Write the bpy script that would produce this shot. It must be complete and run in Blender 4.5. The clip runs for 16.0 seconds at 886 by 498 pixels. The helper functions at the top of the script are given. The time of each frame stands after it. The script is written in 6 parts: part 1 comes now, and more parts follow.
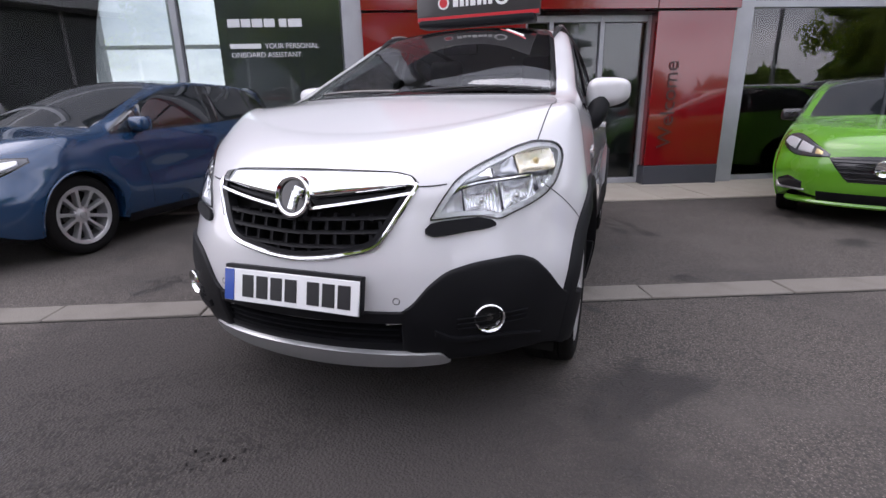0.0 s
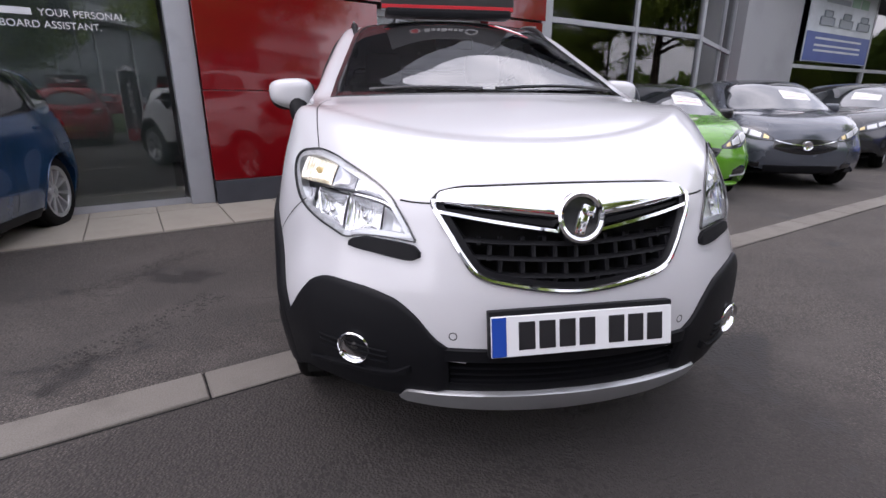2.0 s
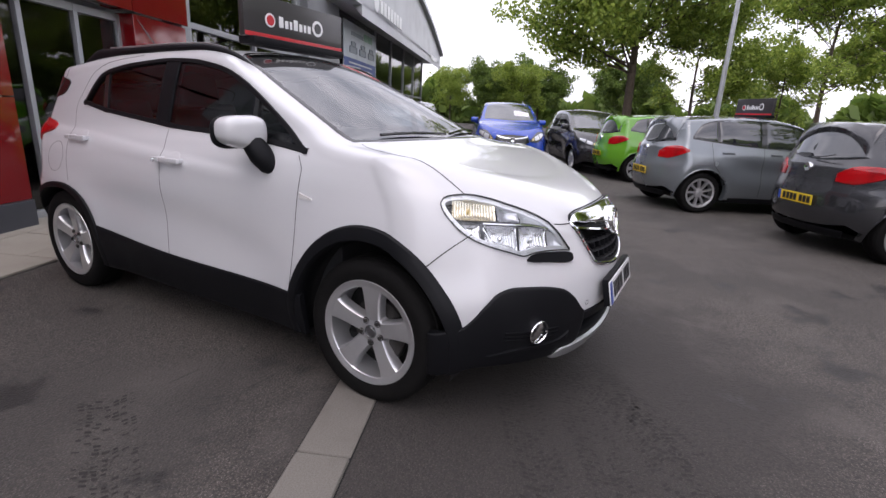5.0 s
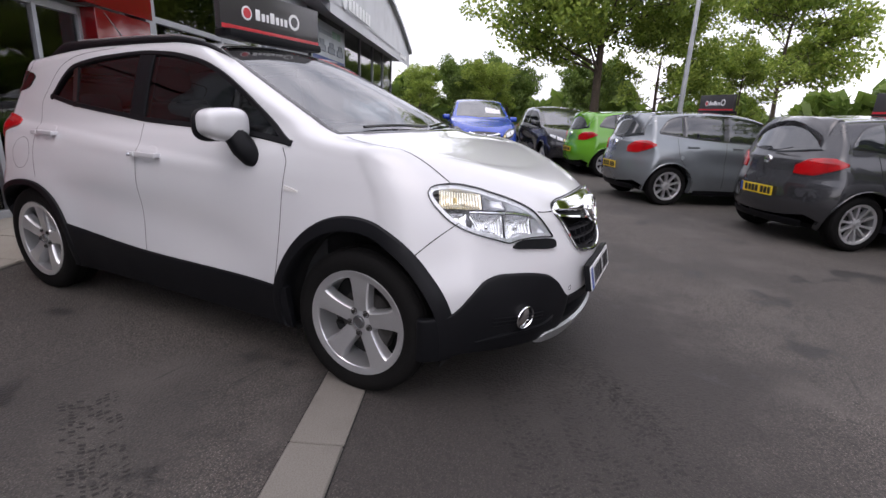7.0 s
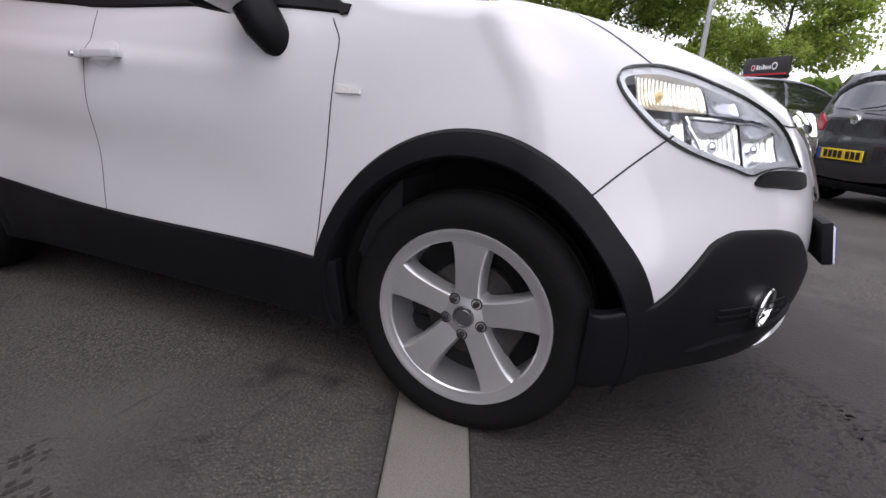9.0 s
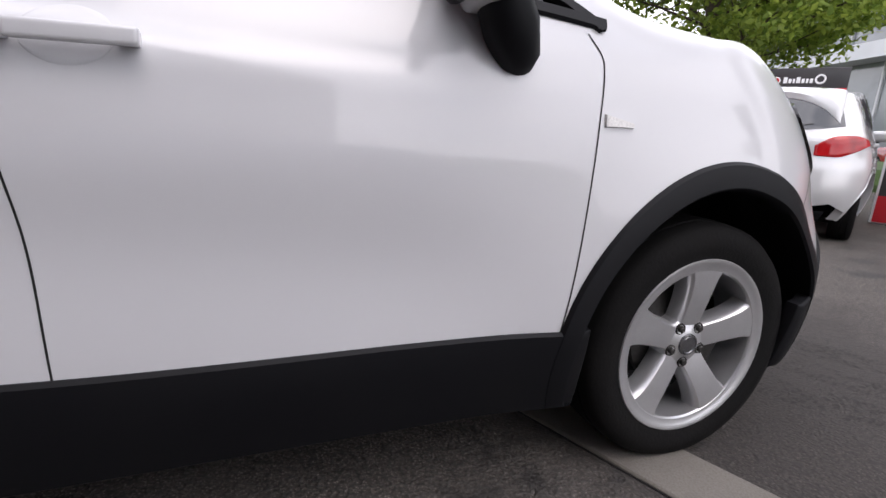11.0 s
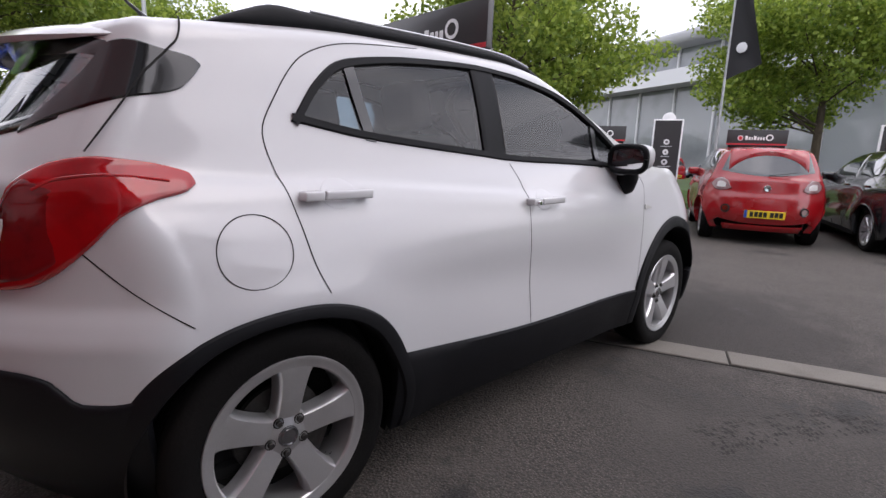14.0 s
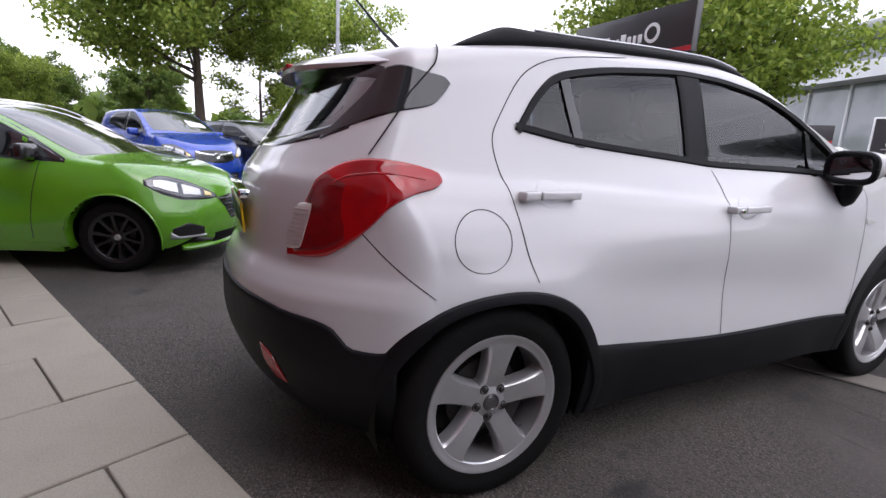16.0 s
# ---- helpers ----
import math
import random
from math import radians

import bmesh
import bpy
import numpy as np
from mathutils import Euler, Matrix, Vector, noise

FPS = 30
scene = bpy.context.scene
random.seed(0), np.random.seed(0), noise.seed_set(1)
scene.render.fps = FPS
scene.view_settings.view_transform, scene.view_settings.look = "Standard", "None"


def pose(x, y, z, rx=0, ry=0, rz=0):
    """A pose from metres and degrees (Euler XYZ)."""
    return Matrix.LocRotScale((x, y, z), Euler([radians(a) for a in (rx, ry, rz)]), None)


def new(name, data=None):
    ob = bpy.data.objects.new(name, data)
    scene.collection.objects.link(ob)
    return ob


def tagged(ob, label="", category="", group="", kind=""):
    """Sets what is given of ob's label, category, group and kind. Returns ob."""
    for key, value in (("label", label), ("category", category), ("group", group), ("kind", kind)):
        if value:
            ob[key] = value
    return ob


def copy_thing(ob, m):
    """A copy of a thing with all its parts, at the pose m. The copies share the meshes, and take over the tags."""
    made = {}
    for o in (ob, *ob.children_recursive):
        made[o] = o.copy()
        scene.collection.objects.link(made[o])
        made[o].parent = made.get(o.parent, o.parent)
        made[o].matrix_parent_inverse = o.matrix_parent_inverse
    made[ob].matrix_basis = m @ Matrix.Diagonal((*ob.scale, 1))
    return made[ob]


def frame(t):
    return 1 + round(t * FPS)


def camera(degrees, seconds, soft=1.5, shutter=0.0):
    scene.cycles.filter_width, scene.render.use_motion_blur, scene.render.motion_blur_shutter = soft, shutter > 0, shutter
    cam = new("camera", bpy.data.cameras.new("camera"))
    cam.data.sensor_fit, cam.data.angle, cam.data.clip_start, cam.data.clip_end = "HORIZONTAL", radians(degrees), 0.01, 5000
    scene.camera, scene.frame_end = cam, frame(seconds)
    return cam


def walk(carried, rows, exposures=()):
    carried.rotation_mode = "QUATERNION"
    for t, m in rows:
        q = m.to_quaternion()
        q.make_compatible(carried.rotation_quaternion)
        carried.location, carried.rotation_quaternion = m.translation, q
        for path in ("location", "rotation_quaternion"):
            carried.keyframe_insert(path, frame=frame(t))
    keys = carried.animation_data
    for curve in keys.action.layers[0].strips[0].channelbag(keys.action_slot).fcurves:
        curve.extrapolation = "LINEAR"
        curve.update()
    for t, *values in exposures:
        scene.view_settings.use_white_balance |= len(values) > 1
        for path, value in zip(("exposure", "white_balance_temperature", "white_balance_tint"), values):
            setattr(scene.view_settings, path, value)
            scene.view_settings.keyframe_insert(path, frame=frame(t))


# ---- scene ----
EXPOSURE = 0.75
cam = camera(84.5, 16.0)
# seconds, eye, and the three turns of pose()
PATH = [
    (0, 0.986, -2.160, 1.128, 73.84, 1.09, 19.55),
    (0.5, 0.618, -2.145, 1.134, 73.13, 1.09, 12.84),
    (1, 0.263, -2.123, 1.159, 72.74, 0.86, 5.13),
    (1.5, -0.134, -2.085, 1.134, 72.89, 0.46, -2.53),
    (2, -0.581, -2.044, 1.163, 72.95, -0.04, -9.73),
    (2.5, -1.035, -1.965, 1.180, 72.82, -0.98, -18.25),
    (3, -1.445, -1.862, 1.225, 73.39, -1.85, -26.90),
    (3.5, -1.792, -1.714, 1.234, 73.43, -2.33, -37.71),
    (4, -2.109, -1.552, 1.295, 73.73, -2.70, -47.47),
    (4.5, -2.338, -1.398, 1.323, 73.82, -2.86, -55.54),
    (5, -2.474, -1.245, 1.331, 74.17, -2.88, -60.69),
    (5.2, -2.517, -1.246, 1.352, 74.01, -2.96, -61.91),
    (7.5, -2.545, -1.171, 1.240, 74.16, -2.71, -64.18),
    (8, -2.347, -0.948, 1.095, 74.12, -2.79, -61.92),
    (8.5, -2.176, -0.711, 0.978, 74.31, -2.73, -61.81),
    (9, -1.981, -0.427, 0.910, 72.98, -2.96, -65.66),
    (9.5, -1.836, -0.109, 0.843, 73.31, -3.26, -73.78),
    (10, -1.772, 0.282, 0.838, 74.01, -3.43, -87.91),
    (10.2, -1.754, 0.423, 0.845, 73.97, -3.05, -93.68),
    (12.3, -1.839, 2.291, 1.041, 79.21, -3.10, -123.12),
    (12.5, -1.875, 2.445, 1.069, 78.86, -2.81, -124.49),
    (13, -1.952, 2.748, 1.105, 78.75, -2.71, -128.32),
    (13.5, -2.013, 2.979, 1.157, 79.03, -2.39, -132.45),
    (14, -2.086, 3.142, 1.178, 79.06, -1.89, -133.24),
    (14.5, -2.116, 3.221, 1.196, 78.72, -2.11, -130.33),
    (15, -2.113, 3.267, 1.205, 78.31, -2.41, -125.39),
    (15.5, -2.096, 3.344, 1.202, 78.09, -2.80, -120.79),
    (16, -2.111, 3.407, 1.198, 77.92, -2.87, -115.93),
]
walk(cam, [(t, pose(*p)) for t, *p in PATH], exposures=[(0.0, EXPOSURE + 0.14, 6250, 22), (2.0, EXPOSURE + 0.04, 6300, 22), (5.0, EXPOSURE - 0.13, 6400, 21), (7.5, EXPOSURE - 0.15, 6400, 20), (9.0, EXPOSURE + 0.02, 6350, 20), (10.2, EXPOSURE + 0.26, 6400, 18), (12.5, EXPOSURE - 0.10, 6500, 18), (14.0, EXPOSURE + 0.02, 6400, 19), (16.0, EXPOSURE + 0.14, 6250, 20)])

# ---- daylight: a bright, thinly clouded sky and a soft sun ----
SUN_HEIGHT, SUN_TURN = 58.0, 262.0
world = bpy.data.worlds.new("overcast_sky")
scene.world = world
world.use_nodes = True
wn, wl = world.node_tree.nodes, world.node_tree.links
wn.clear()
sky = wn.new("ShaderNodeTexSky")
sky.sky_type, sky.sun_disc = "NISHITA", False
sky.sun_elevation, sky.sun_rotation = radians(SUN_HEIGHT), radians(SUN_TURN)
sky.dust_density = 3.0
sky_place = wn.new("ShaderNodeTexCoord")
sky_flat = wn.new("ShaderNodeMapping")
sky_flat.inputs["Scale"].default_value = (1.0, 1.0, 2.6)
clouds = wn.new("ShaderNodeTexNoise")
clouds.inputs["Scale"].default_value, clouds.inputs["Detail"].default_value, clouds.inputs["Roughness"].default_value = 2.3, 6.0, 0.55
cloud_ramp = wn.new("ShaderNodeValToRGB")
cloud_ramp.color_ramp.elements[0].position, cloud_ramp.color_ramp.elements[0].color = 0.36, (6.5, 6.9, 7.5, 1)
cloud_ramp.color_ramp.elements[1].position, cloud_ramp.color_ramp.elements[1].color = 0.66, (15.0, 15.1, 15.2, 1)
sky_mix = wn.new("ShaderNodeMix")
sky_mix.data_type = "RGBA"
sky_mix.inputs["Factor"].default_value = 0.80
backdrop_light = wn.new("ShaderNodeBackground")
backdrop_light.inputs["Strength"].default_value = 0.116
sky_out = wn.new("ShaderNodeOutputWorld")
wl.new(sky_place.outputs["Generated"], sky_flat.inputs["Vector"])
wl.new(sky_flat.outputs["Vector"], clouds.inputs["Vector"])
wl.new(clouds.outputs["Fac"], cloud_ramp.inputs["Fac"])
wl.new(sky.outputs["Color"], sky_mix.inputs["A"])
wl.new(cloud_ramp.outputs["Color"], sky_mix.inputs["B"])
wl.new(sky_mix.outputs["Result"], backdrop_light.inputs["Color"])
wl.new(backdrop_light.outputs["Background"], sky_out.inputs["Surface"])
sun_data = bpy.data.lights.new("sun", "SUN")
sun_data.energy, sun_data.angle, sun_data.color = 0.32, radians(35), (1.0, 0.96, 0.9)
sun = new("sun", sun_data)
sun.matrix_world = pose(0, 0, 20, 90 - SUN_HEIGHT, 0, 180 - SUN_TURN)  # bearing from +y, clockwise
# ---- curves and car surfaces ----
def curve(table):
    """A smooth function through the (place, value) pairs of a short table."""
    xs = np.array([p[0] for p in table], float)
    ys = np.array([p[1] for p in table], float)
    d = np.diff(ys) / np.diff(xs)
    m = np.concatenate([[d[0]], np.where(d[:-1] * d[1:] > 0, 2 * d[:-1] * d[1:] / (d[:-1] + d[1:] + 1e-12), 0), [d[-1]]])

    def value(x):
        x = np.clip(np.asarray(x, float), xs[0], xs[-1])
        i = np.clip(np.searchsorted(xs, x) - 1, 0, len(xs) - 2)
        h = xs[i + 1] - xs[i]
        s = (x - xs[i]) / h
        return ((1 + 2 * s) * (1 - s) ** 2 * ys[i] + s * (1 - s) ** 2 * h * m[i] + s * s * (3 - 2 * s) * ys[i + 1] + s * s * (s - 1) * h * m[i + 1])
    return value


def smax(a, b, k):
    h = np.clip(0.5 + 0.5 * (a - b) / k, 0, 1)
    return b + (a - b) * h + k * h * (1 - h) * 0.5


def step(a, b, x):
    s = np.clip((x - a) / (b - a), 0, 1)
    return s * s * (3 - 2 * s)


class Shape:
    """A car body as a field that is negative inside: top, flank, nose, tail and floor, blended into each other.
    The origin is on the ground between the front wheels; the nose points to -y."""

    def __init__(self, top, flank, nose, tail, base=2.555, floor=0.2, crown=0.13, hood_crown=0.08, bow=0.45, screen=(0.1, 1.0),
                 nose_plan=(0.35, 0.40, 0.05), tail_plan=(0.25, 0.5), taper=(2.5, 0.055), soft=0.055, axle=0.338, arch=0.455, size=(1, 1, 1), crease=None, hollow=0.028):
        self.top, self.flank, self.nose, self.tail = curve(top), curve(flank), curve(nose), curve(tail)
        self.base, self.floor, self.crown, self.hood_crown, self.bow, self.screen = base, floor, crown, hood_crown, bow, screen
        self.nose_plan, self.tail_plan, self.taper, self.soft, self.axle, self.arch, self.size = nose_plan, tail_plan, taper, soft, axle, arch, size
        self.crease = curve(crease) if crease else None
        self.hollow = hollow

    def field(self, p):
        p = np.asarray(p, float) / self.size
        x, y, z = np.abs(p[..., 0]), p[..., 1], p[..., 2]
        x2 = x * x
        s = step(self.screen[0] - 0.3, self.screen[1], y)
        bend = self.bow * step(-0.3, 0.35, y) * (1 - step(self.screen[1] + 0.3, self.screen[1] + 0.9, y))
        f = z - (self.top(y - bend * x2) - (self.hood_crown * (1 - s) + self.crown * s) * x2)
        width = self.flank(z)
        width = width - self.taper[1] * step(self.taper[0], self.taper[0] + 1.1, y) * (1 + 0.6 * step(1.0, 1.5, z))
        width = width - 0.02 * (1 - step(-0.3, 0.6, y)) * step(0.6, 1.0, z)
        # round swelling over the wheels, hollow flank between them
        for wy in (0, self.base):
            r = np.hypot(y - wy, z - self.axle)
            width = width + 0.018 * np.exp(-((r - 0.42) / 0.13) ** 2)
        width = width - self.hollow * np.exp(-((z - 0.66 - 0.09 * (y - 1.3)) / 0.13) ** 2) * step(0.45, 0.9, y) * (1 - step(1.75, 2.25, y))
        if self.crease:
            line = self.crease(y)
            width = width - 0.011 * step(line - 0.008, line + 0.026, z) * step(0.55, 1.3, y) + 0.004 * np.exp(-((z - line + 0.03) / 0.03) ** 2) * step(0.55, 1.3, y)
        f = smax(f, x - width, self.soft)
        a, b, c = self.nose_plan
        u = step(0.5, 0.72, z)
        f = smax(f, self.nose(z) + (a + c * u) * x2 + (b + c * u) * x2 * x2 - y, 0.13)
        a, b = self.tail_plan
        f = smax(f, y - (self.tail(z) - a * x2 - b * x2 * x2), 0.05)
        return smax(f, self.floor - z, 0.05)

    def out(self, origin, way, far=2.6):
        """Where rays that start inside leave the body."""
        origin, way = np.broadcast_arrays(np.asarray(origin, float), np.asarray(way, float))
        lo, hi = np.zeros(origin.shape[:-1]), np.full(origin.shape[:-1], far)
        for _ in range(7):
            mid = (lo + hi) / 2
            inside = self.field(origin + way * mid[..., None]) < 0
            lo, hi = np.where(inside, mid, lo), np.where(inside, hi, mid)
        a, b = self.field(origin + way * lo[..., None]), self.field(origin + way * hi[..., None])
        for _ in range(4):
            mid = lo + (hi - lo) * np.clip(a / (a - b + 1e-12), 0.02, 0.98)
            c = self.field(origin + way * mid[..., None])
            lo, a, hi, b = np.where(c < 0, mid, lo), np.where(c < 0, c, a), np.where(c < 0, hi, mid), np.where(c < 0, b, c)
        return origin + way * (lo + (hi - lo) * np.clip(a / (a - b + 1e-12), 0, 1))[..., None]

    def normal(self, p):
        g = np.stack([self.field(p + d) - self.field(p - d) for d in np.eye(3) * 2e-3], -1)
        return g / np.linalg.norm(g, axis=-1, keepdims=True)

    # four ways to lay (u, v) onto the body: flank (y, z), top (x, y), nose and tail (degrees, z)
    def flank_at(self, u, v, side=-1):
        o = np.stack([0 * u, u, v], -1)
        return self.out(o, np.array([side, 0, 0.0]))

    def top_at(self, u, v):
        o = np.stack([u, v, 0 * u + 0.62 * self.size[2]], -1)
        return self.out(o, np.array([0, 0, 1.0]))

    def nose_at(self, u, v, axis=0.1):
        a = np.radians(u)
        o = np.stack([0 * u, 0 * u + axis * self.size[1], v], -1)
        return self.out(o, np.stack([np.sin(a), -np.cos(a), 0 * a], -1))

    def tail_at(self, u, v, axis=2.5):
        a = np.radians(u)
        o = np.stack([0 * u, 0 * u + axis * self.size[1], v], -1)
        return self.out(o, np.stack([np.sin(a), np.cos(a), 0 * a], -1))


SUV_BODY = Shape(
    top=[(-1.0, 0.80), (-0.80, 0.874), (-0.6, 0.950), (-0.3, 1.045), (-0.1, 1.098), (0.03, 1.126), (0.12, 1.152), (0.3, 1.240), (0.65, 1.410), (0.95, 1.550), (1.1, 1.602),
         (1.35, 1.638), (1.7, 1.645), (2.1, 1.636), (2.5, 1.610), (2.8, 1.57), (3.05, 1.53), (3.4, 1.47)], crown=0.10, hood_crown=0.025, bow=0.25,
    flank=[(0.15, 0.80), (0.3, 0.845), (0.48, 0.868), (0.65, 0.868), (0.8, 0.866), (0.92, 0.856), (1.02, 0.835), (1.1, 0.800), (1.18, 0.755), (1.32, 0.715),
           (1.46, 0.672), (1.55, 0.635), (1.62, 0.59), (1.7, 0.50)],
    nose=[(0.15, -0.74), (0.22, -0.82), (0.32, -0.868), (0.45, -0.89), (0.58, -0.882), (0.7, -0.855), (0.8, -0.812), (0.88, -0.75), (1.0, -0.62), (1.2, -0.4), (1.7, 0.2)],
    tail_plan=(0.25, 0.50), hollow=0.017, crease=[(0.4, 0.93), (0.9, 0.975), (1.45, 1.035), (2.0, 1.096), (2.4, 1.140), (2.75, 1.162), (3.2, 1.17)],
    tail=[(0.15, 3.06), (0.25, 3.18), (0.4, 3.29), (0.55, 3.335), (0.72, 3.335), (0.79, 3.315), (0.86, 3.285), (1.0, 3.270), (1.12, 3.250), (1.18, 3.210), (1.5, 3.005), (1.7, 2.885)])

# ---- building tools: a solid is a pair (points, faces) ----
def material(name, colour, rough=0.5, metal=0.0, grain=0.0, scale=40.0, stain=0.0, stain_scale=2.0, bump=0.0, coat=0.0, second=None, flake=0.0, emit=None, vary=0.0, spec=None):
    """A surface with colour variation at two sizes (grain and stains), roughness wear and fine relief."""
    m = bpy.data.materials.new(name)
    m.use_nodes = True
    n, l = m.node_tree.nodes, m.node_tree.links
    p = n["Principled BSDF"]
    p.inputs["Base Color"].default_value = (*colour, 1)
    p.inputs["Roughness"].default_value, p.inputs["Metallic"].default_value = rough, metal
    p.inputs["Coat Weight"].default_value, p.inputs["Coat Roughness"].default_value = coat, 0.03
    if spec is not None:
        p.inputs["Specular IOR Level"].default_value = spec
    if emit:
        p.inputs["Emission Color"].default_value, p.inputs["Emission Strength"].default_value = (*emit[:3], 1), emit[3]
    if not (grain or stain or bump or flake or vary):
        return m
    place = n.new("ShaderNodeTexCoord")
    last = None

    def layer(size, detail, low, high, col, amount, before):
        t = n.new("ShaderNodeTexNoise")
        t.inputs["Scale"].default_value, t.inputs["Detail"].default_value = size, detail
        l.new(place.outputs["Object"], t.inputs["Vector"])
        r = n.new("ShaderNodeMapRange")
        r.inputs["From Min"].default_value, r.inputs["From Max"].default_value = low, high
        r.inputs["To Max"].default_value = amount
        l.new(t.outputs["Fac"], r.inputs["Value"])
        x = n.new("ShaderNodeMix")
        x.data_type = "RGBA"
        l.new(r.outputs["Result"], x.inputs["Factor"])
        if before is None:
            x.inputs["A"].default_value = (*colour, 1)
        else:
            l.new(before, x.inputs["A"])
        x.inputs["B"].default_value = (*col, 1)
        return x.outputs["Result"], t
    dark = second or tuple(c * 0.45 for c in colour)
    tex = None
    if stain:
        last, tex = layer(stain_scale, 5, 0.48, 0.68, dark, stain, last)
        wear = n.new("ShaderNodeMapRange")
        wear.inputs["To Min"].default_value, wear.inputs["To Max"].default_value = max(0.02, rough * 0.82), min(1, rough * 1.18)
        l.new(tex.outputs["Fac"], wear.inputs["Value"])
        l.new(wear.outputs["Result"], p.inputs["Roughness"])
    if grain:
        last, tex = layer(scale, 3, 0.4, 0.65, tuple(c * 0.4 for c in colour), grain, last)
    if vary:
        info = n.new("ShaderNodeObjectInfo")
        x = n.new("ShaderNodeMix")
        x.data_type = "RGBA"
        f = n.new("ShaderNodeMath")
        f.operation = "MULTIPLY"
        f.inputs[1].default_value = vary
        l.new(info.outputs["Random"], f.inputs[0])
        l.new(f.outputs[0], x.inputs["Factor"])
        if last is None:
            x.inputs["A"].default_value = (*colour, 1)
        else:
            l.new(last, x.inputs["A"])
        x.inputs["B"].default_value = (*dark, 1)
        last = x.outputs["Result"]
    if last is not None:
        l.new(last, p.inputs["Base Color"])
    if bump:
        if tex is None or not grain:
            tex = n.new("ShaderNodeTexNoise")
            tex.inputs["Scale"].default_value, tex.inputs["Detail"].default_value = scale, 3
            l.new(place.outputs["Object"], tex.inputs["Vector"])
        b = n.new("ShaderNodeBump")
        b.inputs["Strength"].default_value, b.inputs["Distance"].default_value = bump, 0.01
        l.new(tex.outputs["Fac"], b.inputs["Height"])
        l.new(b.outputs["Normal"], p.inputs["Normal"])
    if flake:
        t = n.new("ShaderNodeTexVoronoi")
        t.inputs["Scale"].default_value = 1600
        l.new(place.outputs["Object"], t.inputs["Vector"])
        b = n.new("ShaderNodeBump")
        b.inputs["Strength"].default_value, b.inputs["Distance"].default_value = flake, 0.0005
        l.new(t.outputs["Distance"], b.inputs["Height"])
        l.new(b.outputs["Normal"], p.inputs["Normal"])
    return m


def glass_material(name, tint, rough=0.0, ior=1.5, see=1.0, dirt=0.0):
    """A thin pane: light passes straight through, tinted, and Fresnel drives its gloss."""
    m = bpy.data.materials.new(name)
    m.use_nodes = True
    n, l = m.node_tree.nodes, m.node_tree.links
    n.clear()
    o, mix, t, g, f = (n.new("ShaderNode" + k) for k in ("OutputMaterial", "MixShader", "BsdfTransparent", "BsdfGlossy", "Fresnel"))
    t.inputs["Color"].default_value = (*[c * see for c in tint], 1)
    g.inputs["Roughness"].default_value = rough
    f.inputs["IOR"].default_value = ior
    l.new(f.outputs[0], mix.inputs[0])
    l.new(t.outputs[0], mix.inputs[1])
    l.new(g.outputs[0], mix.inputs[2])
    l.new(mix.outputs[0], o.inputs["Surface"])
    return m


def mesh_of(name, solid, mat, smooth=True):
    v, f = solid
    me = bpy.data.meshes.new(name)
    me.from_pydata(np.asarray(v, float).tolist(), [], f)
    if mat:
        me.materials.append(mat)
    if smooth:
        me.shade_smooth()
        me.set_sharp_from_angle(angle=radians(38))
    return me


def part(name, solid, mat, parent=None, label="", smooth=True):
    ob = new(name, mesh_of(name, solid, mat, smooth))
    ob.parent = parent
    return tagged(ob, label)


def thing(name, label, category, m=None, group="", kind=""):
    ob = new(name)
    ob.empty_display_size = 0.1
    if m is not None:
        ob.matrix_world = m
    return tagged(ob, label, category, group, kind)


def join(*solids):
    vs, fs, n = [], [], 0
    for v, f in solids:
        v = np.asarray(v, float).reshape(-1, 3)
        vs.append(v)
        fs += [tuple(i + n for i in q) for q in f]
        n += len(v)
    return np.concatenate(vs), fs


def moved(solid, m):
    v = np.asarray(solid[0], float)
    r = np.array(m)
    f = solid[1]
    if np.linalg.det(r[:3, :3]) < 0:
        f = [tuple(reversed(q)) for q in f]
    return v @ r[:3, :3].T + r[:3, 3], f


def from_bm(bm):
    bm.verts.index_update()
    out = np.array([v.co[:] for v in bm.verts]), [tuple(v.index for v in f.verts) for f in bm.faces]
    bm.free()
    return out


def block(x0, x1, y0, y1, z0, z1, bevel=0.0, segments=1):
    bm = bmesh.new()
    bmesh.ops.create_cube(bm, size=1)
    for v in bm.verts:
        v.co = ((x0 + x1) / 2 + v.co.x * (x1 - x0), (y0 + y1) / 2 + v.co.y * (y1 - y0), (z0 + z1) / 2 + v.co.z * (z1 - z0))
    if bevel:
        bmesh.ops.bevel(bm, geom=bm.edges[:], offset=bevel, segments=segments, affect="EDGES", profile=0.6)
    return from_bm(bm)


def lathe(profile, turns=32, axis="x", arc=(0, 360), closed=True):
    """Turns a profile of (radius, place along the axis) pairs round the axis."""
    full = abs(arc[1] - arc[0]) >= 360
    k = turns if full else turns + 1
    a = np.radians(np.linspace(arc[0], arc[1], turns + (0 if full else 1), endpoint=not full))
    v = []
    for r, h in profile:
        c, s = r * np.cos(a), r * np.sin(a)
        hh = np.full_like(c, h)
        v.append(np.stack({"x": (hh, c, s), "y": (c, hh, s), "z": (c, s, hh)}[axis], -1))
    v = np.concatenate(v)
    f = []
    for i in range(len(profile) - 1):
        for j in range(turns):
            b = (j + 1) % k
            q = (i * k + j, i * k + b, (i + 1) * k + b, (i + 1) * k + j)
            f.append(q if axis != "y" else tuple(reversed(q)))
    return v, f


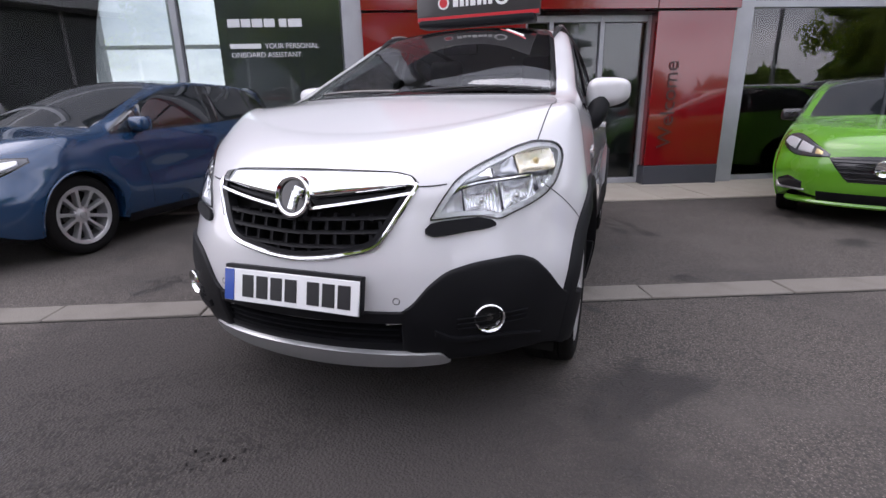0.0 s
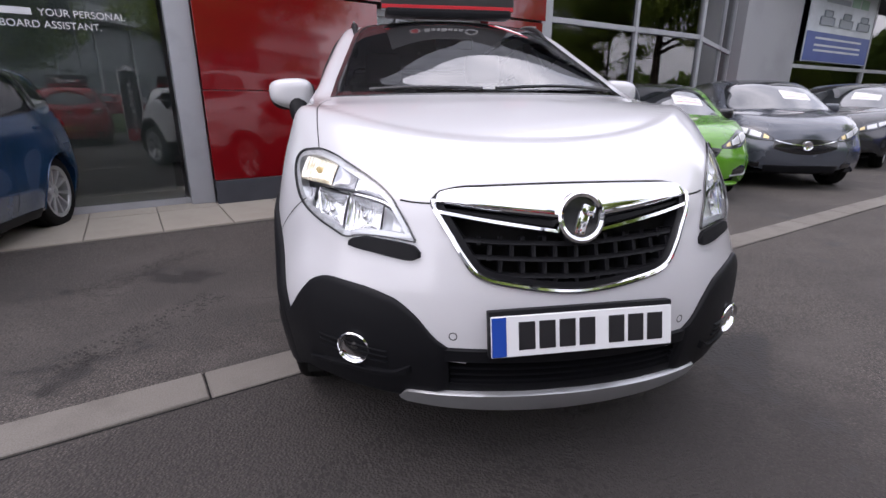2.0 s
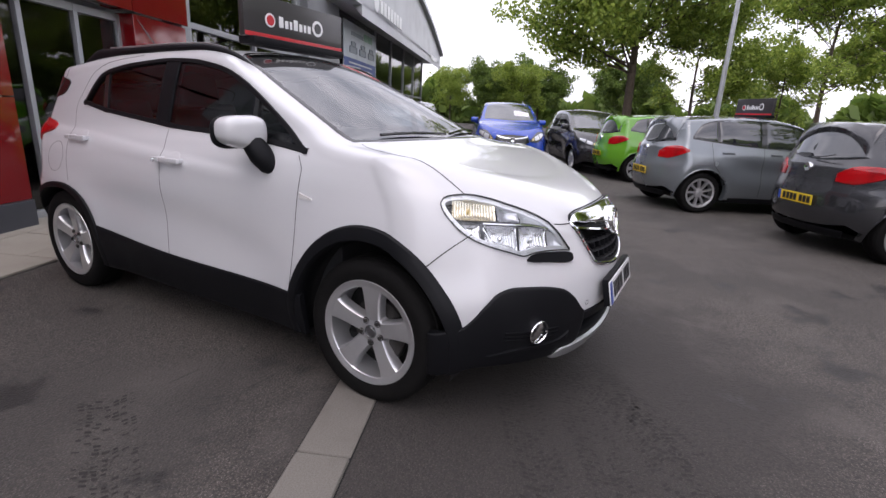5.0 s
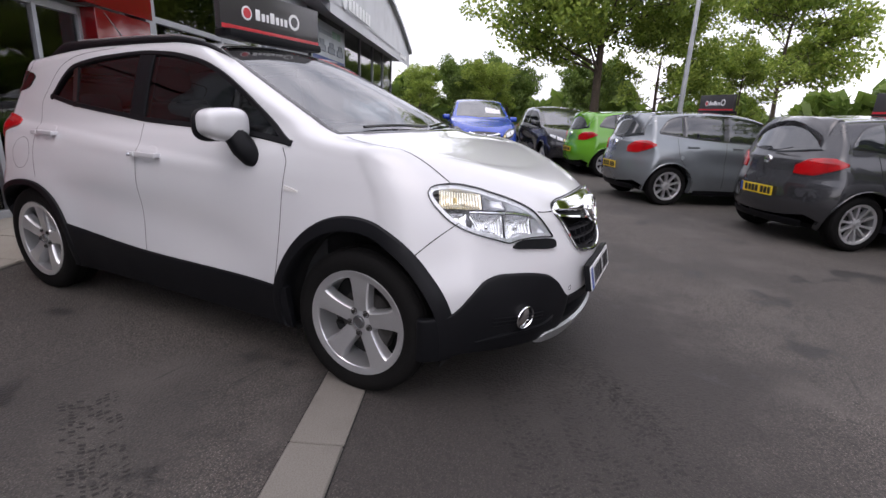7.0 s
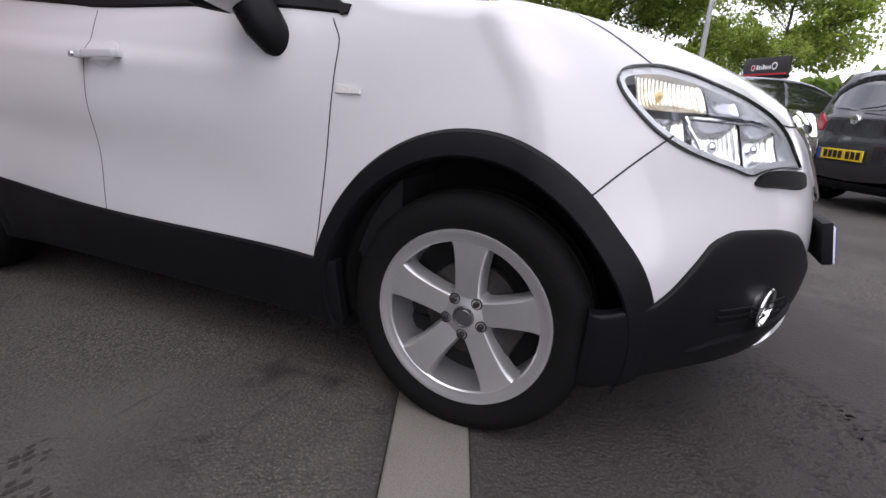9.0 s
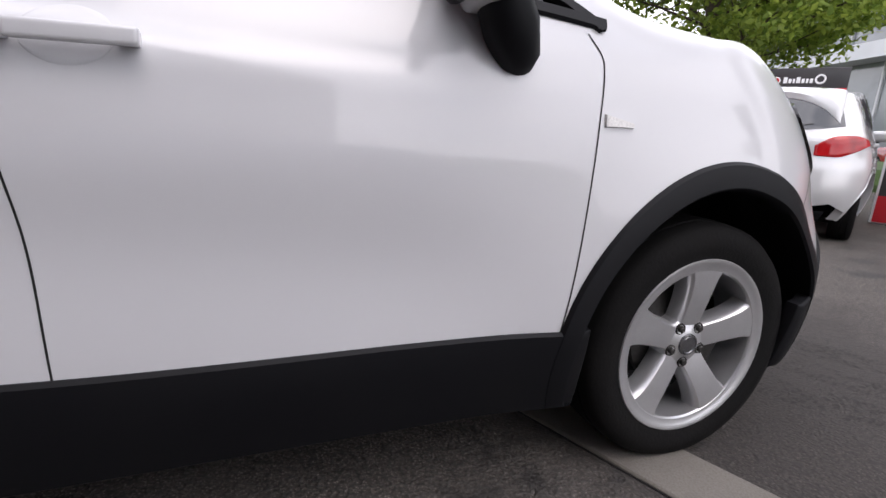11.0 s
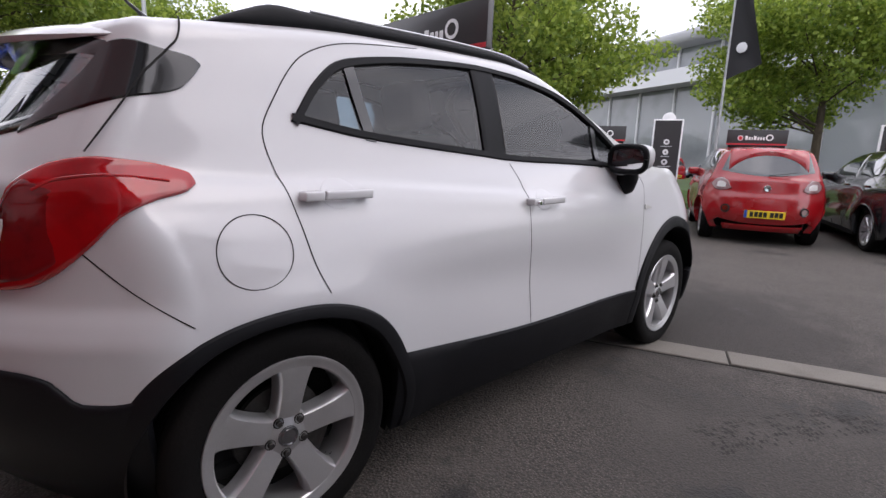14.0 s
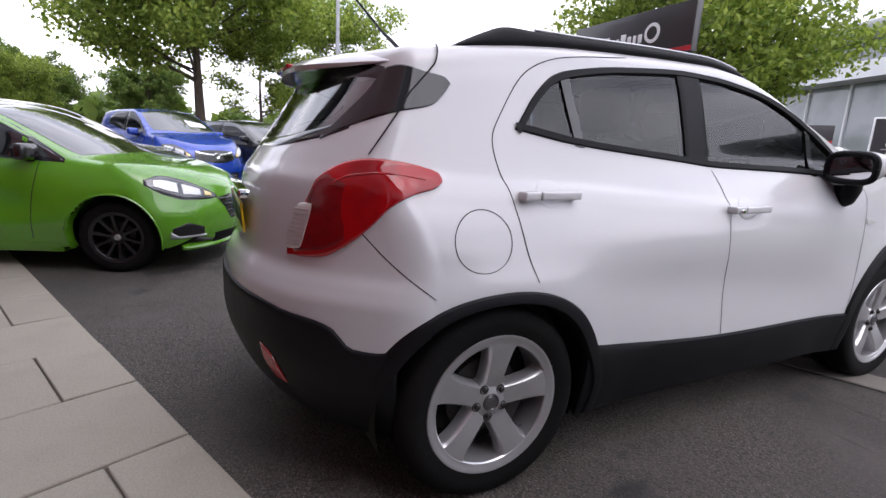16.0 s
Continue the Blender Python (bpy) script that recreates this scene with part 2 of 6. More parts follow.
def tube(points, radius, sides=8, cap=True):
    """A round bar along a line of points; radius may be one number or one for each point."""
    pts = np.asarray(points, float)
    rad = np.broadcast_to(radius, (len(pts),))
    tan = np.gradient(pts, axis=0)
    tan /= np.linalg.norm(tan, axis=1, keepdims=True) + 1e-12
    ref = np.array([0, 0, 1.0]) if abs(tan[0][2]) < 0.9 else np.array([1.0, 0, 0])
    v = []
    for p, t, r in zip(pts, tan, rad):
        a = np.cross(t, ref)
        a /= np.linalg.norm(a) + 1e-12
        b = np.cross(t, a)
        w = np.linspace(0, 2 * np.pi, sides, endpoint=False)
        v.append(p + r * (np.cos(w)[:, None] * a + np.sin(w)[:, None] * b))
    v = np.concatenate(v)
    f = [(i * sides + j, i * sides + (j + 1) % sides, (i + 1) * sides + (j + 1) % sides, (i + 1) * sides + j) for i in range(len(pts) - 1) for j in range(sides)]
    if cap:
        f += [tuple(range(sides))[::-1], tuple((len(pts) - 1) * sides + j for j in range(sides))]
    return v, f


def grid_faces(n, m, flip=False):
    f = [(i * m + j, (i + 1) * m + j, (i + 1) * m + j + 1, i * m + j + 1) for i in range(n - 1) for j in range(m - 1)]
    return [tuple(reversed(q)) for q in f] if flip else f


def slab(points, mat_up, depth):
    """Gives an open sheet of points (n, m, 3) a border that turns in by depth along mat_up (n, m, 3)."""
    n, m = points.shape[:2]
    v = points.reshape(-1, 3)
    f = grid_faces(n, m)
    ring = [(i, 0) for i in range(n)] + [(n - 1, j) for j in range(1, m)] + [(i, m - 1) for i in range(n - 2, -1, -1)] + [(0, j) for j in range(m - 2, 0, -1)]
    low = np.array([points[i, j] - mat_up[i, j] * depth for i, j in ring])
    k = len(v)
    for a in range(len(ring)):
        b = (a + 1) % len(ring)
        f.append((ring[a][0] * m + ring[a][1], k + a, k + b, ring[b][0] * m + ring[b][1]))
    return np.concatenate([v, low]), f


def facing(solid, outward):
    """Turns the faces of a sheet so that they look along outward at its middle."""
    v, f = solid
    q = f[len(f) // 2]
    nrm = np.cross(v[q[1]] - v[q[0]], v[q[2]] - v[q[0]])
    return solid if nrm @ outward > 0 else (v, [tuple(reversed(p)) for p in f])


def panel(shape, lay, u, low, high, rise=0.004, nu=40, nv=12, depth=0.02, crown=0.0, **more):
    """A skin piece that follows the body: u runs over a span, v from low(u) to high(u). It stands proud by rise with softened edges."""
    c = 0.5 - 0.5 * np.cos(np.linspace(0, np.pi, nu))
    us = u[0] + (u[1] - u[0]) * c
    lo, hi = low(us), high(us)
    w = 0.5 - 0.5 * np.cos(np.linspace(0, np.pi, nv))
    uu = np.repeat(us[:, None], nv, 1)
    vv = lo[:, None] + (hi - lo)[:, None] * w[None]
    p = lay(uu, vv, **more)
    nrm = shape.normal(p)
    edge = np.minimum(np.sin(np.linspace(0, np.pi, nu))[:, None], np.sin(np.linspace(0, np.pi, nv))[None])
    lift = rise * (0.35 + 0.65 * np.clip(edge * 3, 0, 1)) + crown * edge
    p = p + nrm * lift[..., None]
    return facing(slab(p, nrm, depth), nrm[nu // 2, nv // 2])


def outline(u, low, high, n=40):
    c = 0.5 - 0.5 * np.cos(np.linspace(0, np.pi, n))
    us = u[0] + (u[1] - u[0]) * c
    return np.concatenate([np.stack([us, low(us)], -1), np.stack([us[::-1], high(us[::-1])], -1)])


def inset(loop, w):
    """Moves a closed line of (u, v) inwards by w."""
    keep = [0]
    for i in range(1, len(loop)):
        if np.linalg.norm(loop[i] - loop[keep[-1]]) > 1e-4:
            keep.append(i)
    p = loop[keep]
    if np.linalg.norm(p[0] - p[-1]) < 1e-4:
        p = p[:-1]
    t = np.roll(p, -1, 0) - np.roll(p, 1, 0)
    t /= np.linalg.norm(t, axis=1, keepdims=True) + 1e-9
    n = np.stack([-t[:, 1], t[:, 0]], -1)
    return p, p + n * w


def band(shape, lay, loop, width, rise=0.006, depth=0.02, **more):
    """A rim of the given width along the inside of a closed line on the body."""
    a, b = inset(loop, width)
    rows = [a, a + (b - a) * 0.15, a + (b - a) * 0.85, b]
    lifts = [rise * 0.2, rise, rise, -depth]
    pts = []
    for r, h in zip(rows, lifts):
        p = lay(r[:, 0], r[:, 1], **more)
        pts.append(p + shape.normal(p) * h)
    n = len(a)
    v = np.concatenate(pts)
    f = [(k * n + i, k * n + (i + 1) % n, (k + 1) * n + (i + 1) % n, (k + 1) * n + i) for k in range(3) for i in range(n)]
    q = f[n + n // 4]
    nrm = np.cross(v[q[1]] - v[q[0]], v[q[2]] - v[q[0]])
    if nrm @ shape.normal(v[q[0]][None])[0] < 0:
        f = [tuple(reversed(x)) for x in f]
    return v, f


def seam(shape, lay, pts, width=0.005, rise=0.0008, n=60, **more):
    """A shut line: a narrow strip along a smooth line of (u, v) on the body."""
    p = np.asarray(pts, float)
    s = np.concatenate([[0], np.cumsum(np.linalg.norm(np.diff(p, axis=0), axis=1))])
    q = np.linspace(0, s[-1], n)
    uv = np.stack([curve(list(zip(s, p[:, k])))(q) for k in (0, 1)], -1)
    c = lay(uv[:, 0], uv[:, 1], **more)
    nrm = shape.normal(c)
    t = np.gradient(c, axis=0)
    t /= np.linalg.norm(t, axis=1, keepdims=True) + 1e-9
    side = np.cross(nrm, t)
    a, b = c + side * width / 2 + nrm * rise, c - side * width / 2 + nrm * rise
    v = np.concatenate([a, b])
    return facing((v, [(i, i + 1, n + i + 1, n + i) for i in range(n - 1)]), nrm[n // 2])


def sheet(shape, step_size, holes=()):
    """The body's skin as an even mesh, open under the floor, without the faces whose middle lies in a hole."""
    sx, sy, sz = shape.size
    y0, y1, z0, z1, x1 = -0.95 * sy, 3.45 * sy, 0.16 * sz, 1.70 * sz, 0.92 * sx
    ny, nz, nx = int((y1 - y0) / step_size), int((z1 - z0) / step_size), int(x1 * 2 / step_size)
    solids = []

    def shoot(p):
        o = np.zeros_like(p)
        o[..., 1] = np.clip(p[..., 1], 0.25 * sy, 2.3 * sy)
        o[..., 2] = 0.72 * sz
        d = p - o
        return shape.out(o, d / np.linalg.norm(d, axis=-1, keepdims=True), 3.0)
    ys, zs, xs = np.linspace(y0, y1, ny), np.linspace(z0, z1, nz), np.linspace(-x1, x1, nx)
    for s in (-1, 1):
        g = np.stack(np.broadcast_arrays(s * x1, ys[:, None], zs[None]), -1)
        solids.append((shoot(g).reshape(-1, 3), grid_faces(ny, nz, s > 0)))
    g = np.stack(np.broadcast_arrays(xs[:, None], ys[None], z1), -1)
    solids.append((shoot(g).reshape(-1, 3), grid_faces(nx, ny)))
    for yy, flip in ((y0, False), (y1, True)):
        g = np.stack(np.broadcast_arrays(xs[:, None], yy, zs[None]), -1)
        solids.append((shoot(g).reshape(-1, 3), grid_faces(nx, nz, flip)))
    v, f = join(*solids)
    # weld the borders
    key = np.round(v / 2e-4).astype(np.int64)
    _, first, back = np.unique(key, axis=0, return_index=True, return_inverse=True)
    back = back.reshape(-1)
    f = np.array(f)
    f = back[f]
    v = v[first]
    c = v[f].mean(1)
    keep = np.ones(len(f), bool)
    for h in holes:
        keep &= ~h(c)
    f = [tuple(q) for q in f[keep].tolist() if len(set(q)) == 4]
    return v, f


FRONT_LINE = pose(0, 0, 0, 0, 0, 22.5)


def built(solid):
    """Lays a solid from the building's own directions (along, inwards, up) into the world."""
    return moved(solid, FRONT_LINE)

# ---- materials ----
def asphalt_material():
    """Worn asphalt: pale and dark chippings, broad blotches, damp and oily patches, tyre scuffs, and soft shade painted
    before the car.
    """
    m = bpy.data.materials.new("asphalt")
    m.use_nodes = True
    n, l = m.node_tree.nodes, m.node_tree.links
    p = n["Principled BSDF"]
    at = n.new("ShaderNodeTexCoord")

    def noise_at(scale, detail, rough=0.5, stretch=None):
        t = n.new("ShaderNodeTexNoise")
        t.inputs["Scale"].default_value, t.inputs["Detail"].default_value, t.inputs["Roughness"].default_value = scale, detail, rough
        if stretch:
            q = n.new("ShaderNodeMapping")
            q.inputs["Scale"].default_value, q.inputs["Rotation"].default_value = stretch[:3], (0, 0, stretch[3])
            l.new(at.outputs["Object"], q.inputs["Vector"])
            l.new(q.outputs["Vector"], t.inputs["Vector"])
        else:
            l.new(at.outputs["Object"], t.inputs["Vector"])
        return t.outputs["Fac"]

    def over(before, colour, mask, low, high, amount):
        r = n.new("ShaderNodeMapRange")
        r.inputs["From Min"].default_value, r.inputs["From Max"].default_value, r.inputs["To Max"].default_value = low, high, amount
        l.new(mask, r.inputs["Value"])
        x = n.new("ShaderNodeMix")
        x.data_type = "RGBA"
        l.new(r.outputs["Result"], x.inputs["Factor"])
        l.new(before, x.inputs["A"])
        x.inputs["B"].default_value = (*colour, 1)
        return x.outputs["Result"], r.outputs["Result"]
    base = n.new("ShaderNodeRGB")
    base.outputs[0].default_value = (0.070, 0.0605, 0.053, 1)
    chips = n.new("ShaderNodeTexVoronoi")
    chips.inputs["Scale"].default_value = 95
    l.new(at.outputs["Object"], chips.inputs["Vector"])
    c, _ = over(base.outputs[0], (0.25, 0.222, 0.195), noise_at(140, 2), 0.54, 0.68, 0.95)
    c, _ = over(c, (0.155, 0.135, 0.115), noise_at(52, 3, 0.6), 0.56, 0.68, 0.7)
    c, _ = over(c, (0.030, 0.028, 0.027), chips.outputs["Distance"], 0.45, 0.75, 0.8)
    c, _ = over(c, (0.050, 0.045, 0.041), noise_at(0.55, 5), 0.46, 0.62, 0.75)
    c, _ = over(c, (0.10, 0.089, 0.080), noise_at(1.9, 4), 0.52, 0.72, 0.55)
    c, wet = over(c, (0.018, 0.016, 0.015), noise_at(1.25, 9, 0.68), 0.575, 0.615, 0.85)
    c, _ = over(c, (0.028, 0.026, 0.025), noise_at(3.0, 3, 0.6, (0.35, 6.0, 1, 0.35)), 0.64, 0.72, 0.55)
    # a broad ragged patch before the car: damp, with the car's soft shade painted in
    spot = n.new("ShaderNodeMapping")
    spot.inputs["Location"].default_value, spot.inputs["Scale"].default_value = (0.16, 0.52, 0), (0.42, 0.60, 0)
    l.new(at.outputs["Object"], spot.inputs["Vector"])
    ball = n.new("ShaderNodeTexGradient")
    ball.gradient_type = "SPHERICAL"
    l.new(spot.outputs["Vector"], ball.inputs["Vector"])
    ragged = n.new("ShaderNodeMath")
    ragged.operation = "MULTIPLY_ADD"
    ragged.inputs[1].default_value = 1.1
    l.new(noise_at(2.6, 8, 0.66), ragged.inputs[0])
    l.new(ball.outputs["Fac"], ragged.inputs[2])
    c, _ = over(c, (0.030, 0.026, 0.024), ragged.outputs[0], 0.72, 1.05, 0.72)
    l.new(c, p.inputs["Base Color"])
    g = n.new("ShaderNodeMapRange")
    g.inputs["To Min"].default_value, g.inputs["To Max"].default_value = 0.88, 0.62
    l.new(wet, g.inputs["Value"])
    l.new(g.outputs["Result"], p.inputs["Roughness"])
    b = n.new("ShaderNodeBump")
    b.inputs["Strength"].default_value, b.inputs["Distance"].default_value = 0.9, 0.006
    l.new(chips.outputs["Distance"], b.inputs["Height"])
    l.new(b.outputs["Normal"], p.inputs["Normal"])
    return m


ASPHALT = asphalt_material()
CONCRETE = material("concrete_kerb", (0.21, 0.195, 0.17), 0.85, grain=0.4, scale=160, stain=0.65, stain_scale=5, bump=0.35, vary=0.35, second=(0.14, 0.125, 0.11))
PAVING = material("sandstone_paving", (0.36, 0.33, 0.275), 0.85, grain=0.25, scale=120, stain=0.4, stain_scale=3, bump=0.25, vary=0.35, second=(0.28, 0.25, 0.21))
WHITE_PAINT = material("white_car_paint", (0.60, 0.60, 0.615), 0.32, coat=1.0, flake=0.03)
BLACK_PLASTIC = material("black_bumper_plastic", (0.0065, 0.0068, 0.0085), 0.52, grain=0.3, scale=900, bump=0.06, stain=0.25, stain_scale=6, second=(0.012, 0.012, 0.013), spec=0.18)
GLOSS_BLACK = material("gloss_black_trim", (0.012, 0.012, 0.013), 0.12, coat=0.5)
GAP = material("panel_gap", (0.01, 0.01, 0.01), 0.9)
CHROME = material("chrome", (0.86, 0.87, 0.88), 0.06, 1.0)
SATIN = material("satin_silver", (0.52, 0.53, 0.54), 0.32, 0.75, grain=0.1, scale=500, stain=0.15, stain_scale=8)
ALLOY = material("silver_alloy", (0.60, 0.60, 0.61), 0.30, 0.72, grain=0.10, scale=300, stain=0.12, stain_scale=9, flake=0.05)
DARK_METAL = material("dark_brake_metal", (0.06, 0.057, 0.054), 0.5, 0.7, grain=0.4, scale=80)
RUBBER = material("tyre_rubber", (0.0065, 0.0062, 0.0062), 0.80, grain=0.3, scale=120, stain=0.4, stain_scale=7, second=(0.015, 0.0138, 0.013), bump=0.15, spec=0.14)
LINER = material("wheel_arch_liner", (0.008, 0.008, 0.008), 0.95)
GLASS = glass_material("side_glass", (0.28, 0.34, 0.38), ior=1.6)
SCREEN_GLASS = glass_material("windscreen_glass", (0.58, 0.64, 0.62), ior=3.5)
LENS = glass_material("headlight_lens", (0.97, 0.98, 0.985), ior=1.33)
REFLECTOR = material("headlight_reflector", (0.90, 0.91, 0.93), 0.16, 0.92)
# amber glints of the indicator bulb are painted into this reflector's colour
GLINT_REFLECTOR = material("glint_lamp_reflector", (0.93, 0.89, 0.77), 0.2, 0.85, grain=0.3, scale=60, second=(0.85, 0.60, 0.18), stain=0.35, stain_scale=40)
LAMP_FOG = material("fog_lamp_bowl", (0.20, 0.20, 0.21), 0.2, 0.8)
TAIL_DARK = material("dark_red_lamp_chamber", (0.20, 0.005, 0.007), 0.08, coat=1.0, stain=0.7, stain_scale=14, second=(0.05, 0.002, 0.003))
LAMP_DARK = material("headlight_housing", (0.55, 0.56, 0.59), 0.25, 0.7)
LAMP_GREY = material("headlight_bezel", (0.74, 0.75, 0.77), 0.30, 0.45)
AMBER = material("amber_bulb", (0.88, 0.70, 0.36), 0.25, 0.5)
TAIL_RED = material("red_tail_lens", (0.40, 0.005, 0.007), 0.08, coat=0.3, stain=0.6, stain_scale=9, second=(0.17, 0.004, 0.006))
LAMP_SHELL = material("dark_headlight_shell", (0.10, 0.105, 0.115), 0.12, 0.5, coat=0.6)
TAIL_SMOKE = material("smoky_clear_tail_lens", (0.30, 0.20, 0.20), 0.10, coat=1.0, stain=0.6, stain_scale=16, second=(0.12, 0.03, 0.03))
MORTAR = material("grey_joint_mortar", (0.17, 0.155, 0.14), 0.95, grain=0.4, scale=90)
TAIL_CLEAR = material("clear_tail_lens", (0.72, 0.70, 0.68), 0.15, coat=0.8, grain=0.3, scale=220)
PLATE_WHITE = material("white_number_plate", (0.74, 0.75, 0.76), 0.3, coat=0.4)
PLATE_YELLOW = material("yellow_number_plate", (0.80, 0.56, 0.02), 0.3, coat=0.4)
PLATE_BLUE = material("blue_plate_band", (0.012, 0.06, 0.34), 0.3, coat=0.4)
PLATE_BAR = material("plate_character_bar", (0.012, 0.012, 0.014), 0.4)
SEAT_CLOTH = material("dark_seat_cloth", (0.035, 0.036, 0.042), 0.9, grain=0.4, scale=300, bump=0.2)
DASH = material("dark_dashboard", (0.030, 0.030, 0.032), 0.6, grain=0.3, scale=500, bump=0.1)
SIGN_DARK = material("dark_sign_board", (0.040, 0.037, 0.038), 0.35, coat=0.3, stain=0.2, stain_scale=4)
SIGN_WHITE = material("white_sign_print", (0.80, 0.80, 0.80), 0.4)
SIGN_RED = material("red_sign_print", (0.55, 0.02, 0.03), 0.35, coat=0.3)
PAPER = material("white_price_sheet", (0.78, 0.76, 0.76), 0.6, grain=0.12, scale=60)
MIRROR = material("door_mirror_glass", (0.85, 0.86, 0.88), 0.02, 1.0)
RED_GLOSS = material("red_gloss_cladding", (0.18, 0.005, 0.007), 0.09, coat=0.8, stain=0.5, stain_scale=0.8, second=(0.13, 0.004, 0.006))
DARK_PLINTH = material("dark_plinth", (0.055, 0.058, 0.070), 0.4, stain=0.3, stain_scale=2)
GREY_FRAME = material("grey_aluminium_frame", (0.38, 0.39, 0.41), 0.42, 0.25, grain=0.08, scale=200, stain=0.2, stain_scale=3)
GREY_WALL = material("grey_cladding_wall", (0.30, 0.305, 0.315), 0.55, grain=0.1, scale=50, stain=0.25, stain_scale=0.7)
PALE_FASCIA = material("pale_grey_fascia", (0.52, 0.53, 0.55), 0.45, stain=0.25, stain_scale=0.6)
INNER_WALL = material("showroom_wall", (0.50, 0.50, 0.51), 0.8, stain=0.2, stain_scale=0.8)
INNER_FLOOR = material("showroom_floor", (0.42, 0.42, 0.42), 0.35, stain=0.2, stain_scale=1.2)
SHOP_GLASS = glass_material("shop_window_glass", (0.72, 0.77, 0.76), ior=2.0)
DOOR_GLASS = glass_material("door_glass", (0.62, 0.66, 0.65), ior=1.7)
DARK_PANE = material("dark_car_glass", (0.014, 0.017, 0.019), 0.03, coat=1.0, spec=0.9)
LETTER_PALE = material("pale_window_lettering", (0.62, 0.63, 0.64), 0.5)
LETTER_DARK = material("dark_red_lettering", (0.05, 0.008, 0.01), 0.4)
POSTER_PALE = material("pale_poster", (0.52, 0.56, 0.60), 0.5, stain=0.3, stain_scale=1.5)
POSTER_BLUE = material("blue_poster_band", (0.035, 0.07, 0.26), 0.5, stain=0.3, stain_scale=1.2)
POSTER_GREY = material("grey_poster_print", (0.24, 0.27, 0.30), 0.5)
POSTER_GREEN = material("green_poster_print", (0.25, 0.42, 0.30), 0.5)
STEEL = material("galvanised_post", (0.40, 0.41, 0.42), 0.45, 0.6, stain=0.3, stain_scale=4)
FLAG = material("dark_flag_cloth", (0.018, 0.018, 0.020), 0.85, grain=0.3, scale=200)
BARK = material("tree_bark", (0.10, 0.075, 0.055), 0.9, grain=0.5, scale=30, stain=0.5, stain_scale=6, bump=0.8)
GRASS = material("rough_grass", (0.060, 0.110, 0.025), 0.9, grain=0.6, scale=25, stain=0.5, stain_scale=0.8, bump=0.6, second=(0.11, 0.13, 0.04))
FAR_WHITE = material("white_far_cladding", (0.62, 0.63, 0.64), 0.5, stain=0.15, stain_scale=0.3)
FAR_GLASS = material("far_window_glass", (0.26, 0.28, 0.29), 0.08, coat=0.4, stain=0.5, stain_scale=0.5)
FAR_ROOF = material("far_grey_roof", (0.36, 0.37, 0.38), 0.6, stain=0.2, stain_scale=0.3)
MARK = material("tyre_mark", (0.026, 0.023, 0.021), 0.85, grain=0.4, scale=60)
BLACK_ALLOY = material("black_alloy", (0.014, 0.014, 0.015), 0.25, 0.2)


def paint(name, colour, metal=0.0):
    return material(name, colour, 0.26, metal, coat=1.0, flake=0.05, stain=0.12, stain_scale=3)


def leaf_material(name, colour, second):
    m = bpy.data.materials.new(name)
    m.use_nodes = True
    n, l = m.node_tree.nodes, m.node_tree.links
    p, o = n["Principled BSDF"], n["Material Output"]
    p.inputs["Roughness"].default_value = 0.5
    geo = n.new("ShaderNodeNewGeometry")
    mix = n.new("ShaderNodeMix")
    mix.data_type = "RGBA"
    mix.inputs["A"].default_value, mix.inputs["B"].default_value = (*colour, 1), (*second, 1)
    l.new(geo.outputs["Random Per Island"], mix.inputs["Factor"])
    l.new(mix.outputs["Result"], p.inputs["Base Color"])
    t = n.new("ShaderNodeBsdfTranslucent")
    l.new(mix.outputs["Result"], t.inputs["Color"])
    s = n.new("ShaderNodeMixShader")
    s.inputs[0].default_value = 0.5
    l.new(p.outputs[0], s.inputs[1])
    l.new(t.outputs[0], s.inputs[2])
    l.new(s.outputs[0], o.inputs["Surface"])
    return m


LEAF = leaf_material("maple_leaf", (0.12, 0.20, 0.026), (0.40, 0.49, 0.085))
LEAF_DARK = leaf_material("dark_leaf", (0.080, 0.140, 0.025), (0.20, 0.28, 0.055))

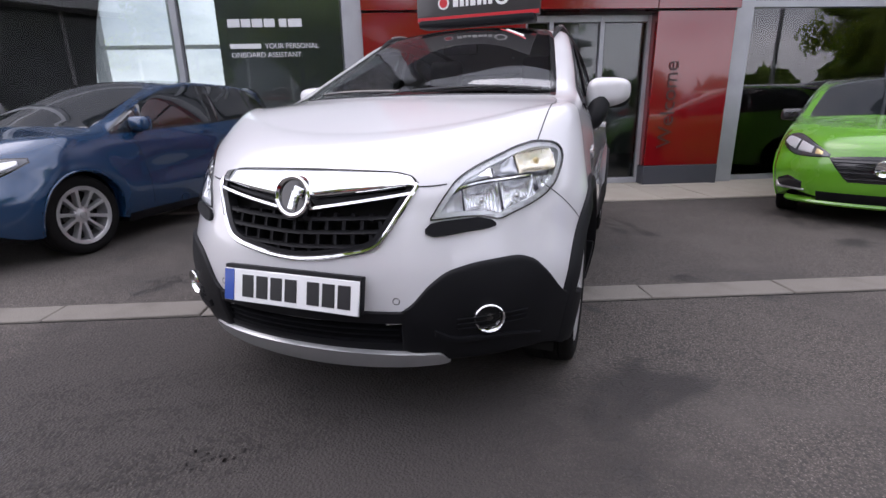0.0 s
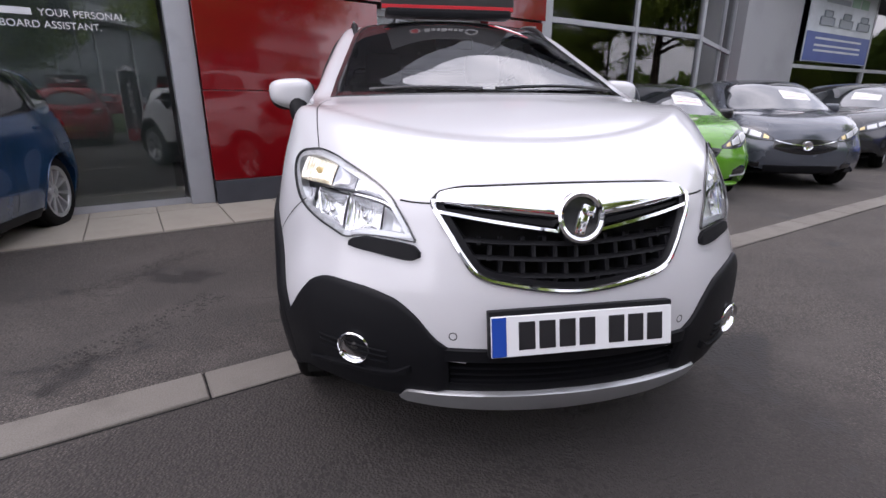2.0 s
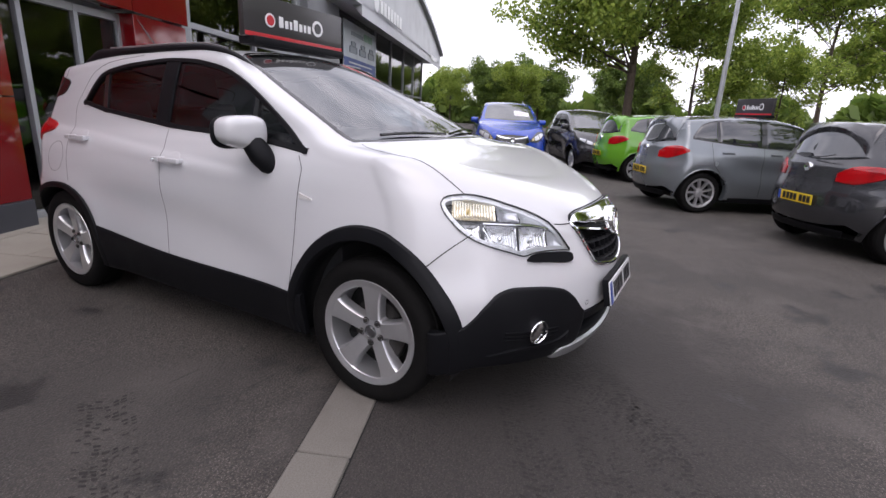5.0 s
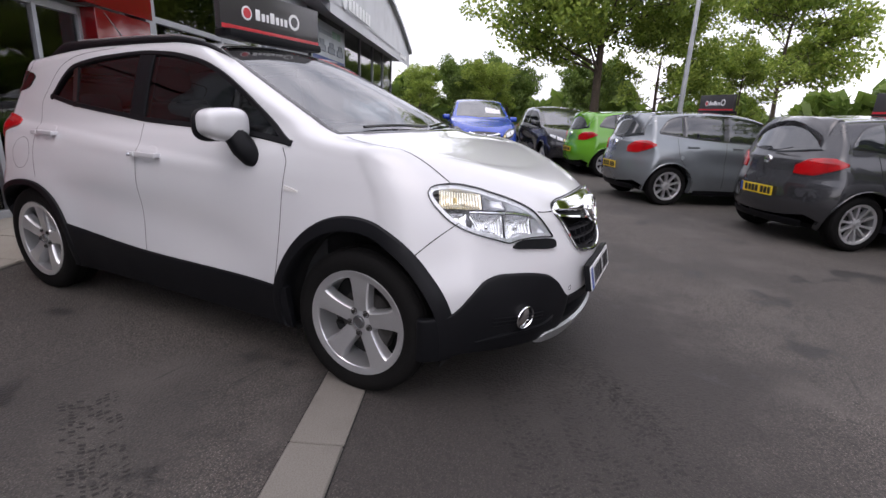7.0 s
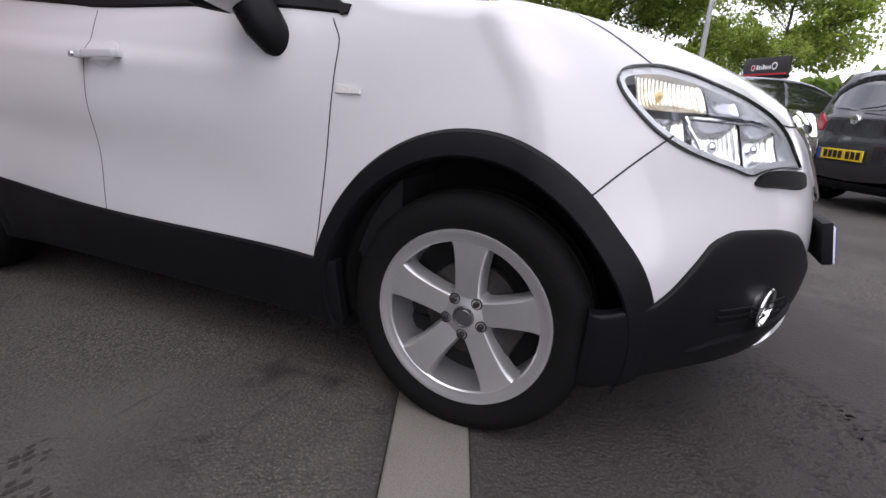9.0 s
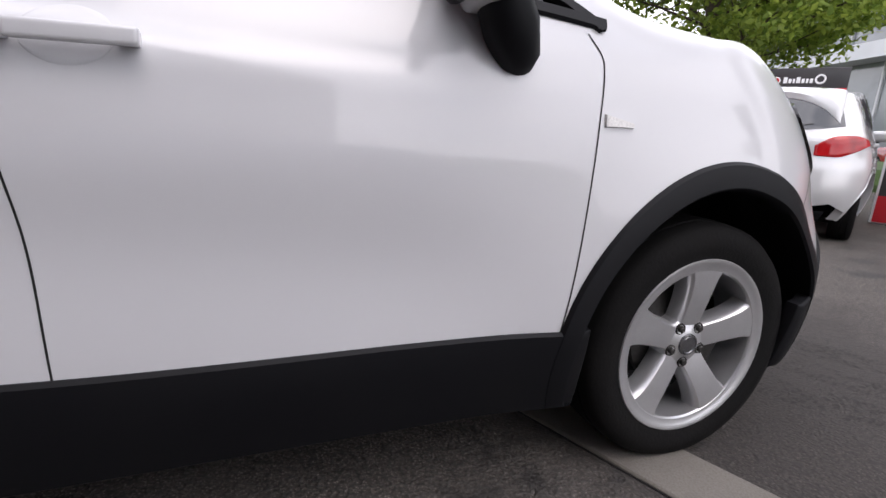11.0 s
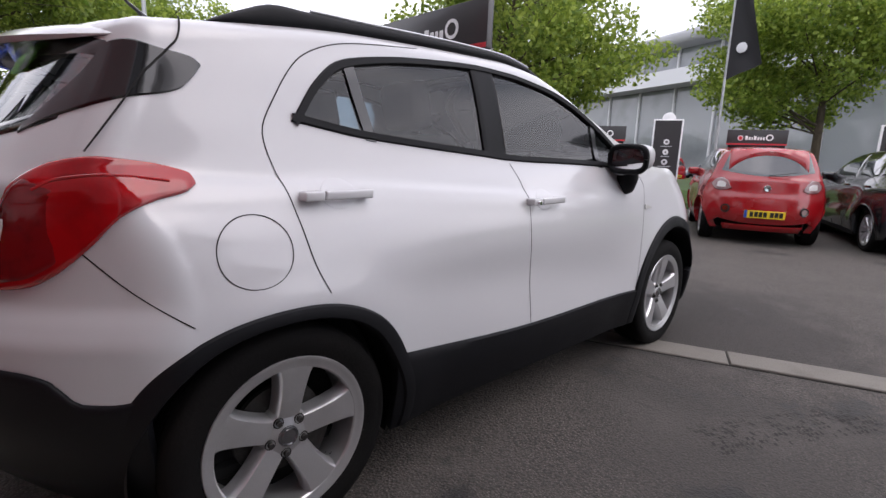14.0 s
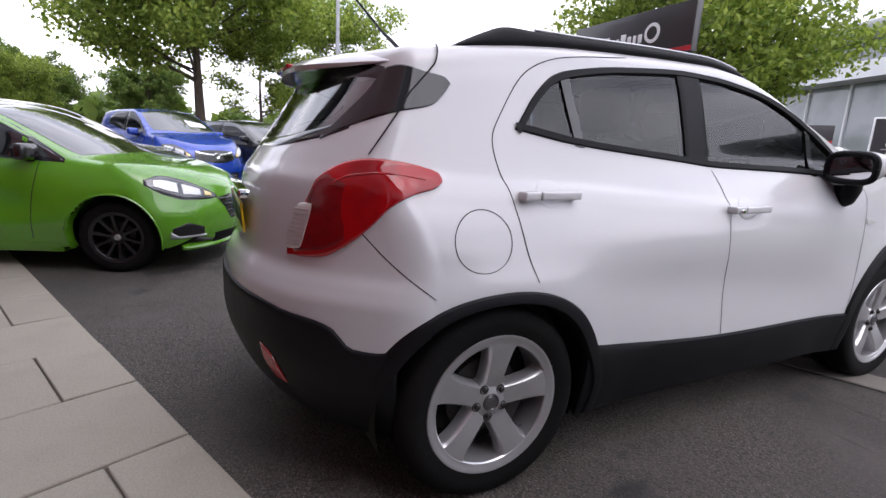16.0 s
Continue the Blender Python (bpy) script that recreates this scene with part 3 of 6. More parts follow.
# ---- the white car ----
def wheel_solids(radius=0.345, rim=0.250, width=0.21, spokes=5, turn=0.0, wide=1.0, twin=False):
    """Tyre, rim, spokes and the brake behind them; the outer face looks to -x."""
    h = width / 2
    w = 0.105
    tyre = lathe([(rim - 0.012, -w * 0.93), (rim + 0.006, -w * 0.99), (rim + 0.03, -w * 1.05), (radius - 0.045, -w * 1.07), (radius - 0.016, -w * 0.98), (radius - 0.004, -w * 0.82),
                  (radius, -w * 0.55), (radius - 0.006, -w * 0.53), (radius - 0.006, -w * 0.47), (radius + 0.001, -w * 0.45), (radius + 0.002, -w * 0.05),
                  (radius - 0.006, -w * 0.03), (radius - 0.006, w * 0.03), (radius + 0.002, w * 0.05), (radius, w * 0.6), (radius - 0.02, w * 0.98), (rim + 0.01, w)], 56)
    lip = lathe([(rim - 0.012, -w * 0.80), (rim + 0.002, -w * 0.97), (rim, -w * 1.01), (rim - 0.008, -w * 1.01), (rim - 0.014, -w * 0.97), (rim - 0.030, -w * 0.945), (rim - 0.034, -w * 0.90), (rim - 0.034, -w * 0.6), (rim - 0.03, w * 0.2), (rim - 0.04, w)], 56)
    arms = []
    for k in range(spokes):
        a = 2 * np.pi * k / spokes + turn
        pair = ((-0.055, 0.42), (0.055, 0.42)) if twin else ((0.0, 1.0),)
        for off, thin in pair:
            r = np.linspace(0.052, rim - 0.010, 14)
            half = curve([(0.05, 0.036), (0.085, 0.036), (0.125, 0.038), (0.17, 0.043), (rim - 0.045, 0.052), (rim - 0.03, 0.066), (rim - 0.018, 0.09), (rim - 0.010, 0.10)])(r) * wide * thin
            face = curve([(0.05, -w * 0.70), (0.10, -w * 0.80), (0.17, -w * 0.90), (rim - 0.010, -w * 0.95)])(r)
            rows = []
            for rr, hw, fx in zip(r, half, face):
                t = np.array([-1.0, -0.97, -0.86, -0.78, 0, 0.78, 0.86, 0.97, 1.0])
                d = np.array([0.055, 0.020, 0.005, 0.001, 0.0, 0.001, 0.005, 0.020, 0.055])
                s = t * hw + off * rr / rim * 1.6
                rows.append(np.stack([fx + d, s * np.cos(a) + rr * -np.sin(a), s * np.sin(a) + rr * np.cos(a)], -1))
            arms.append((np.concatenate(rows), grid_faces(14, 9, True)))
    hub = lathe([(0.0, -w * 0.76), (0.036, -w * 0.76), (0.040, -w * 0.74), (0.070, -w * 0.68), (0.078, -w * 0.58), (0.078, w * 0.2)], 40)
    disc = lathe([(0.0, -0.02), (0.140, -0.02), (0.142, -0.005), (0.0, -0.004)], 40)
    back = lathe([(0.0, 0.03), (rim - 0.03, 0.03)], 40)
    return tyre, lip, join(*arms), hub, disc, back


def add_wheel(parent, m, alloy, turn=0.0, spokes=5, scale=1.0, bolts=True, cap_mat=None, twin=False, wide=1.0, fine=True):
    tyre, lip, arms, hub, disc, back = wheel_solids(spokes=spokes, turn=turn, twin=twin, wide=wide)
    s = m @ Matrix.Scale(scale, 4)
    wheel = part("wheel", moved(tyre, s), RUBBER, parent, "black rubber tyre")
    part("rim", moved(join(lip, arms, hub), s), alloy, wheel, "alloy rim with broad spokes")
    part("brake_disc", moved(disc, s), DARK_METAL, wheel)
    part("brake_shield", moved(back, s), LINER, wheel)
    if fine:
        part("caliper", moved(moved(block(-0.045, 0.02, -0.16, -0.085, -0.07, 0.07, 0.012, 2), pose(0, 0, 0, 25, 0, 0)), s), DARK_METAL, wheel)
    if bolts:
        for k in range(5):
            a = 2 * np.pi * (k + 0.5) / 5 + turn
            c = lathe([(0.0, -0.012), (0.007, -0.012), (0.009, -0.010), (0.009, 0.0)], 10)
            q = lathe([(0.013, 0.0), (0.0135, -0.0035), (0.0155, -0.004), (0.017, 0.0)], 14)
            part("wheel_bolt", moved(join(c, q), s @ pose(-0.0745, -0.055 * np.sin(a), 0.055 * np.cos(a))), DARK_METAL, wheel)
    part("centre_cap", moved(join(lathe([(0.0, -0.0855), (0.022, -0.085), (0.024, -0.083), (0.026, -0.086), (0.030, -0.085), (0.032, -0.079)], 28)), s), cap_mat or SATIN, wheel)
    return wheel


def number_plate(parent, m, yellow, band=True, width=0.52, height=0.111, surround=0.0):
    plate = part("number_plate", moved(block(-width / 2, width / 2, -0.004, 0.004, -height / 2, height / 2, 0.002), m), PLATE_YELLOW if yellow else PLATE_WHITE, parent,
                 "yellow rear number plate" if yellow else "white front number plate")
    x = -width / 2 + 0.045
    if band:
        part("country_band", moved(block(-width / 2 + 0.001, -width / 2 + 0.041, -0.0062, -0.003, -height / 2 + 0.002, height / 2 - 0.002, 0.001), m), PLATE_BLUE, plate)
        x += 0.03
    for k in range(7):
        if k == 4:
            x += 0.028
        part("character_bar", moved(block(x, x + 0.046, -0.0060, -0.003, -0.038, 0.038, 0.001), m), PLATE_BAR, plate)
        x += 0.057
    if surround:
        part("plate_holder", moved(block(-width / 2 - 0.004, width / 2 + 0.004, 0.002, surround, -height / 2 - 0.002, height / 2 + 0.014, 0.004, 2), m), BLACK_PLASTIC, plate, "dark plastic plate holder")
    return plate


def roof_sign(parent_m, name="roof_sign", width=0.84, height=0.25, lean=0.0):
    """A dark board that stands on a car roof, with a round emblem, pale lettering bars and a red foot stripe on both faces."""
    t = thing(name, "dark double-sided roof sign board with pale lettering on a car roof", "sign", parent_m, "roof signs")
    part("board", block(-width / 2, width / 2, -0.022, 0.022, 0.045, 0.045 + height, 0.006, 2), SIGN_DARK, t)
    part("foot", block(-width * 0.47, width * 0.47, -0.07, 0.07, 0.0, 0.05, 0.02, 2), BLACK_PLASTIC, t)
    for s in (-1, 1):
        m = Matrix.Identity(4) if s < 0 else pose(0, 0, 0, 0, 0, 180)
        z = 0.045 + height * 0.46
        k = height / 0.25
        part("emblem", moved(lathe([(0.0, -0.0245), (0.040 * k, -0.0245), (0.042 * k, -0.022)], 28, "y"), m @ pose(-width * 0.27, 0, z)), SIGN_WHITE, t, "round white emblem")
        part("emblem_centre", moved(lathe([(0.0, -0.0262), (0.030 * k, -0.0262), (0.031 * k, -0.024)], 28, "y"), m @ pose(-width * 0.27, 0, z)), SIGN_RED, t)
        x = -width * 0.19
        for w in (0.036, 0.028, 0.020, 0.036, 0.028, 0.022, 0.028):
            part("lettering_bar", moved(block(x, x + w * width / 0.84, -0.0250, -0.021, z - 0.030 * k, z + (0.036 if w > 0.03 else 0.018) * k, 0.002), m), SIGN_WHITE, t)
            x += (w + 0.012) * width / 0.84
        ring = lathe([(0.034 * k, -0.0250), (0.052 * k, -0.0250), (0.053 * k, -0.021)], 20, "y")
        part("lettering_bar", moved(ring, m @ pose(x + 0.055 * k, 0, z + 0.012)), SIGN_WHITE, t)
        part("foot_stripe", moved(block(-width / 2 + 0.004, width / 2 - 0.004, -0.0245, -0.021, 0.049, 0.049 + height * 0.10, 0.001), m), SIGN_RED, t)
    return t


def build_white_suv():
    S = SUV_BODY
    car = thing("white_car", "white compact SUV with black lower cladding parked on asphalt", "car")
    flank, top, nose, tail = S.flank_at, S.top_at, S.nose_at, S.tail_at
    lo_win = curve([(0.35, 1.062), (0.64, 1.103), (1.0, 1.135), (1.5, 1.172), (1.63, 1.189), (2.0, 1.236), (2.226, 1.268), (2.46, 1.318)])
    hi_win = curve([(0.35, 1.068), (0.45, 1.128), (0.6, 1.228), (0.75, 1.324), (0.95, 1.432), (1.1, 1.490), (1.257, 1.527), (1.4, 1.550), (1.63, 1.563), (1.95, 1.546), (2.15, 1.522), (2.27, 1.497), (2.37, 1.432), (2.46, 1.322)])
    scr_lo = curve([(-0.69, 0.215), (-0.5, 0.128), (-0.25, 0.076), (0.0, 0.060), (0.25, 0.076), (0.5, 0.128), (0.69, 0.215)])
    scr_hi = curve([(-0.69, 0.235), (-0.668, 0.40), (-0.628, 0.65), (-0.594, 0.85), (-0.562, 1.02), (-0.532, 1.11), (-0.46, 1.160), (0.0, 1.150), (0.46, 1.160), (0.532, 1.11), (0.562, 1.02), (0.594, 0.85), (0.628, 0.65), (0.668, 0.40), (0.69, 0.235)])
    gate_lo = curve([(-62, 1.36), (-42, 1.262), (-20, 1.222), (0, 1.215), (20, 1.222), (42, 1.262), (62, 1.36)])
    gate_hi = curve([(-62, 1.462), (-50, 1.49), (-23, 1.495), (0, 1.497), (23, 1.495), (50, 1.49), (62, 1.462)])

    def in_window(c, e=0.016):
        return (np.abs(c[:, 0]) > 0.5) & (c[:, 1] > 0.40) & (c[:, 1] < 2.44) & (c[:, 2] > lo_win(c[:, 1]) + e) & (c[:, 2] < hi_win(c[:, 1]) - e)

    def in_screen(c, e=0.03):
        return (np.abs(c[:, 0]) < 0.675) & (c[:, 2] > 1.08) & (c[:, 1] < 1.3) & (c[:, 1] > scr_lo(c[:, 0]) + e) & (c[:, 1] < scr_hi(c[:, 0]) - e)

    def in_gate(c, e=0.025):
        a = np.degrees(np.arctan2(c[:, 0], c[:, 1] - 2.5))
        return (c[:, 1] > 2.7) & (np.abs(a) < 57) & (c[:, 2] > gate_lo(a) + e) & (c[:, 2] < gate_hi(a) - e)

    def in_arch(c):
        return (c[:, 2] < 0.262) | (np.abs(c[:, 0]) > 0.5) & (np.minimum(np.hypot(c[:, 1], c[:, 2] - S.axle) / 1.034, np.hypot(c[:, 1] - S.base, c[:, 2] - S.axle) / 0.982) < 0.418)
    g_lo = curve([(-24.8, 0.820), (-21.2, 0.745), (-19.0, 0.695), (-16.6, 0.652), (-13.0, 0.632), (0, 0.606), (13.0, 0.632), (16.6, 0.652), (19.0, 0.695), (21.2, 0.745), (24.8, 0.820)])
    g_hi = curve([(-24.8, 0.836), (-23.6, 0.852), (-19, 0.862), (0, 0.868), (19, 0.862), (23.6, 0.852), (24.8, 0.836)])

    def in_grille(c, e=0.012):
        a = np.degrees(np.arctan2(c[:, 0], 0.1 - c[:, 1]))
        up = (np.abs(a) < 23.8) & (c[:, 2] > g_lo(a) + e) & (c[:, 2] < g_hi(a) - e)
        low = (np.abs(a) < 24) & (c[:, 2] > 0.305) & (c[:, 2] < 0.402)
        return (c[:, 1] < -0.4) & (up | low)
    hl_hi = curve([(-62.8, 0.917), (-62.0, 0.935), (-60.0, 0.945), (-56, 0.949), (-50.0, 0.936), (-45, 0.915), (-38, 0.880), (-33.0, 0.842), (-30.2, 0.800), (-27.0, 0.734)])
    hl_lo = curve([(-62.8, 0.912), (-62.2, 0.892), (-59.6, 0.850), (-56.0, 0.806), (-50.6, 0.760), (-44.5, 0.732), (-41, 0.718), (-38, 0.728), (-34, 0.732), (-27.0, 0.726)])

    def in_lamp(c, e=0.010):
        a = -np.abs(np.degrees(np.arctan2(c[:, 0], 0.1 - c[:, 1])))
        return (c[:, 1] < -0.1) & (a > -62.3) & (a < -27.4) & (c[:, 2] > hl_lo(a) + e) & (c[:, 2] < hl_hi(a) - e)
    body = part("body", sheet(S, 0.0155, (in_window, in_screen, in_gate, in_arch, in_grille, in_lamp)), WHITE_PAINT, car, "glossy white painted body shell")

    # windows: black frames, pillars and panes, both flanks
    loop = outline((0.385, 2.458), lambda u: lo_win(u) + 0.004, hi_win, 90)
    for side in (-1, 1):
        def lay(u, v, s=side):
            return flank(u, v, side=s)
        part("window_frame", band(S, lay, loop, 0.028, 0.009, 0.02), BLACK_PLASTIC, car)
        k = lambda y0, y1: part("pillar_trim", panel(S, lay, (y0, y1), lambda u: lo_win(u) + 0.004, lambda u: hi_win(u) - 0.004, 0.005, 8, 24, 0.03), BLACK_PLASTIC, car)
        k(1.505, 1.64)
        # slanted bars between door panes and quarter panes
        for y_low, y_high, w in ((2.185, 2.235, 0.040), (0.80, 0.80, 0.034)):
            z = np.linspace(0, 1, 20)
            yy = (y_low + (y_high - y_low) * z)[:, None] + np.linspace(-w / 2, w / 2, 5)[None]
            zz = lo_win(yy) + (hi_win(yy) - lo_win(yy)) * z[:, None]
            p = lay(yy, zz)
            nrm = S.normal(p)
            part("window_bar", facing(slab(p + nrm * 0.003, nrm, 0.02), nrm[10, 2]), GLOSS_BLACK, car)
        for y0, y1 in ((0.42, 0.80), (0.80, 1.52), (1.62, 2.21), (2.21, 2.44)):
            part("window_pane", panel(S, lay, (y0, y1), lambda u: lo_win(u) + 0.008, lambda u: hi_win(u) - 0.008, -0.004, 30, 16, 0.002), GLASS, car, "tinted side window pane")
        # lower black cladding between the wheels
        sill = curve([(0.40, 0.462), (0.91, 0.478), (1.45, 0.490), (1.9, 0.515), (2.17, 0.540)])
        part("sill_cladding", panel(S, lay, (0.38, 2.19), lambda u: 0 * u + 0.232, sill, 0.010, 60, 10, 0.03), BLACK_PLASTIC, car, "black plastic sill cladding")
        for wy, a0, a1, wide in ((0.0, -22, 197, 1.034), (S.base, -18, 200, 0.982)):
            a = np.radians(np.linspace(a0, a1, 70))
            rows = []
            for r, lift in ((0.461, 0.001), (0.455, 0.012), (0.435, 0.016), (0.412, 0.016), (0.406, 0.008), (0.404, -0.035), (0.404, -0.09)):
                r = r * wide
                p = lay(wy + r * np.cos(a), np.maximum(S.axle + r * np.sin(a), 0.24))
                rows.append(p + np.array([side, 0, 0]) * lift)
            v = np.concatenate(rows)
            f = grid_faces(7, 70)
            part("wheel_arch_trim", facing((v, f), np.array([side, 0, 0])), BLACK_PLASTIC, car, "black plastic wheel arch trim")
            liner = lathe([(0.412 * wide, side * 0.80), (0.412 * wide, side * 0.50), (0.0, side * 0.50)], 40, "x", (-20, 200))
            part("wheel_well", moved(liner, pose(0, wy, S.axle + 0.0)), LINER, car)
        # shut lines
        lines = [[(0.462, 0.455), (0.441, 0.561), (0.419, 0.727), (0.404, 0.898), (0.396, 1.0), (0.43, 1.065)],
                 [(1.427, 0.489), (1.440, 0.70), (1.458, 0.87), (1.467, 1.057), (1.497, 1.165)],
                 [(2.433, 0.815), (2.476, 0.945), (2.52, 1.148), (2.55, 1.287), (2.508, 1.378), (2.389, 1.5), (2.219, 1.555), (1.9, 1.588)],
                 [(-0.44, 0.810), (-0.358, 0.759), (-0.285, 0.70)], [(2.995, 0.995), (2.90, 0.885), (2.80, 0.780)]]
        for q in lines:
            part("panel_gap", seam(S, lay, q, 0.0038), GAP, car)
        a = np.linspace(0, 2 * np.pi, 40)
        part("fuel_flap_gap" if side < 0 else "panel_gap", seam(S, lay, np.stack([2.632 + 0.1 * np.cos(a), 0.978 + 0.1 * np.sin(a)], -1), 0.0032, n=90), GAP, car) if side < 0 else None
        # handles
        for y0, z0 in ((2.372, 1.110), (1.368, 1.007)):
            p = lay(np.array([y0]), np.array([z0]))[0]
            m = pose(p[0], y0, z0, 2.5 if y0 > 2 else 2, 0, 0)
            x0, x1 = sorted((side * 0.022, side * 0.042))
            q0, q1 = sorted((side * -0.004, side * 0.030))
            grip = part("door_handle", moved(join(block(x0, x1, -0.115, 0.050, -0.014, 0.014, 0.007, 3), block(q0, q1, -0.112, -0.080, -0.0125, 0.0125, 0.006, 2)), m), WHITE_PAINT, car, "white door handle")
            part("handle_end", moved(block(q0, x1 if side > 0 else q1 + 0.0, 0.053, 0.115, -0.0165, 0.0165, 0.008, 3) if side > 0 else block(x0, q1, 0.053, 0.115, -0.014, 0.014, 0.007, 3), m), WHITE_PAINT, grip)
            part("handle_cup", panel(S, lay, (y0 - 0.075, y0 + 0.045), lambda u, z0=z0: z0 - 0.045 * np.sqrt(np.clip(1 - ((u - y0 + 0.015) / 0.061) ** 2, 0, 1)), lambda u, z0=z0: z0 + 0.045 * np.sqrt(np.clip(1 - ((u - y0 + 0.015) / 0.061) ** 2, 0, 1)), 0.0012, 20, 10, 0.002), WHITE_PAINT, car)
        lock = lay(np.array([1.453]), np.array([1.006]))[0]
        if side < 0:
            part("door_lock", moved(lathe([(0.0, -0.052), (0.008, -0.052), (0.010, -0.045)], 16), pose(lock[0], 1.453, 1.006)), CHROME, car)
        # repeater lamp on the wing
        part("side_repeater", panel(S, lay, (0.315, 0.392), lambda u: 0.876 + (u - 0.315) * 0.02, lambda u: 0.884 + (u - 0.315) * 0.24, 0.007, 14, 8, 0.01), TAIL_CLEAR, car, "clear side repeater lamp")
        # roof rail
        y = np.linspace(0.98, 2.66, 50)
        zc = top(np.full(50, side * 0.565), y)
        rise = curve([(0.98, -0.004), (1.10, 0.018), (1.4, 0.028), (2.1, 0.036), (2.32, 0.048), (2.44, 0.060), (2.55, 0.034), (2.66, -0.004)])(y)
        wid = curve([(0.98, 0.008), (1.2, 0.020), (2.2, 0.024), (2.5, 0.030), (2.66, 0.010)])(y)
        sect = np.linspace(0, 2 * np.pi, 12, endpoint=False)
        v = np.concatenate([np.stack([zc[i, 0] + wid[i] * np.cos(sect), 0 * sect + y[i], np.maximum(zc[i, 2] + rise[i] * (0.30 + 0.70 * np.sin(sect)), zc[i, 2] - 0.02)], -1) for i in range(50)])
        f = [(i * 12 + j, i * 12 + (j + 1) % 12, (i + 1) * 12 + (j + 1) % 12, (i + 1) * 12 + j) for i in range(49) for j in range(12)]
        rail = part("roof_rail", (v, [tuple(reversed(q)) for q in f]), BLACK_PLASTIC, car, "black roof rail with a bright inlay")
        inlay = np.stack([zc[6:40, 0] + side * 0.004, y[6:40], zc[6:40, 2] + rise[6:40] + 0.001], -1)
        part("rail_inlay", tube(inlay + np.array([0, 0, 0.002]), 0.006, 6), SATIN, rail)
        # door mirror
        mm = pose(side * 0.905, 0.70, 1.165, 0, 0, 0)
        bm = bmesh.new()
        bmesh.ops.create_uvsphere(bm, u_segments=36, v_segments=22, radius=1)
        for q in bm.verts:
            x, yy, z = q.co
            e = 0.62
            x, yy, z = (math.copysign(abs(c) ** e, c) for c in (x, yy, z))
            yy = yy * (0.085 if yy < 0 else 0.035)
            q.co = (side * (x * 0.112), yy + 0.03 * x * 0.5 + 0.015, z * (0.076 - 0.014 * x) + 0.010 * x)
        part("mirror_shell", moved(from_bm(bm), mm), WHITE_PAINT, car, "white door mirror shell")
        rim_loop = [(side * 0.100 * math.copysign(abs(math.cos(t)) ** 0.6, math.cos(t)), 0.054 + 0.010 * math.cos(t), 0.063 * math.copysign(abs(math.sin(t)) ** 0.6, math.sin(t))) for t in np.linspace(0, 2 * np.pi, 40)]
        part("mirror_rim", moved(tube(rim_loop, 0.015, 8, False), mm), BLACK_PLASTIC, car)
        a = np.linspace(0, 2 * np.pi, 40, endpoint=False)
        flat = np.array([(side * 0.096 * math.copysign(abs(math.cos(t)) ** 0.6, math.cos(t)), 0.056 + 0.010 * math.cos(t), 0.059 * math.copysign(abs(math.sin(t)) ** 0.6, math.sin(t))) for t in a])
        part("mirror_glass", moved(facing((flat, [tuple(range(40))]), np.array([0, 1, 0])), mm), MIRROR, car, smooth=False)
        foot = tube([(side * 0.805, 0.585, 0.975), (side * 0.835, 0.605, 1.01), (side * 0.855, 0.635, 1.06), (side * 0.872, 0.672, 1.12)], [0.022, 0.046, 0.056, 0.050], 14)
        part("mirror_foot", (foot[0], foot[1]), BLACK_PLASTIC, car, "black mirror foot")
        # headlight: housing, reflectors, bezel, lens
        def hl(u, v, s=side):
            return nose(-s * u if s > 0 else u, v)
        lens_loop = outline((-62.75, -27.05), hl_lo, hl_hi, 70)
        lamp = part("headlight", panel(S, hl, (-62.6, -27.2), lambda u: hl_lo(u) + 0.003, lambda u: hl_hi(u) - 0.003, 0.003, 60, 20, 0.004), LENS, car, "clear headlight lens")
        part("headlight_rim", band_deg(S, hl, lens_loop, 0.34, 0.007), GLOSS_BLACK, lamp)
        part("inner_rim", band_deg(S, hl, lens_loop, 1.5, -0.001, 0.03), LAMP_GREY, lamp)
        part("housing", shell(S, hl, (-62.4, -27.4), hl_lo, hl_hi, 0.055, 40, 14), LAMP_DARK, lamp, "silvery lamp housing")
        # fluted reflectors in the lower and the upper chamber
        split = curve([(-60, 0.858), (-51.5, 0.847), (-46, 0.840), (-40, 0.836), (-34, 0.822), (-29.5, 0.785)])
        for u0, u1, low, high, deep, ribs, mt in (
                (-51.2, -42.6, lambda u: hl_lo(u) + 0.012, lambda u: split(u) - 0.008, 0.030, 15, REFLECTOR),
                (-42.0, -34.2, lambda u: hl_lo(u) + 0.010, lambda u: split(u) - 0.008, 0.030, 12, REFLECTOR),
                (-33.8, -29.2, lambda u: hl_lo(u) + 0.008, lambda u: np.minimum(split(u), hl_hi(u)) - 0.010, 0.020, 3, LAMP_GREY),
                (-59.6, -48.0, lambda u: np.maximum(split(u) + 0.008, hl_lo(u) + 0.012), lambda u: hl_hi(u) - 0.012, 0.022, 16, GLINT_REFLECTOR),
                (-47.6, -41.5, lambda u: split(u) + 0.008, lambda u: hl_hi(u) - 0.010, 0.022, 2, LAMP_DARK),
                (-41.2, -33.0, lambda u: split(u) + 0.006, lambda u: hl_hi(u) - 0.008, 0.016, 5, REFLECTOR),
                (-57.0, -52.4, lambda u: hl_lo(u) + 0.012, lambda u: split(u) - 0.008, 0.012, 3, REFLECTOR)):
            us, w = np.linspace(u0, u1, 6 * ribs + 1), np.linspace(0, 1, 12)
            uu = np.repeat(us[:, None], 12, 1)
            p = hl(uu, low(us)[:, None] + (high(us) - low(us))[:, None] * w[None])
            nn = S.normal(p)
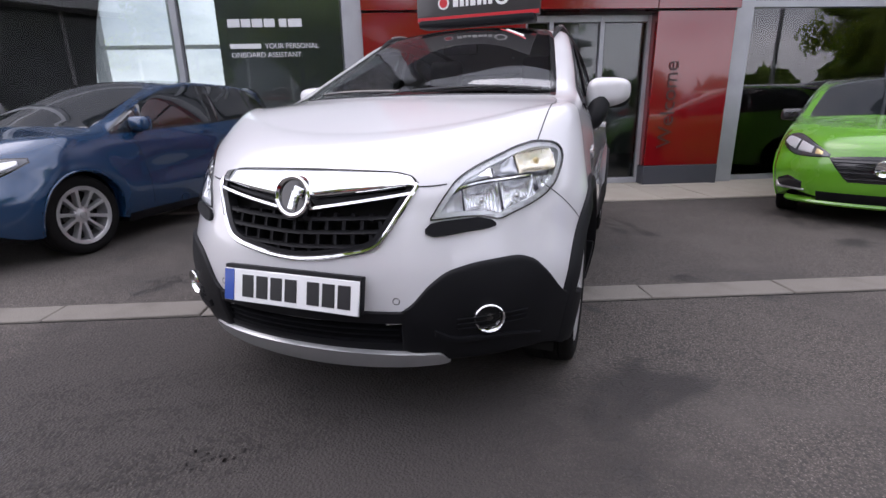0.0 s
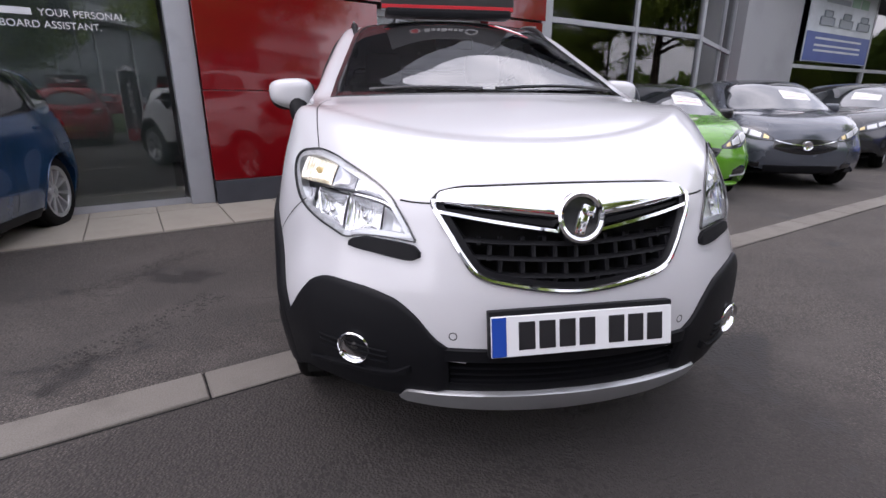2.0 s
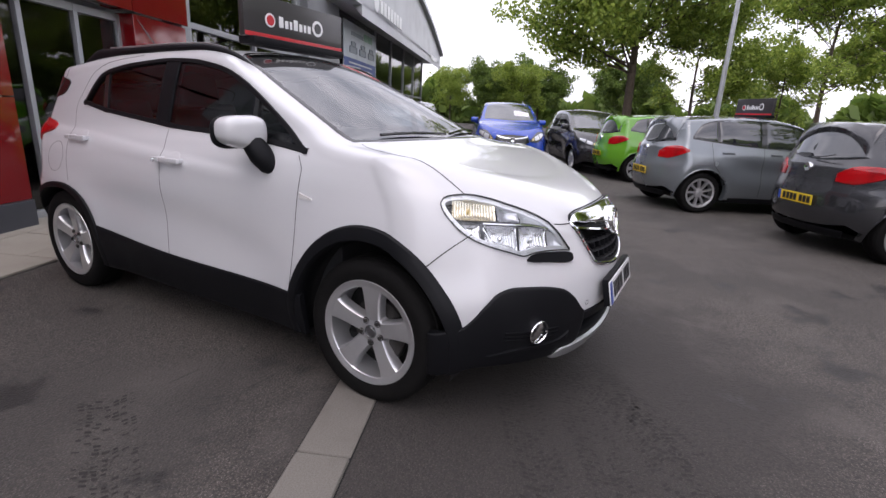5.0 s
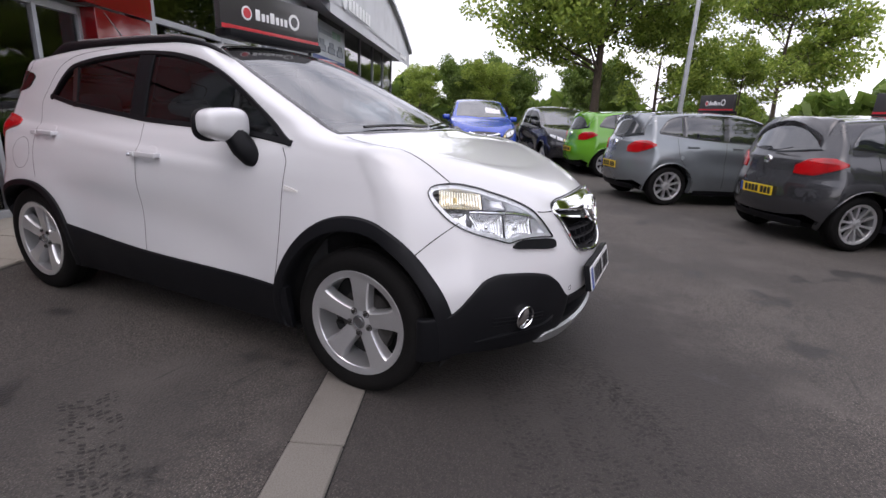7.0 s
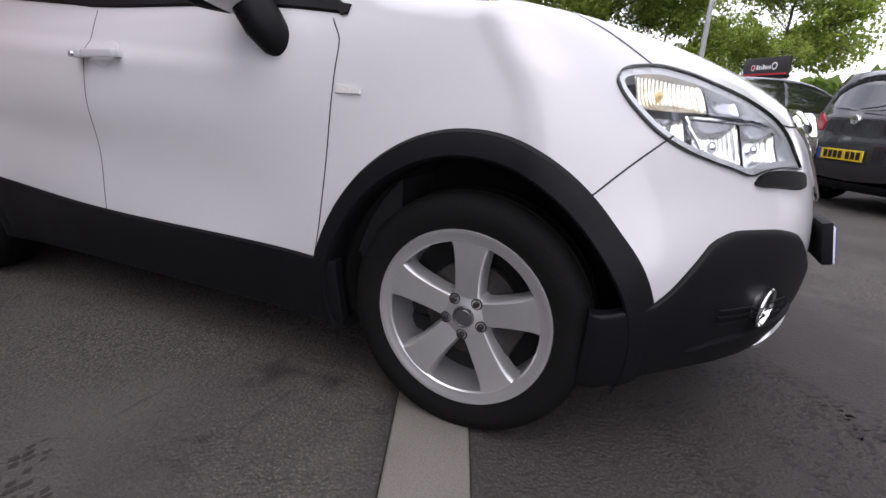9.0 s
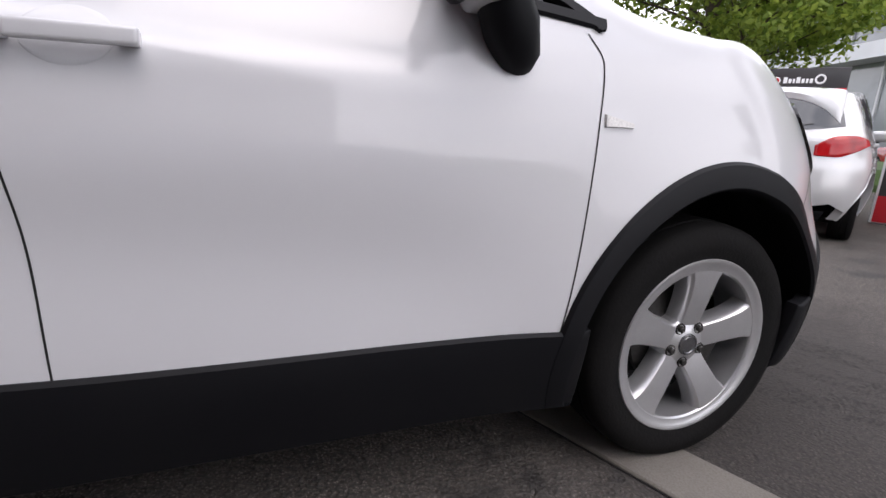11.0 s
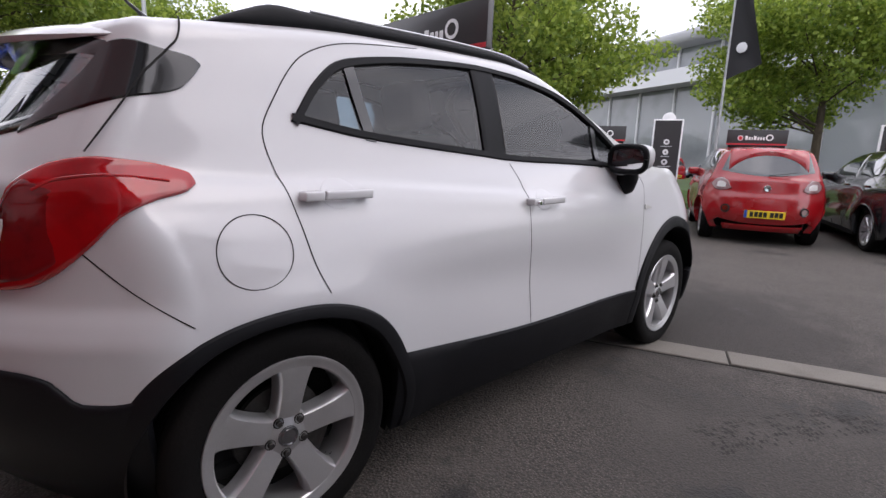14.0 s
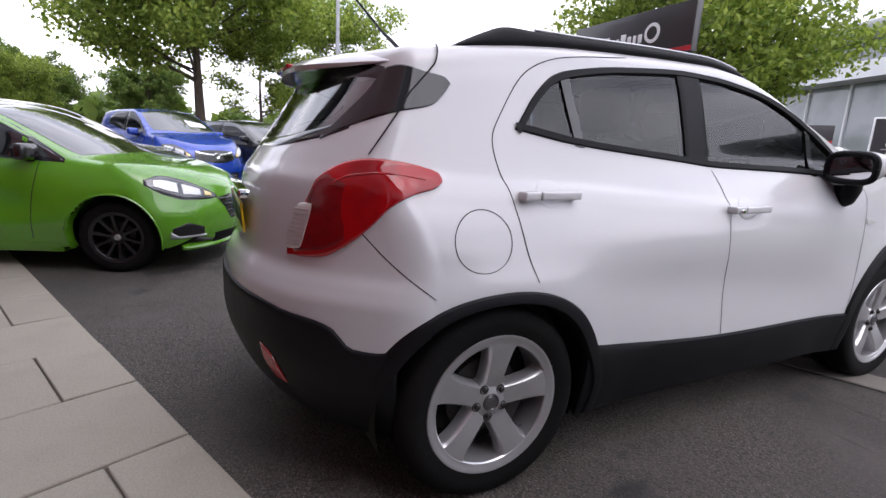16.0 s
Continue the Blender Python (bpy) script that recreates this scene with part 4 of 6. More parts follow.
            bowl = np.sin(np.linspace(0, np.pi, len(us)))[:, None] * np.sin(np.pi * w)[None]
            p = p - nn * (0.006 + deep * bowl ** 0.6 - 0.0024 * np.abs(np.sin(np.linspace(0, ribs * np.pi, len(us))))[:, None])[..., None]
            part("reflector", facing((p.reshape(-1, 3), grid_faces(len(us), 12)), nn[4, 6]), mt, lamp, "indicator reflector with amber glints painted in" if mt is GLINT_REFLECTOR else "")
        for u0, v0, r in ((-46.8, 0.787, 0.017), (-38.2, 0.782, 0.015), (-55.0, 0.897, 0.011)):
            c = hl(np.array([u0]), np.array([v0]))[0]
            q = Vector(S.normal(c[None])[0]).to_track_quat("Z", "Y").to_matrix().to_4x4()
            part("bulb", moved(lathe([(0.0, -0.010), (r * 0.5, -0.012), (r * 0.85, -0.018), (r, -0.030), (r * 0.9, -0.05)], 18, "z"), Matrix.Translation(c) @ q), AMBER if v0 > 0.85 else CHROME, lamp)
        # bright bar that parts the upper from the lower chamber and turns down at its outer end
        us = np.linspace(-51.3, -30.0, 24)
        brow = np.concatenate([hl(np.array([-49.0, -50.4, -51.3]), np.array([0.768, 0.805, 0.832])), hl(us, split(us))])
        part("brow", tube(brow - S.normal(brow) * 0.010, 0.0055, 8), CHROME, lamp)
        # dark insert under the lamp
        part("washer_insert", panel(S, hl, (-40.2, -26.0), curve([(-40.2, 0.700), (-38.5, 0.694), (-34.7, 0.690), (-27.8, 0.680), (-26.0, 0.690)]), curve([(-40.2, 0.707), (-38.9, 0.722), (-36, 0.730), (-31, 0.727), (-27.3, 0.720), (-26.0, 0.704)]), 0.012, 30, 8, 0.02), BLACK_PLASTIC, car)
        # taillight
        def tl(u, v, s=side):
            return tail(-s * u if s > 0 else u, v)
        t_hi = curve([(-72, 1.156), (-70.8, 1.175), (-64.8, 1.200), (-58.2, 1.209), (-52, 1.195), (-46, 1.145), (-44.3, 1.094), (-40.8, 0.990), (-38.3, 0.895)])
        t_lo = curve([(-72, 1.152), (-70.7, 1.135), (-66.2, 1.112), (-62.2, 1.077), (-58, 1.01), (-52.2, 0.936), (-47.6, 0.899), (-42.4, 0.887), (-38.3, 0.885)])
        tlamp = part("taillight", panel(S, tl, (-72, -38.3), t_lo, t_hi, 0.010, 50, 20, 0.02, 0.006), TAIL_RED, car, "red wrap-around tail lamp")
        part("lamp_chamber", panel(S, tl, (-53.5, -40.6), lambda u: t_lo(u) + 0.016, lambda u: np.minimum(t_hi(u) - 0.012, 1.135 + 0.004 * (u + 53)), 0.0135, 24, 14, 0.02, 0.004), TAIL_DARK, tlamp, "dark red lamp chamber")
        rl = curve([(-45.6, 1.052), (-44.2, 0.973), (-43.0, 0.919), (-42.4, 0.913), (-38.9, 0.909)])
        rh = curve([(-45.6, 1.060), (-44.0, 1.062), (-42.4, 1.061), (-39.7, 0.983), (-38.9, 0.915)])
        rev = part("reversing_lens", panel(S, tl, (-45.6, -38.9), rl, rh, 0.0185, 20, 14, 0.006), TAIL_CLEAR, tlamp, "clear ribbed reversing lens")
        for z in np.arange(0.928, 1.05, 0.014):
            us = np.linspace(-45.4, -39.1, 40)
            us = us[(rl(us) < z - 0.002) & (rh(us) > z + 0.002)]
            if len(us) > 3:
                b = tl(us, 0 * us + z)
                part("lens_rib", tube(b + S.normal(b) * 0.0195, 0.0018, 5), SATIN, rev)
        part("lamp_fin", tube(tl(np.linspace(-68, -50, 20), curve([(-68, 1.152), (-60, 1.162), (-53, 1.148), (-50, 1.125)])(np.linspace(-68, -50, 20))) + 0.0125 * S.normal(tl(np.linspace(-68, -50, 20), np.linspace(1.15, 1.13, 20))), 0.005, 8), TAIL_RED, tlamp)

    # black band round the screens and their panes
    part("windscreen_frame", band(S, top, outline((-0.688, 0.688), scr_lo, scr_hi, 110), 0.030, 0.003, 0.02), GLOSS_BLACK, car)
    part("windscreen", panel(S, top, (-0.676, 0.676), lambda u: scr_lo(u) + 0.012, lambda u: scr_hi(u) - 0.012, -0.001, 60, 30, 0.002), SCREEN_GLASS, car, "clear windscreen")
    part("sun_band", panel(S, top, (-0.42, 0.42), lambda u: scr_hi(u) - 0.15, lambda u: scr_hi(u) - 0.012, -0.0055, 40, 8, 0.001), GLOSS_BLACK, car, "dark shade band")
    part("rear_window_border", panel(S, tail, (-50, 50), lambda u: gate_lo(u) - 0.002, lambda u: gate_lo(u) + 0.032, 0.003, 60, 5, 0.02), GLOSS_BLACK, car)
    part("rear_window_border", panel(S, tail, (-57, 57), lambda u: gate_hi(u) - 0.035, lambda u: gate_hi(u) + 0.004, 0.002, 60, 5, 0.02), GLOSS_BLACK, car)
    part("rear_window", panel(S, tail, (-57, 57), lambda u: gate_lo(u) + 0.024, lambda u: gate_hi(u) - 0.02, 0.0005, 50, 16, 0.002), SCREEN_GLASS, car, "tinted rear window")
    for s in (-1, 1):
        part("corner_trim", panel(S, lambda u, v, s=s: tail(s * -u, v), (-74.2, -42.2), curve([(-74.2, 1.446), (-72.6, 1.421), (-69.4, 1.384), (-61.9, 1.353), (-55.7, 1.326), (-48.5, 1.293), (-42.2, 1.254)]),
                                  curve([(-74.2, 1.449), (-72.2, 1.463), (-66.5, 1.472), (-61, 1.483), (-58.1, 1.480), (-52.7, 1.405), (-47.4, 1.332), (-42.2, 1.262)]), 0.006, 44, 10, 0.02), GLOSS_BLACK, car, "gloss black window corner")
        part("panel_gap", seam(S, lambda u, v, s=s: flank(u, v, side=s), [(2.957, 1.216), (2.912, 1.281), (2.866, 1.348), (2.826, 1.409), (2.764, 1.465), (2.735, 1.495), (2.715, 1.55)], 0.005, 0.0075), GAP, car)
        part("panel_gap", seam(S, lambda u, v, s=s: top(s * u, v), [(0.706, -0.372), (0.712, -0.30), (0.717, -0.22), (0.720, -0.12), (0.720, -0.02), (0.714, 0.06), (0.703, 0.12), (0.68, 0.175)], 0.004), GAP, car)
        part("panel_gap", seam(S, lambda u, v, s=s: nose(s * u, v), [(25.0, 0.825), (28.0, 0.826), (30.9, 0.830)], 0.005), GAP, car)
    # spoiler over the rear window
    u = np.linspace(-0.60, 0.60, 40)
    rows = []
    for k, (dy, dz) in enumerate(((-0.22, 0.004), (-0.10, 0.012), (0.0, 0.014), (0.07, 0.006), (0.10, -0.012), (0.095, -0.030), (0.05, -0.042), (-0.04, -0.045))):
        e = 1 - (np.abs(u) / 0.60) ** 4
        yy = 3.00 - 0.42 * u * u + dy * e
        zt = S.top(np.full(40, 2.97)) - 0.13 * u * u - 0.16 * (yy - 2.97)
        rows.append(np.stack([u, yy, zt + dz * e - 0.02 * (1 - e)], -1))
    part("roof_spoiler", facing((np.concatenate(rows), grid_faces(8, 40)), np.array([0, 0.7, 0.7])), WHITE_PAINT, car, "white roof spoiler")
    part("spoiler_underside", facing((np.concatenate(rows[5:]) - np.array([0, 0, 0.001]), grid_faces(3, 40)), np.array([0, 0.3, -0.9])), GLOSS_BLACK, car, "black spoiler underside")
    part("brake_light_bar", block(-0.13, 0.13, 3.075, 3.105, 1.505, 1.522, 0.004), TAIL_RED, car)
    # grille: frame, bars, cells, badge
    us = np.concatenate([[-24.8], np.linspace(-24.55, 24.55, 80), [24.8]])
    edge = nose(us, np.concatenate([[0.832], g_lo(us[1:-1]) + 0.003, [0.832]]))
    part("grille_frame", tube(edge + S.normal(edge) * 0.004, 0.0085, 8), CHROME, car, "thin chrome grille frame")
    part("grille_lining", band_deg(S, nose, outline((-24.75, 24.75), g_lo, g_hi, 80), 2.0, 0.002, 0.03), BLACK_PLASTIC, car)
    part("panel_gap", seam(S, nose, [(-25.1, 0.833), (-24.0, 0.853), (-19, 0.866), (0, 0.872), (19, 0.866), (24.0, 0.853), (25.1, 0.833)], 0.007, 0.002, n=90), GAP, car)
    part("grille_back", shell(S, nose, (-24.3, 24.3), g_lo, g_hi, 0.075, 40, 12), LINER, car)
    bar_lo = curve([(-24.6, 0.826), (-18.6, 0.815), (-12.8, 0.805), (-5.8, 0.794), (0, 0.785), (5.8, 0.794), (12.8, 0.805), (18.6, 0.815), (24.6, 0.826)])
    part("grille_bar", panel(S, nose, (-24.6, 24.6), bar_lo, lambda a: g_hi(a) - 0.004, 0.012, 70, 12, 0.035, 0.012), CHROME, car, "broad chrome grille bar")
    for k in (-1, 1):
        part("grille_blade", panel(S, nose, (-23.8, -2) if k < 0 else (2, 23.8), lambda a: 0.747 + 0.00222 * np.abs(a), lambda a: 0.757 + 0.00222 * np.abs(a), 0.012, 40, 5, 0.03), CHROME, car)
        part("grille_slat", panel(S, nose, (-23.6, -4) if k < 0 else (4, 23.6), lambda a: 0.764 + 0.0021 * np.abs(a), lambda a: 0.784 + 0.0015 * np.abs(a), -0.006, 30, 5, 0.03), BLACK_PLASTIC, car)
    for z in (0.648, 0.690, 0.730):
        a_end = 16.6 if z < 0.66 else (19.0 if z < 0.7 else 20.8)
        part("grille_slat", panel(S, nose, (-a_end, a_end), lambda a, z=z: z - 0.006 + 0.0006 * np.abs(a), lambda a, z=z: z + 0.006 + 0.0006 * np.abs(a), -0.002, 50, 5, 0.045), BLACK_PLASTIC, car)
    for row, (z0, z1) in enumerate(((0.615, 0.648), (0.648, 0.690), (0.690, 0.730), (0.730, 0.752))):
        for a in np.arange(-22, 23, 3.6) + (1.8 if row % 2 else 0):
            if g_lo(a) + 0.012 < (z0 + z1) / 2 and abs(a) < 20.8:
                part("grille_rib", panel(S, nose, (a - 0.35, a + 0.35), lambda q, z0=z0: np.maximum(0 * q + z0, g_lo(q) + 0.004), lambda q, z1=z1: 0 * q + z1, -0.004, 4, 5, 0.045), BLACK_PLASTIC, car)
    c = nose(np.array([0.0]), np.array([0.797]))[0]
    mb = pose(0, c[1] - 0.022, 0.797, -14, 0, 0)
    badge = part("badge", moved(lathe([(0.0, -0.004), (0.050, -0.004), (0.052, -0.014), (0.060, -0.018), (0.066, -0.014), (0.069, 0.0), (0.069, 0.03)], 48, "y"), mb), CHROME, car, "round chrome badge")
    part("badge_field", moved(lathe([(0.0, -0.0072), (0.050, -0.0072), (0.051, -0.005)], 40, "y"), mb), GLOSS_BLACK, badge)
    part("badge_figure", moved(join(block(-0.008, 0.022, -0.013, -0.006, -0.044, 0.016, 0.004, 2), block(-0.004, 0.034, -0.014, -0.006, 0.006, 0.036, 0.006, 2)), mb @ pose(0, 0, 0, 0, 18, 0)), CHROME, badge)
    # front bumper cladding, fog lamps, lower grille, skid plate
    clad = curve([(-60, 0.456), (-56.2, 0.451), (-54.4, 0.468), (-50.8, 0.535), (-47.8, 0.582), (-43.5, 0.602), (-37.0, 0.598), (-30.5, 0.578), (-26.5, 0.535), (-22.9, 0.468), (-21, 0.445)])
    for s in (-1, 1):
        ls = lambda u, v, s=s: nose(-s * u if s > 0 else u, v)
        part("bumper_cladding", panel(S, ls, (-64, -21), curve([(-64, 0.245), (-45, 0.245), (-30, 0.248), (-21, 0.30)]), clad, 0.012, 60, 26, 0.03), BLACK_PLASTIC, car, "black plastic bumper corner")
        f0 = ls(np.array([-37.6]), np.array([0.408]))[0]
        n0 = S.normal(f0[None])[0]
        n0 = n0 + np.array([0, -0.55, 0])
        q = Matrix.Translation(f0) @ Vector(n0).to_track_quat("Z", "Y").to_matrix().to_4x4()
        fog = part("fog_lamp", moved(lathe([(0.047, 0.014), (0.052, 0.024), (0.049, 0.028), (0.044, 0.020), (0.043, 0.004)], 36, "z"), q), CHROME, car, "chrome fog lamp ring")
        part("fog_reflector", moved(lathe([(0.042, 0.012), (0.030, -0.004), (0.020, -0.008), (0.0, -0.010)], 28, "z"), q), LAMP_FOG, fog)
        part("fog_bulb", moved(lathe([(0.014, -0.008), (0.014, 0.012), (0.008, 0.018), (0.0, 0.019)], 16, "z"), q), DARK_METAL, fog)
        part("fog_lens", moved(lathe([(0.0, 0.022), (0.025, 0.021), (0.042, 0.016)], 28, "z"), q), LENS, fog)
        for dz in (-0.030, -0.012, 0.006):
            part("fog_louvre", panel(S, ls, (-46, -31), lambda u, dz=dz: 0 * u + 0.408 + dz - 0.004, lambda u, dz=dz: 0 * u + 0.408 + dz + 0.004, 0.018, 20, 4, 0.01), BLACK_PLASTIC, car)
        part("bumper_ledge", panel(S, ls, (-50, -27), curve([(-50, 0.306), (-40, 0.325), (-31, 0.330), (-27, 0.352)]), curve([(-50, 0.312), (-40, 0.343), (-31, 0.352), (-27, 0.385)]), 0.020, 30, 6, 0.03, 0.004), BLACK_PLASTIC, car)
        a = np.linspace(0, 2 * np.pi, 20)
        part("parking_sensor", seam(S, ls, np.stack([-20.2 + 0.62 * np.cos(a), 0.480 + 0.0105 * np.sin(a)], -1), 0.003, n=40), GAP, car)
    part("bumper_centre", panel(S, nose, (-22.5, 22.5), lambda u: 0 * u + 0.402, lambda u: 0 * u + 0.445, 0.010, 40, 6, 0.03), BLACK_PLASTIC, car, "black plastic bumper strip")
    part("bumper_lip", panel(S, nose, (-30, 30), lambda u: 0 * u + 0.262, lambda u: 0 * u + 0.322, 0.004, 50, 5, 0.02), BLACK_PLASTIC, car)
    part("lower_grille_back", shell(S, nose, (-27, 27), lambda u: 0 * u + 0.30, lambda u: 0 * u + 0.42, 0.07, 30, 8), LINER, car)
    for z in (0.330, 0.352, 0.374):
        part("lower_slat", panel(S, nose, (-25.5, 25.5), lambda u, z=z: 0 * u + z - 0.004, lambda u, z=z: 0 * u + z + 0.004, -0.012, 40, 4, 0.04), BLACK_PLASTIC, car)
    part("skid_plate", panel(S, nose, (-30.5, 30.5), curve([(-30.5, 0.240), (-20, 0.228), (0, 0.218), (20, 0.228), (30.5, 0.240)]), curve([(-30.5, 0.248), (-28, 0.290), (0, 0.296), (28, 0.290), (30.5, 0.248)]), 0.020, 50, 8, 0.04), SATIN, car, "satin silver skid plate")
    c = nose(np.array([0.0]), np.array([0.50]))[0]
    number_plate(car, pose(0, c[1] - 0.034, 0.508, -12, 0, 0), False, surround=0.03)
    # tailgate: plate, trim, badge, rear cladding
    c = tail(np.array([0.0]), np.array([0.97]))[0]
    number_plate(car, pose(0, c[1] + 0.010, 0.965, 4, 0, 180), True)
    part("plate_trim", block(-0.36, 0.36, c[1] - 0.01, c[1] + 0.030, 1.045, 1.075, 0.010, 2), CHROME, car, "chrome strip over the rear plate")
    part("bumper_cladding", panel(S, tail, (-64, 64), lambda u: 0 * u + 0.24, curve([(-64, 0.585), (-59.6, 0.574), (-55.5, 0.578), (-51.0, 0.640), (-47, 0.658), (-40, 0.668), (-31.7, 0.686), (0, 0.70), (31.7, 0.686), (40, 0.668), (47, 0.658), (51.0, 0.640), (55.5, 0.578), (59.6, 0.574), (64, 0.585)]), 0.012, 80, 26, 0.03), BLACK_PLASTIC, car, "black plastic rear bumper")
    for s in (-1, 1):
        part("rear_reflector", panel(S, lambda u, v, s=s: tail(s * u, v), (32.7, 39.1), curve([(32.7, 0.524), (33.2, 0.474), (34.5, 0.430), (36, 0.404), (39.1, 0.402)]), curve([(32.7, 0.531), (34.5, 0.520), (36.1, 0.505), (38.2, 0.446), (39.1, 0.407)]), 0.016, 14, 8, 0.01), TAIL_RED, car, "red rear reflector")
    # wipers, aerial
    for x0, y0, x1, y1 in ((0.62, 0.225, 0.02, 0.085), (-0.04, 0.080, -0.52, 0.170)):
        s = np.linspace(0, 1, 14)
        p = top(x0 + (x1 - x0) * s, y0 + (y1 - y0) * s + 0.02)
        part("wiper", tube(p + np.array([0, 0, 0.014]), 0.008, 6), GLOSS_BLACK, car)
    part("screen_sticker", panel(S, top, (0.27, 0.40), lambda u: 1.045 - 0.9 * (u - 0.27), lambda u: 1.075 - 0.9 * (u - 0.27), 0.0022, 12, 4, 0.001), SIGN_WHITE, car, "white sticker bar")
    part("screen_sticker", panel(S, top, (0.23, 0.42), lambda u: 1.022 - 0.9 * (u - 0.27), lambda u: 1.036 - 0.9 * (u - 0.27), 0.0022, 12, 4, 0.001), SIGN_RED, car, "red sticker stripe")
    part("aerial", tube([(0, 2.58, 1.60), (0, 2.62, 1.64), (0, 2.70, 1.70), (0, 2.96, 1.96)], [0.014, 0.010, 0.006, 0.003], 8), GLOSS_BLACK, car, "black roof aerial")
    # floor and cabin
    part("underbody", join(block(-0.74, 0.74, -0.10, 2.75, 0.22, 0.27, 0.01), block(-0.50, 0.50, -0.60, -0.10, 0.225, 0.27, 0.01), block(-0.50, 0.50, 2.75, 3.05, 0.225, 0.27, 0.01)), LINER, car)
    part("cabin_floor", join(block(-0.70, 0.70, 0.3, 2.9, 0.42, 0.46), block(-0.72, -0.70, 0.3, 2.9, 0.44, 1.02), block(0.70, 0.72, 0.3, 2.9, 0.44, 1.02), block(-0.7, 0.7, 2.88, 2.92, 0.44, 1.15), block(-0.72, 0.72, 0.26, 0.30, 0.44, 0.98)), DASH, car)
    part("dashboard", block(-0.68, 0.68, 0.28, 0.72, 0.72, 1.055, 0.07, 4), DASH, car)
    for x in (-0.37, 0.37):
        part("seat", join(block(x - 0.25, x + 0.25, 1.05, 1.55, 0.46, 0.70, 0.06, 3), moved(block(-0.24, 0.24, -0.07, 0.07, 0.0, 0.64, 0.06, 3), pose(x, 1.58, 0.66, -14, 0, 0)), moved(block(-0.13, 0.13, -0.05, 0.05, 0.66, 0.86, 0.045, 3), pose(x, 1.60, 0.66, -12, 0, 0))), SEAT_CLOTH, car, "dark cloth front seat")
        part("rear_headrest", moved(block(-0.13, 0.13, -0.05, 0.05, 0.0, 0.16, 0.045, 3), pose(x, 2.50, 1.20, -12, 0, 0)), SEAT_CLOTH, car)
    part("rear_bench", join(block(-0.64, 0.64, 1.95, 2.42, 0.46, 0.72, 0.06, 3), moved(block(-0.64, 0.64, -0.07, 0.07, 0.0, 0.55, 0.06, 3), pose(0, 2.42, 0.68, -14, 0, 0))), SEAT_CLOTH, car)
    ring = [(-0.37 + 0.185 * np.cos(t), 0.86 - 0.06 * np.sin(t), 1.0 + 0.175 * np.sin(t)) for t in np.linspace(0, 2 * np.pi, 40)]
    part("steering_wheel", join(tube(ring, 0.015, 8, False), tube([(-0.53, 0.86, 0.99), (-0.37, 0.83, 0.98), (-0.21, 0.86, 0.99)], 0.02, 8), tube([(-0.37, 0.83, 0.98), (-0.37, 0.6, 0.88)], 0.03, 8)), DASH, car)
    part("rear_view_mirror", block(-0.11, 0.11, 0.95, 0.98, 1.43, 1.49, 0.015, 2), DASH, car)
    for x, y, r in ((-1, 0, 0), (-1, S.base, 0), (1, 0, 180), (1, S.base, 180)):
        add_wheel(car, pose(x * 0.752, y, 0.345, 0, 0, r), ALLOY, wide=1.13, turn=0.05 if y == 0 else 0.12, cap_mat=LAMP_FOG)
    return car


NOSE_LIFT = curve([(-1.0, 0.070), (-0.7, 0.066), (-0.26, 0.058), (0.34, 0.040), (0.9, 0.015), (1.4, -0.010), (1.9, -0.034), (2.37, -0.058), (2.62, -0.072), (2.85, -0.064), (3.2, -0.056)])
SILL_DROP = curve([(-0.5, 0.0), (0.3, -0.010), (1.4, -0.031), (2.2, -0.026), (2.7, 0.0)])


def rake(v):
    """Sets the body's stance over its wheels: the nose up, the tail and the waistline down towards the back, the arches as they are."""
    y, z = v[:, 1], v[:, 2]
    front = 1 - step(-0.52, -0.34, y)
    high = step(0.60, 0.95, z)
    roof = step(1.38, 1.55, z) * step(1.2, 2.3, y) * (1 - step(2.75, 3.05, y))
    low = np.exp(-((z - 0.48) / 0.13) ** 2) * (1 - front)
    out = v.copy()
    out[:, 2] += NOSE_LIFT(y) * (front * (0.78 + 0.22 * high) + (1 - front) * high) * (1 - 0.4 * roof) + SILL_DROP(y) * low
    return out


def set_stance(car):
    """Applies rake() to every piece of the car but its wheels."""
    for ob in car.children_recursive:
        if ob.name.startswith("wheel") and not ob.name.startswith(("wheel_arch", "wheel_well")) or ob.parent.name.startswith("wheel"):
            continue
        me = ob.data
        v = np.empty(len(me.vertices) * 3)
        me.vertices.foreach_get("co", v)
        me.vertices.foreach_set("co", rake(v.reshape(-1, 3)).ravel())
        me.update()


def band_deg(shape, lay, loop, width, rise, depth=0.015):
    """band() for lines in (degrees, height): evens the two out before it moves the line in."""
    k = 0.0145
    a = loop * (k, 1)
    return band(shape, lambda u, v: lay(u / k, v), a, width * k, rise, depth)


def shell(shape, lay, u, low, high, deep, nu, nv):
    """A hollow tray behind an opening in the body."""
    us = np.linspace(u[0], u[1], nu)
    w = np.linspace(0, 1, nv)
    p = lay(np.repeat(us[:, None], nv, 1), low(us)[:, None] + (high(us) - low(us))[:, None] * w[None])
    n = shape.normal(p)
    e = np.minimum(np.sin(np.linspace(0, np.pi, nu))[:, None], np.sin(np.linspace(0, np.pi, nv))[None])
    p = p - n * (0.002 + deep * np.clip(e * 3.0, 0, 1))[..., None]
    return facing((p.reshape(-1, 3), grid_faces(nu, nv)), n[nu // 2, nv // 2])


white_car = build_white_suv()
set_stance(white_car)
roof_sign(pose(0.02, 1.27, 1.648), width=0.84, height=0.235)

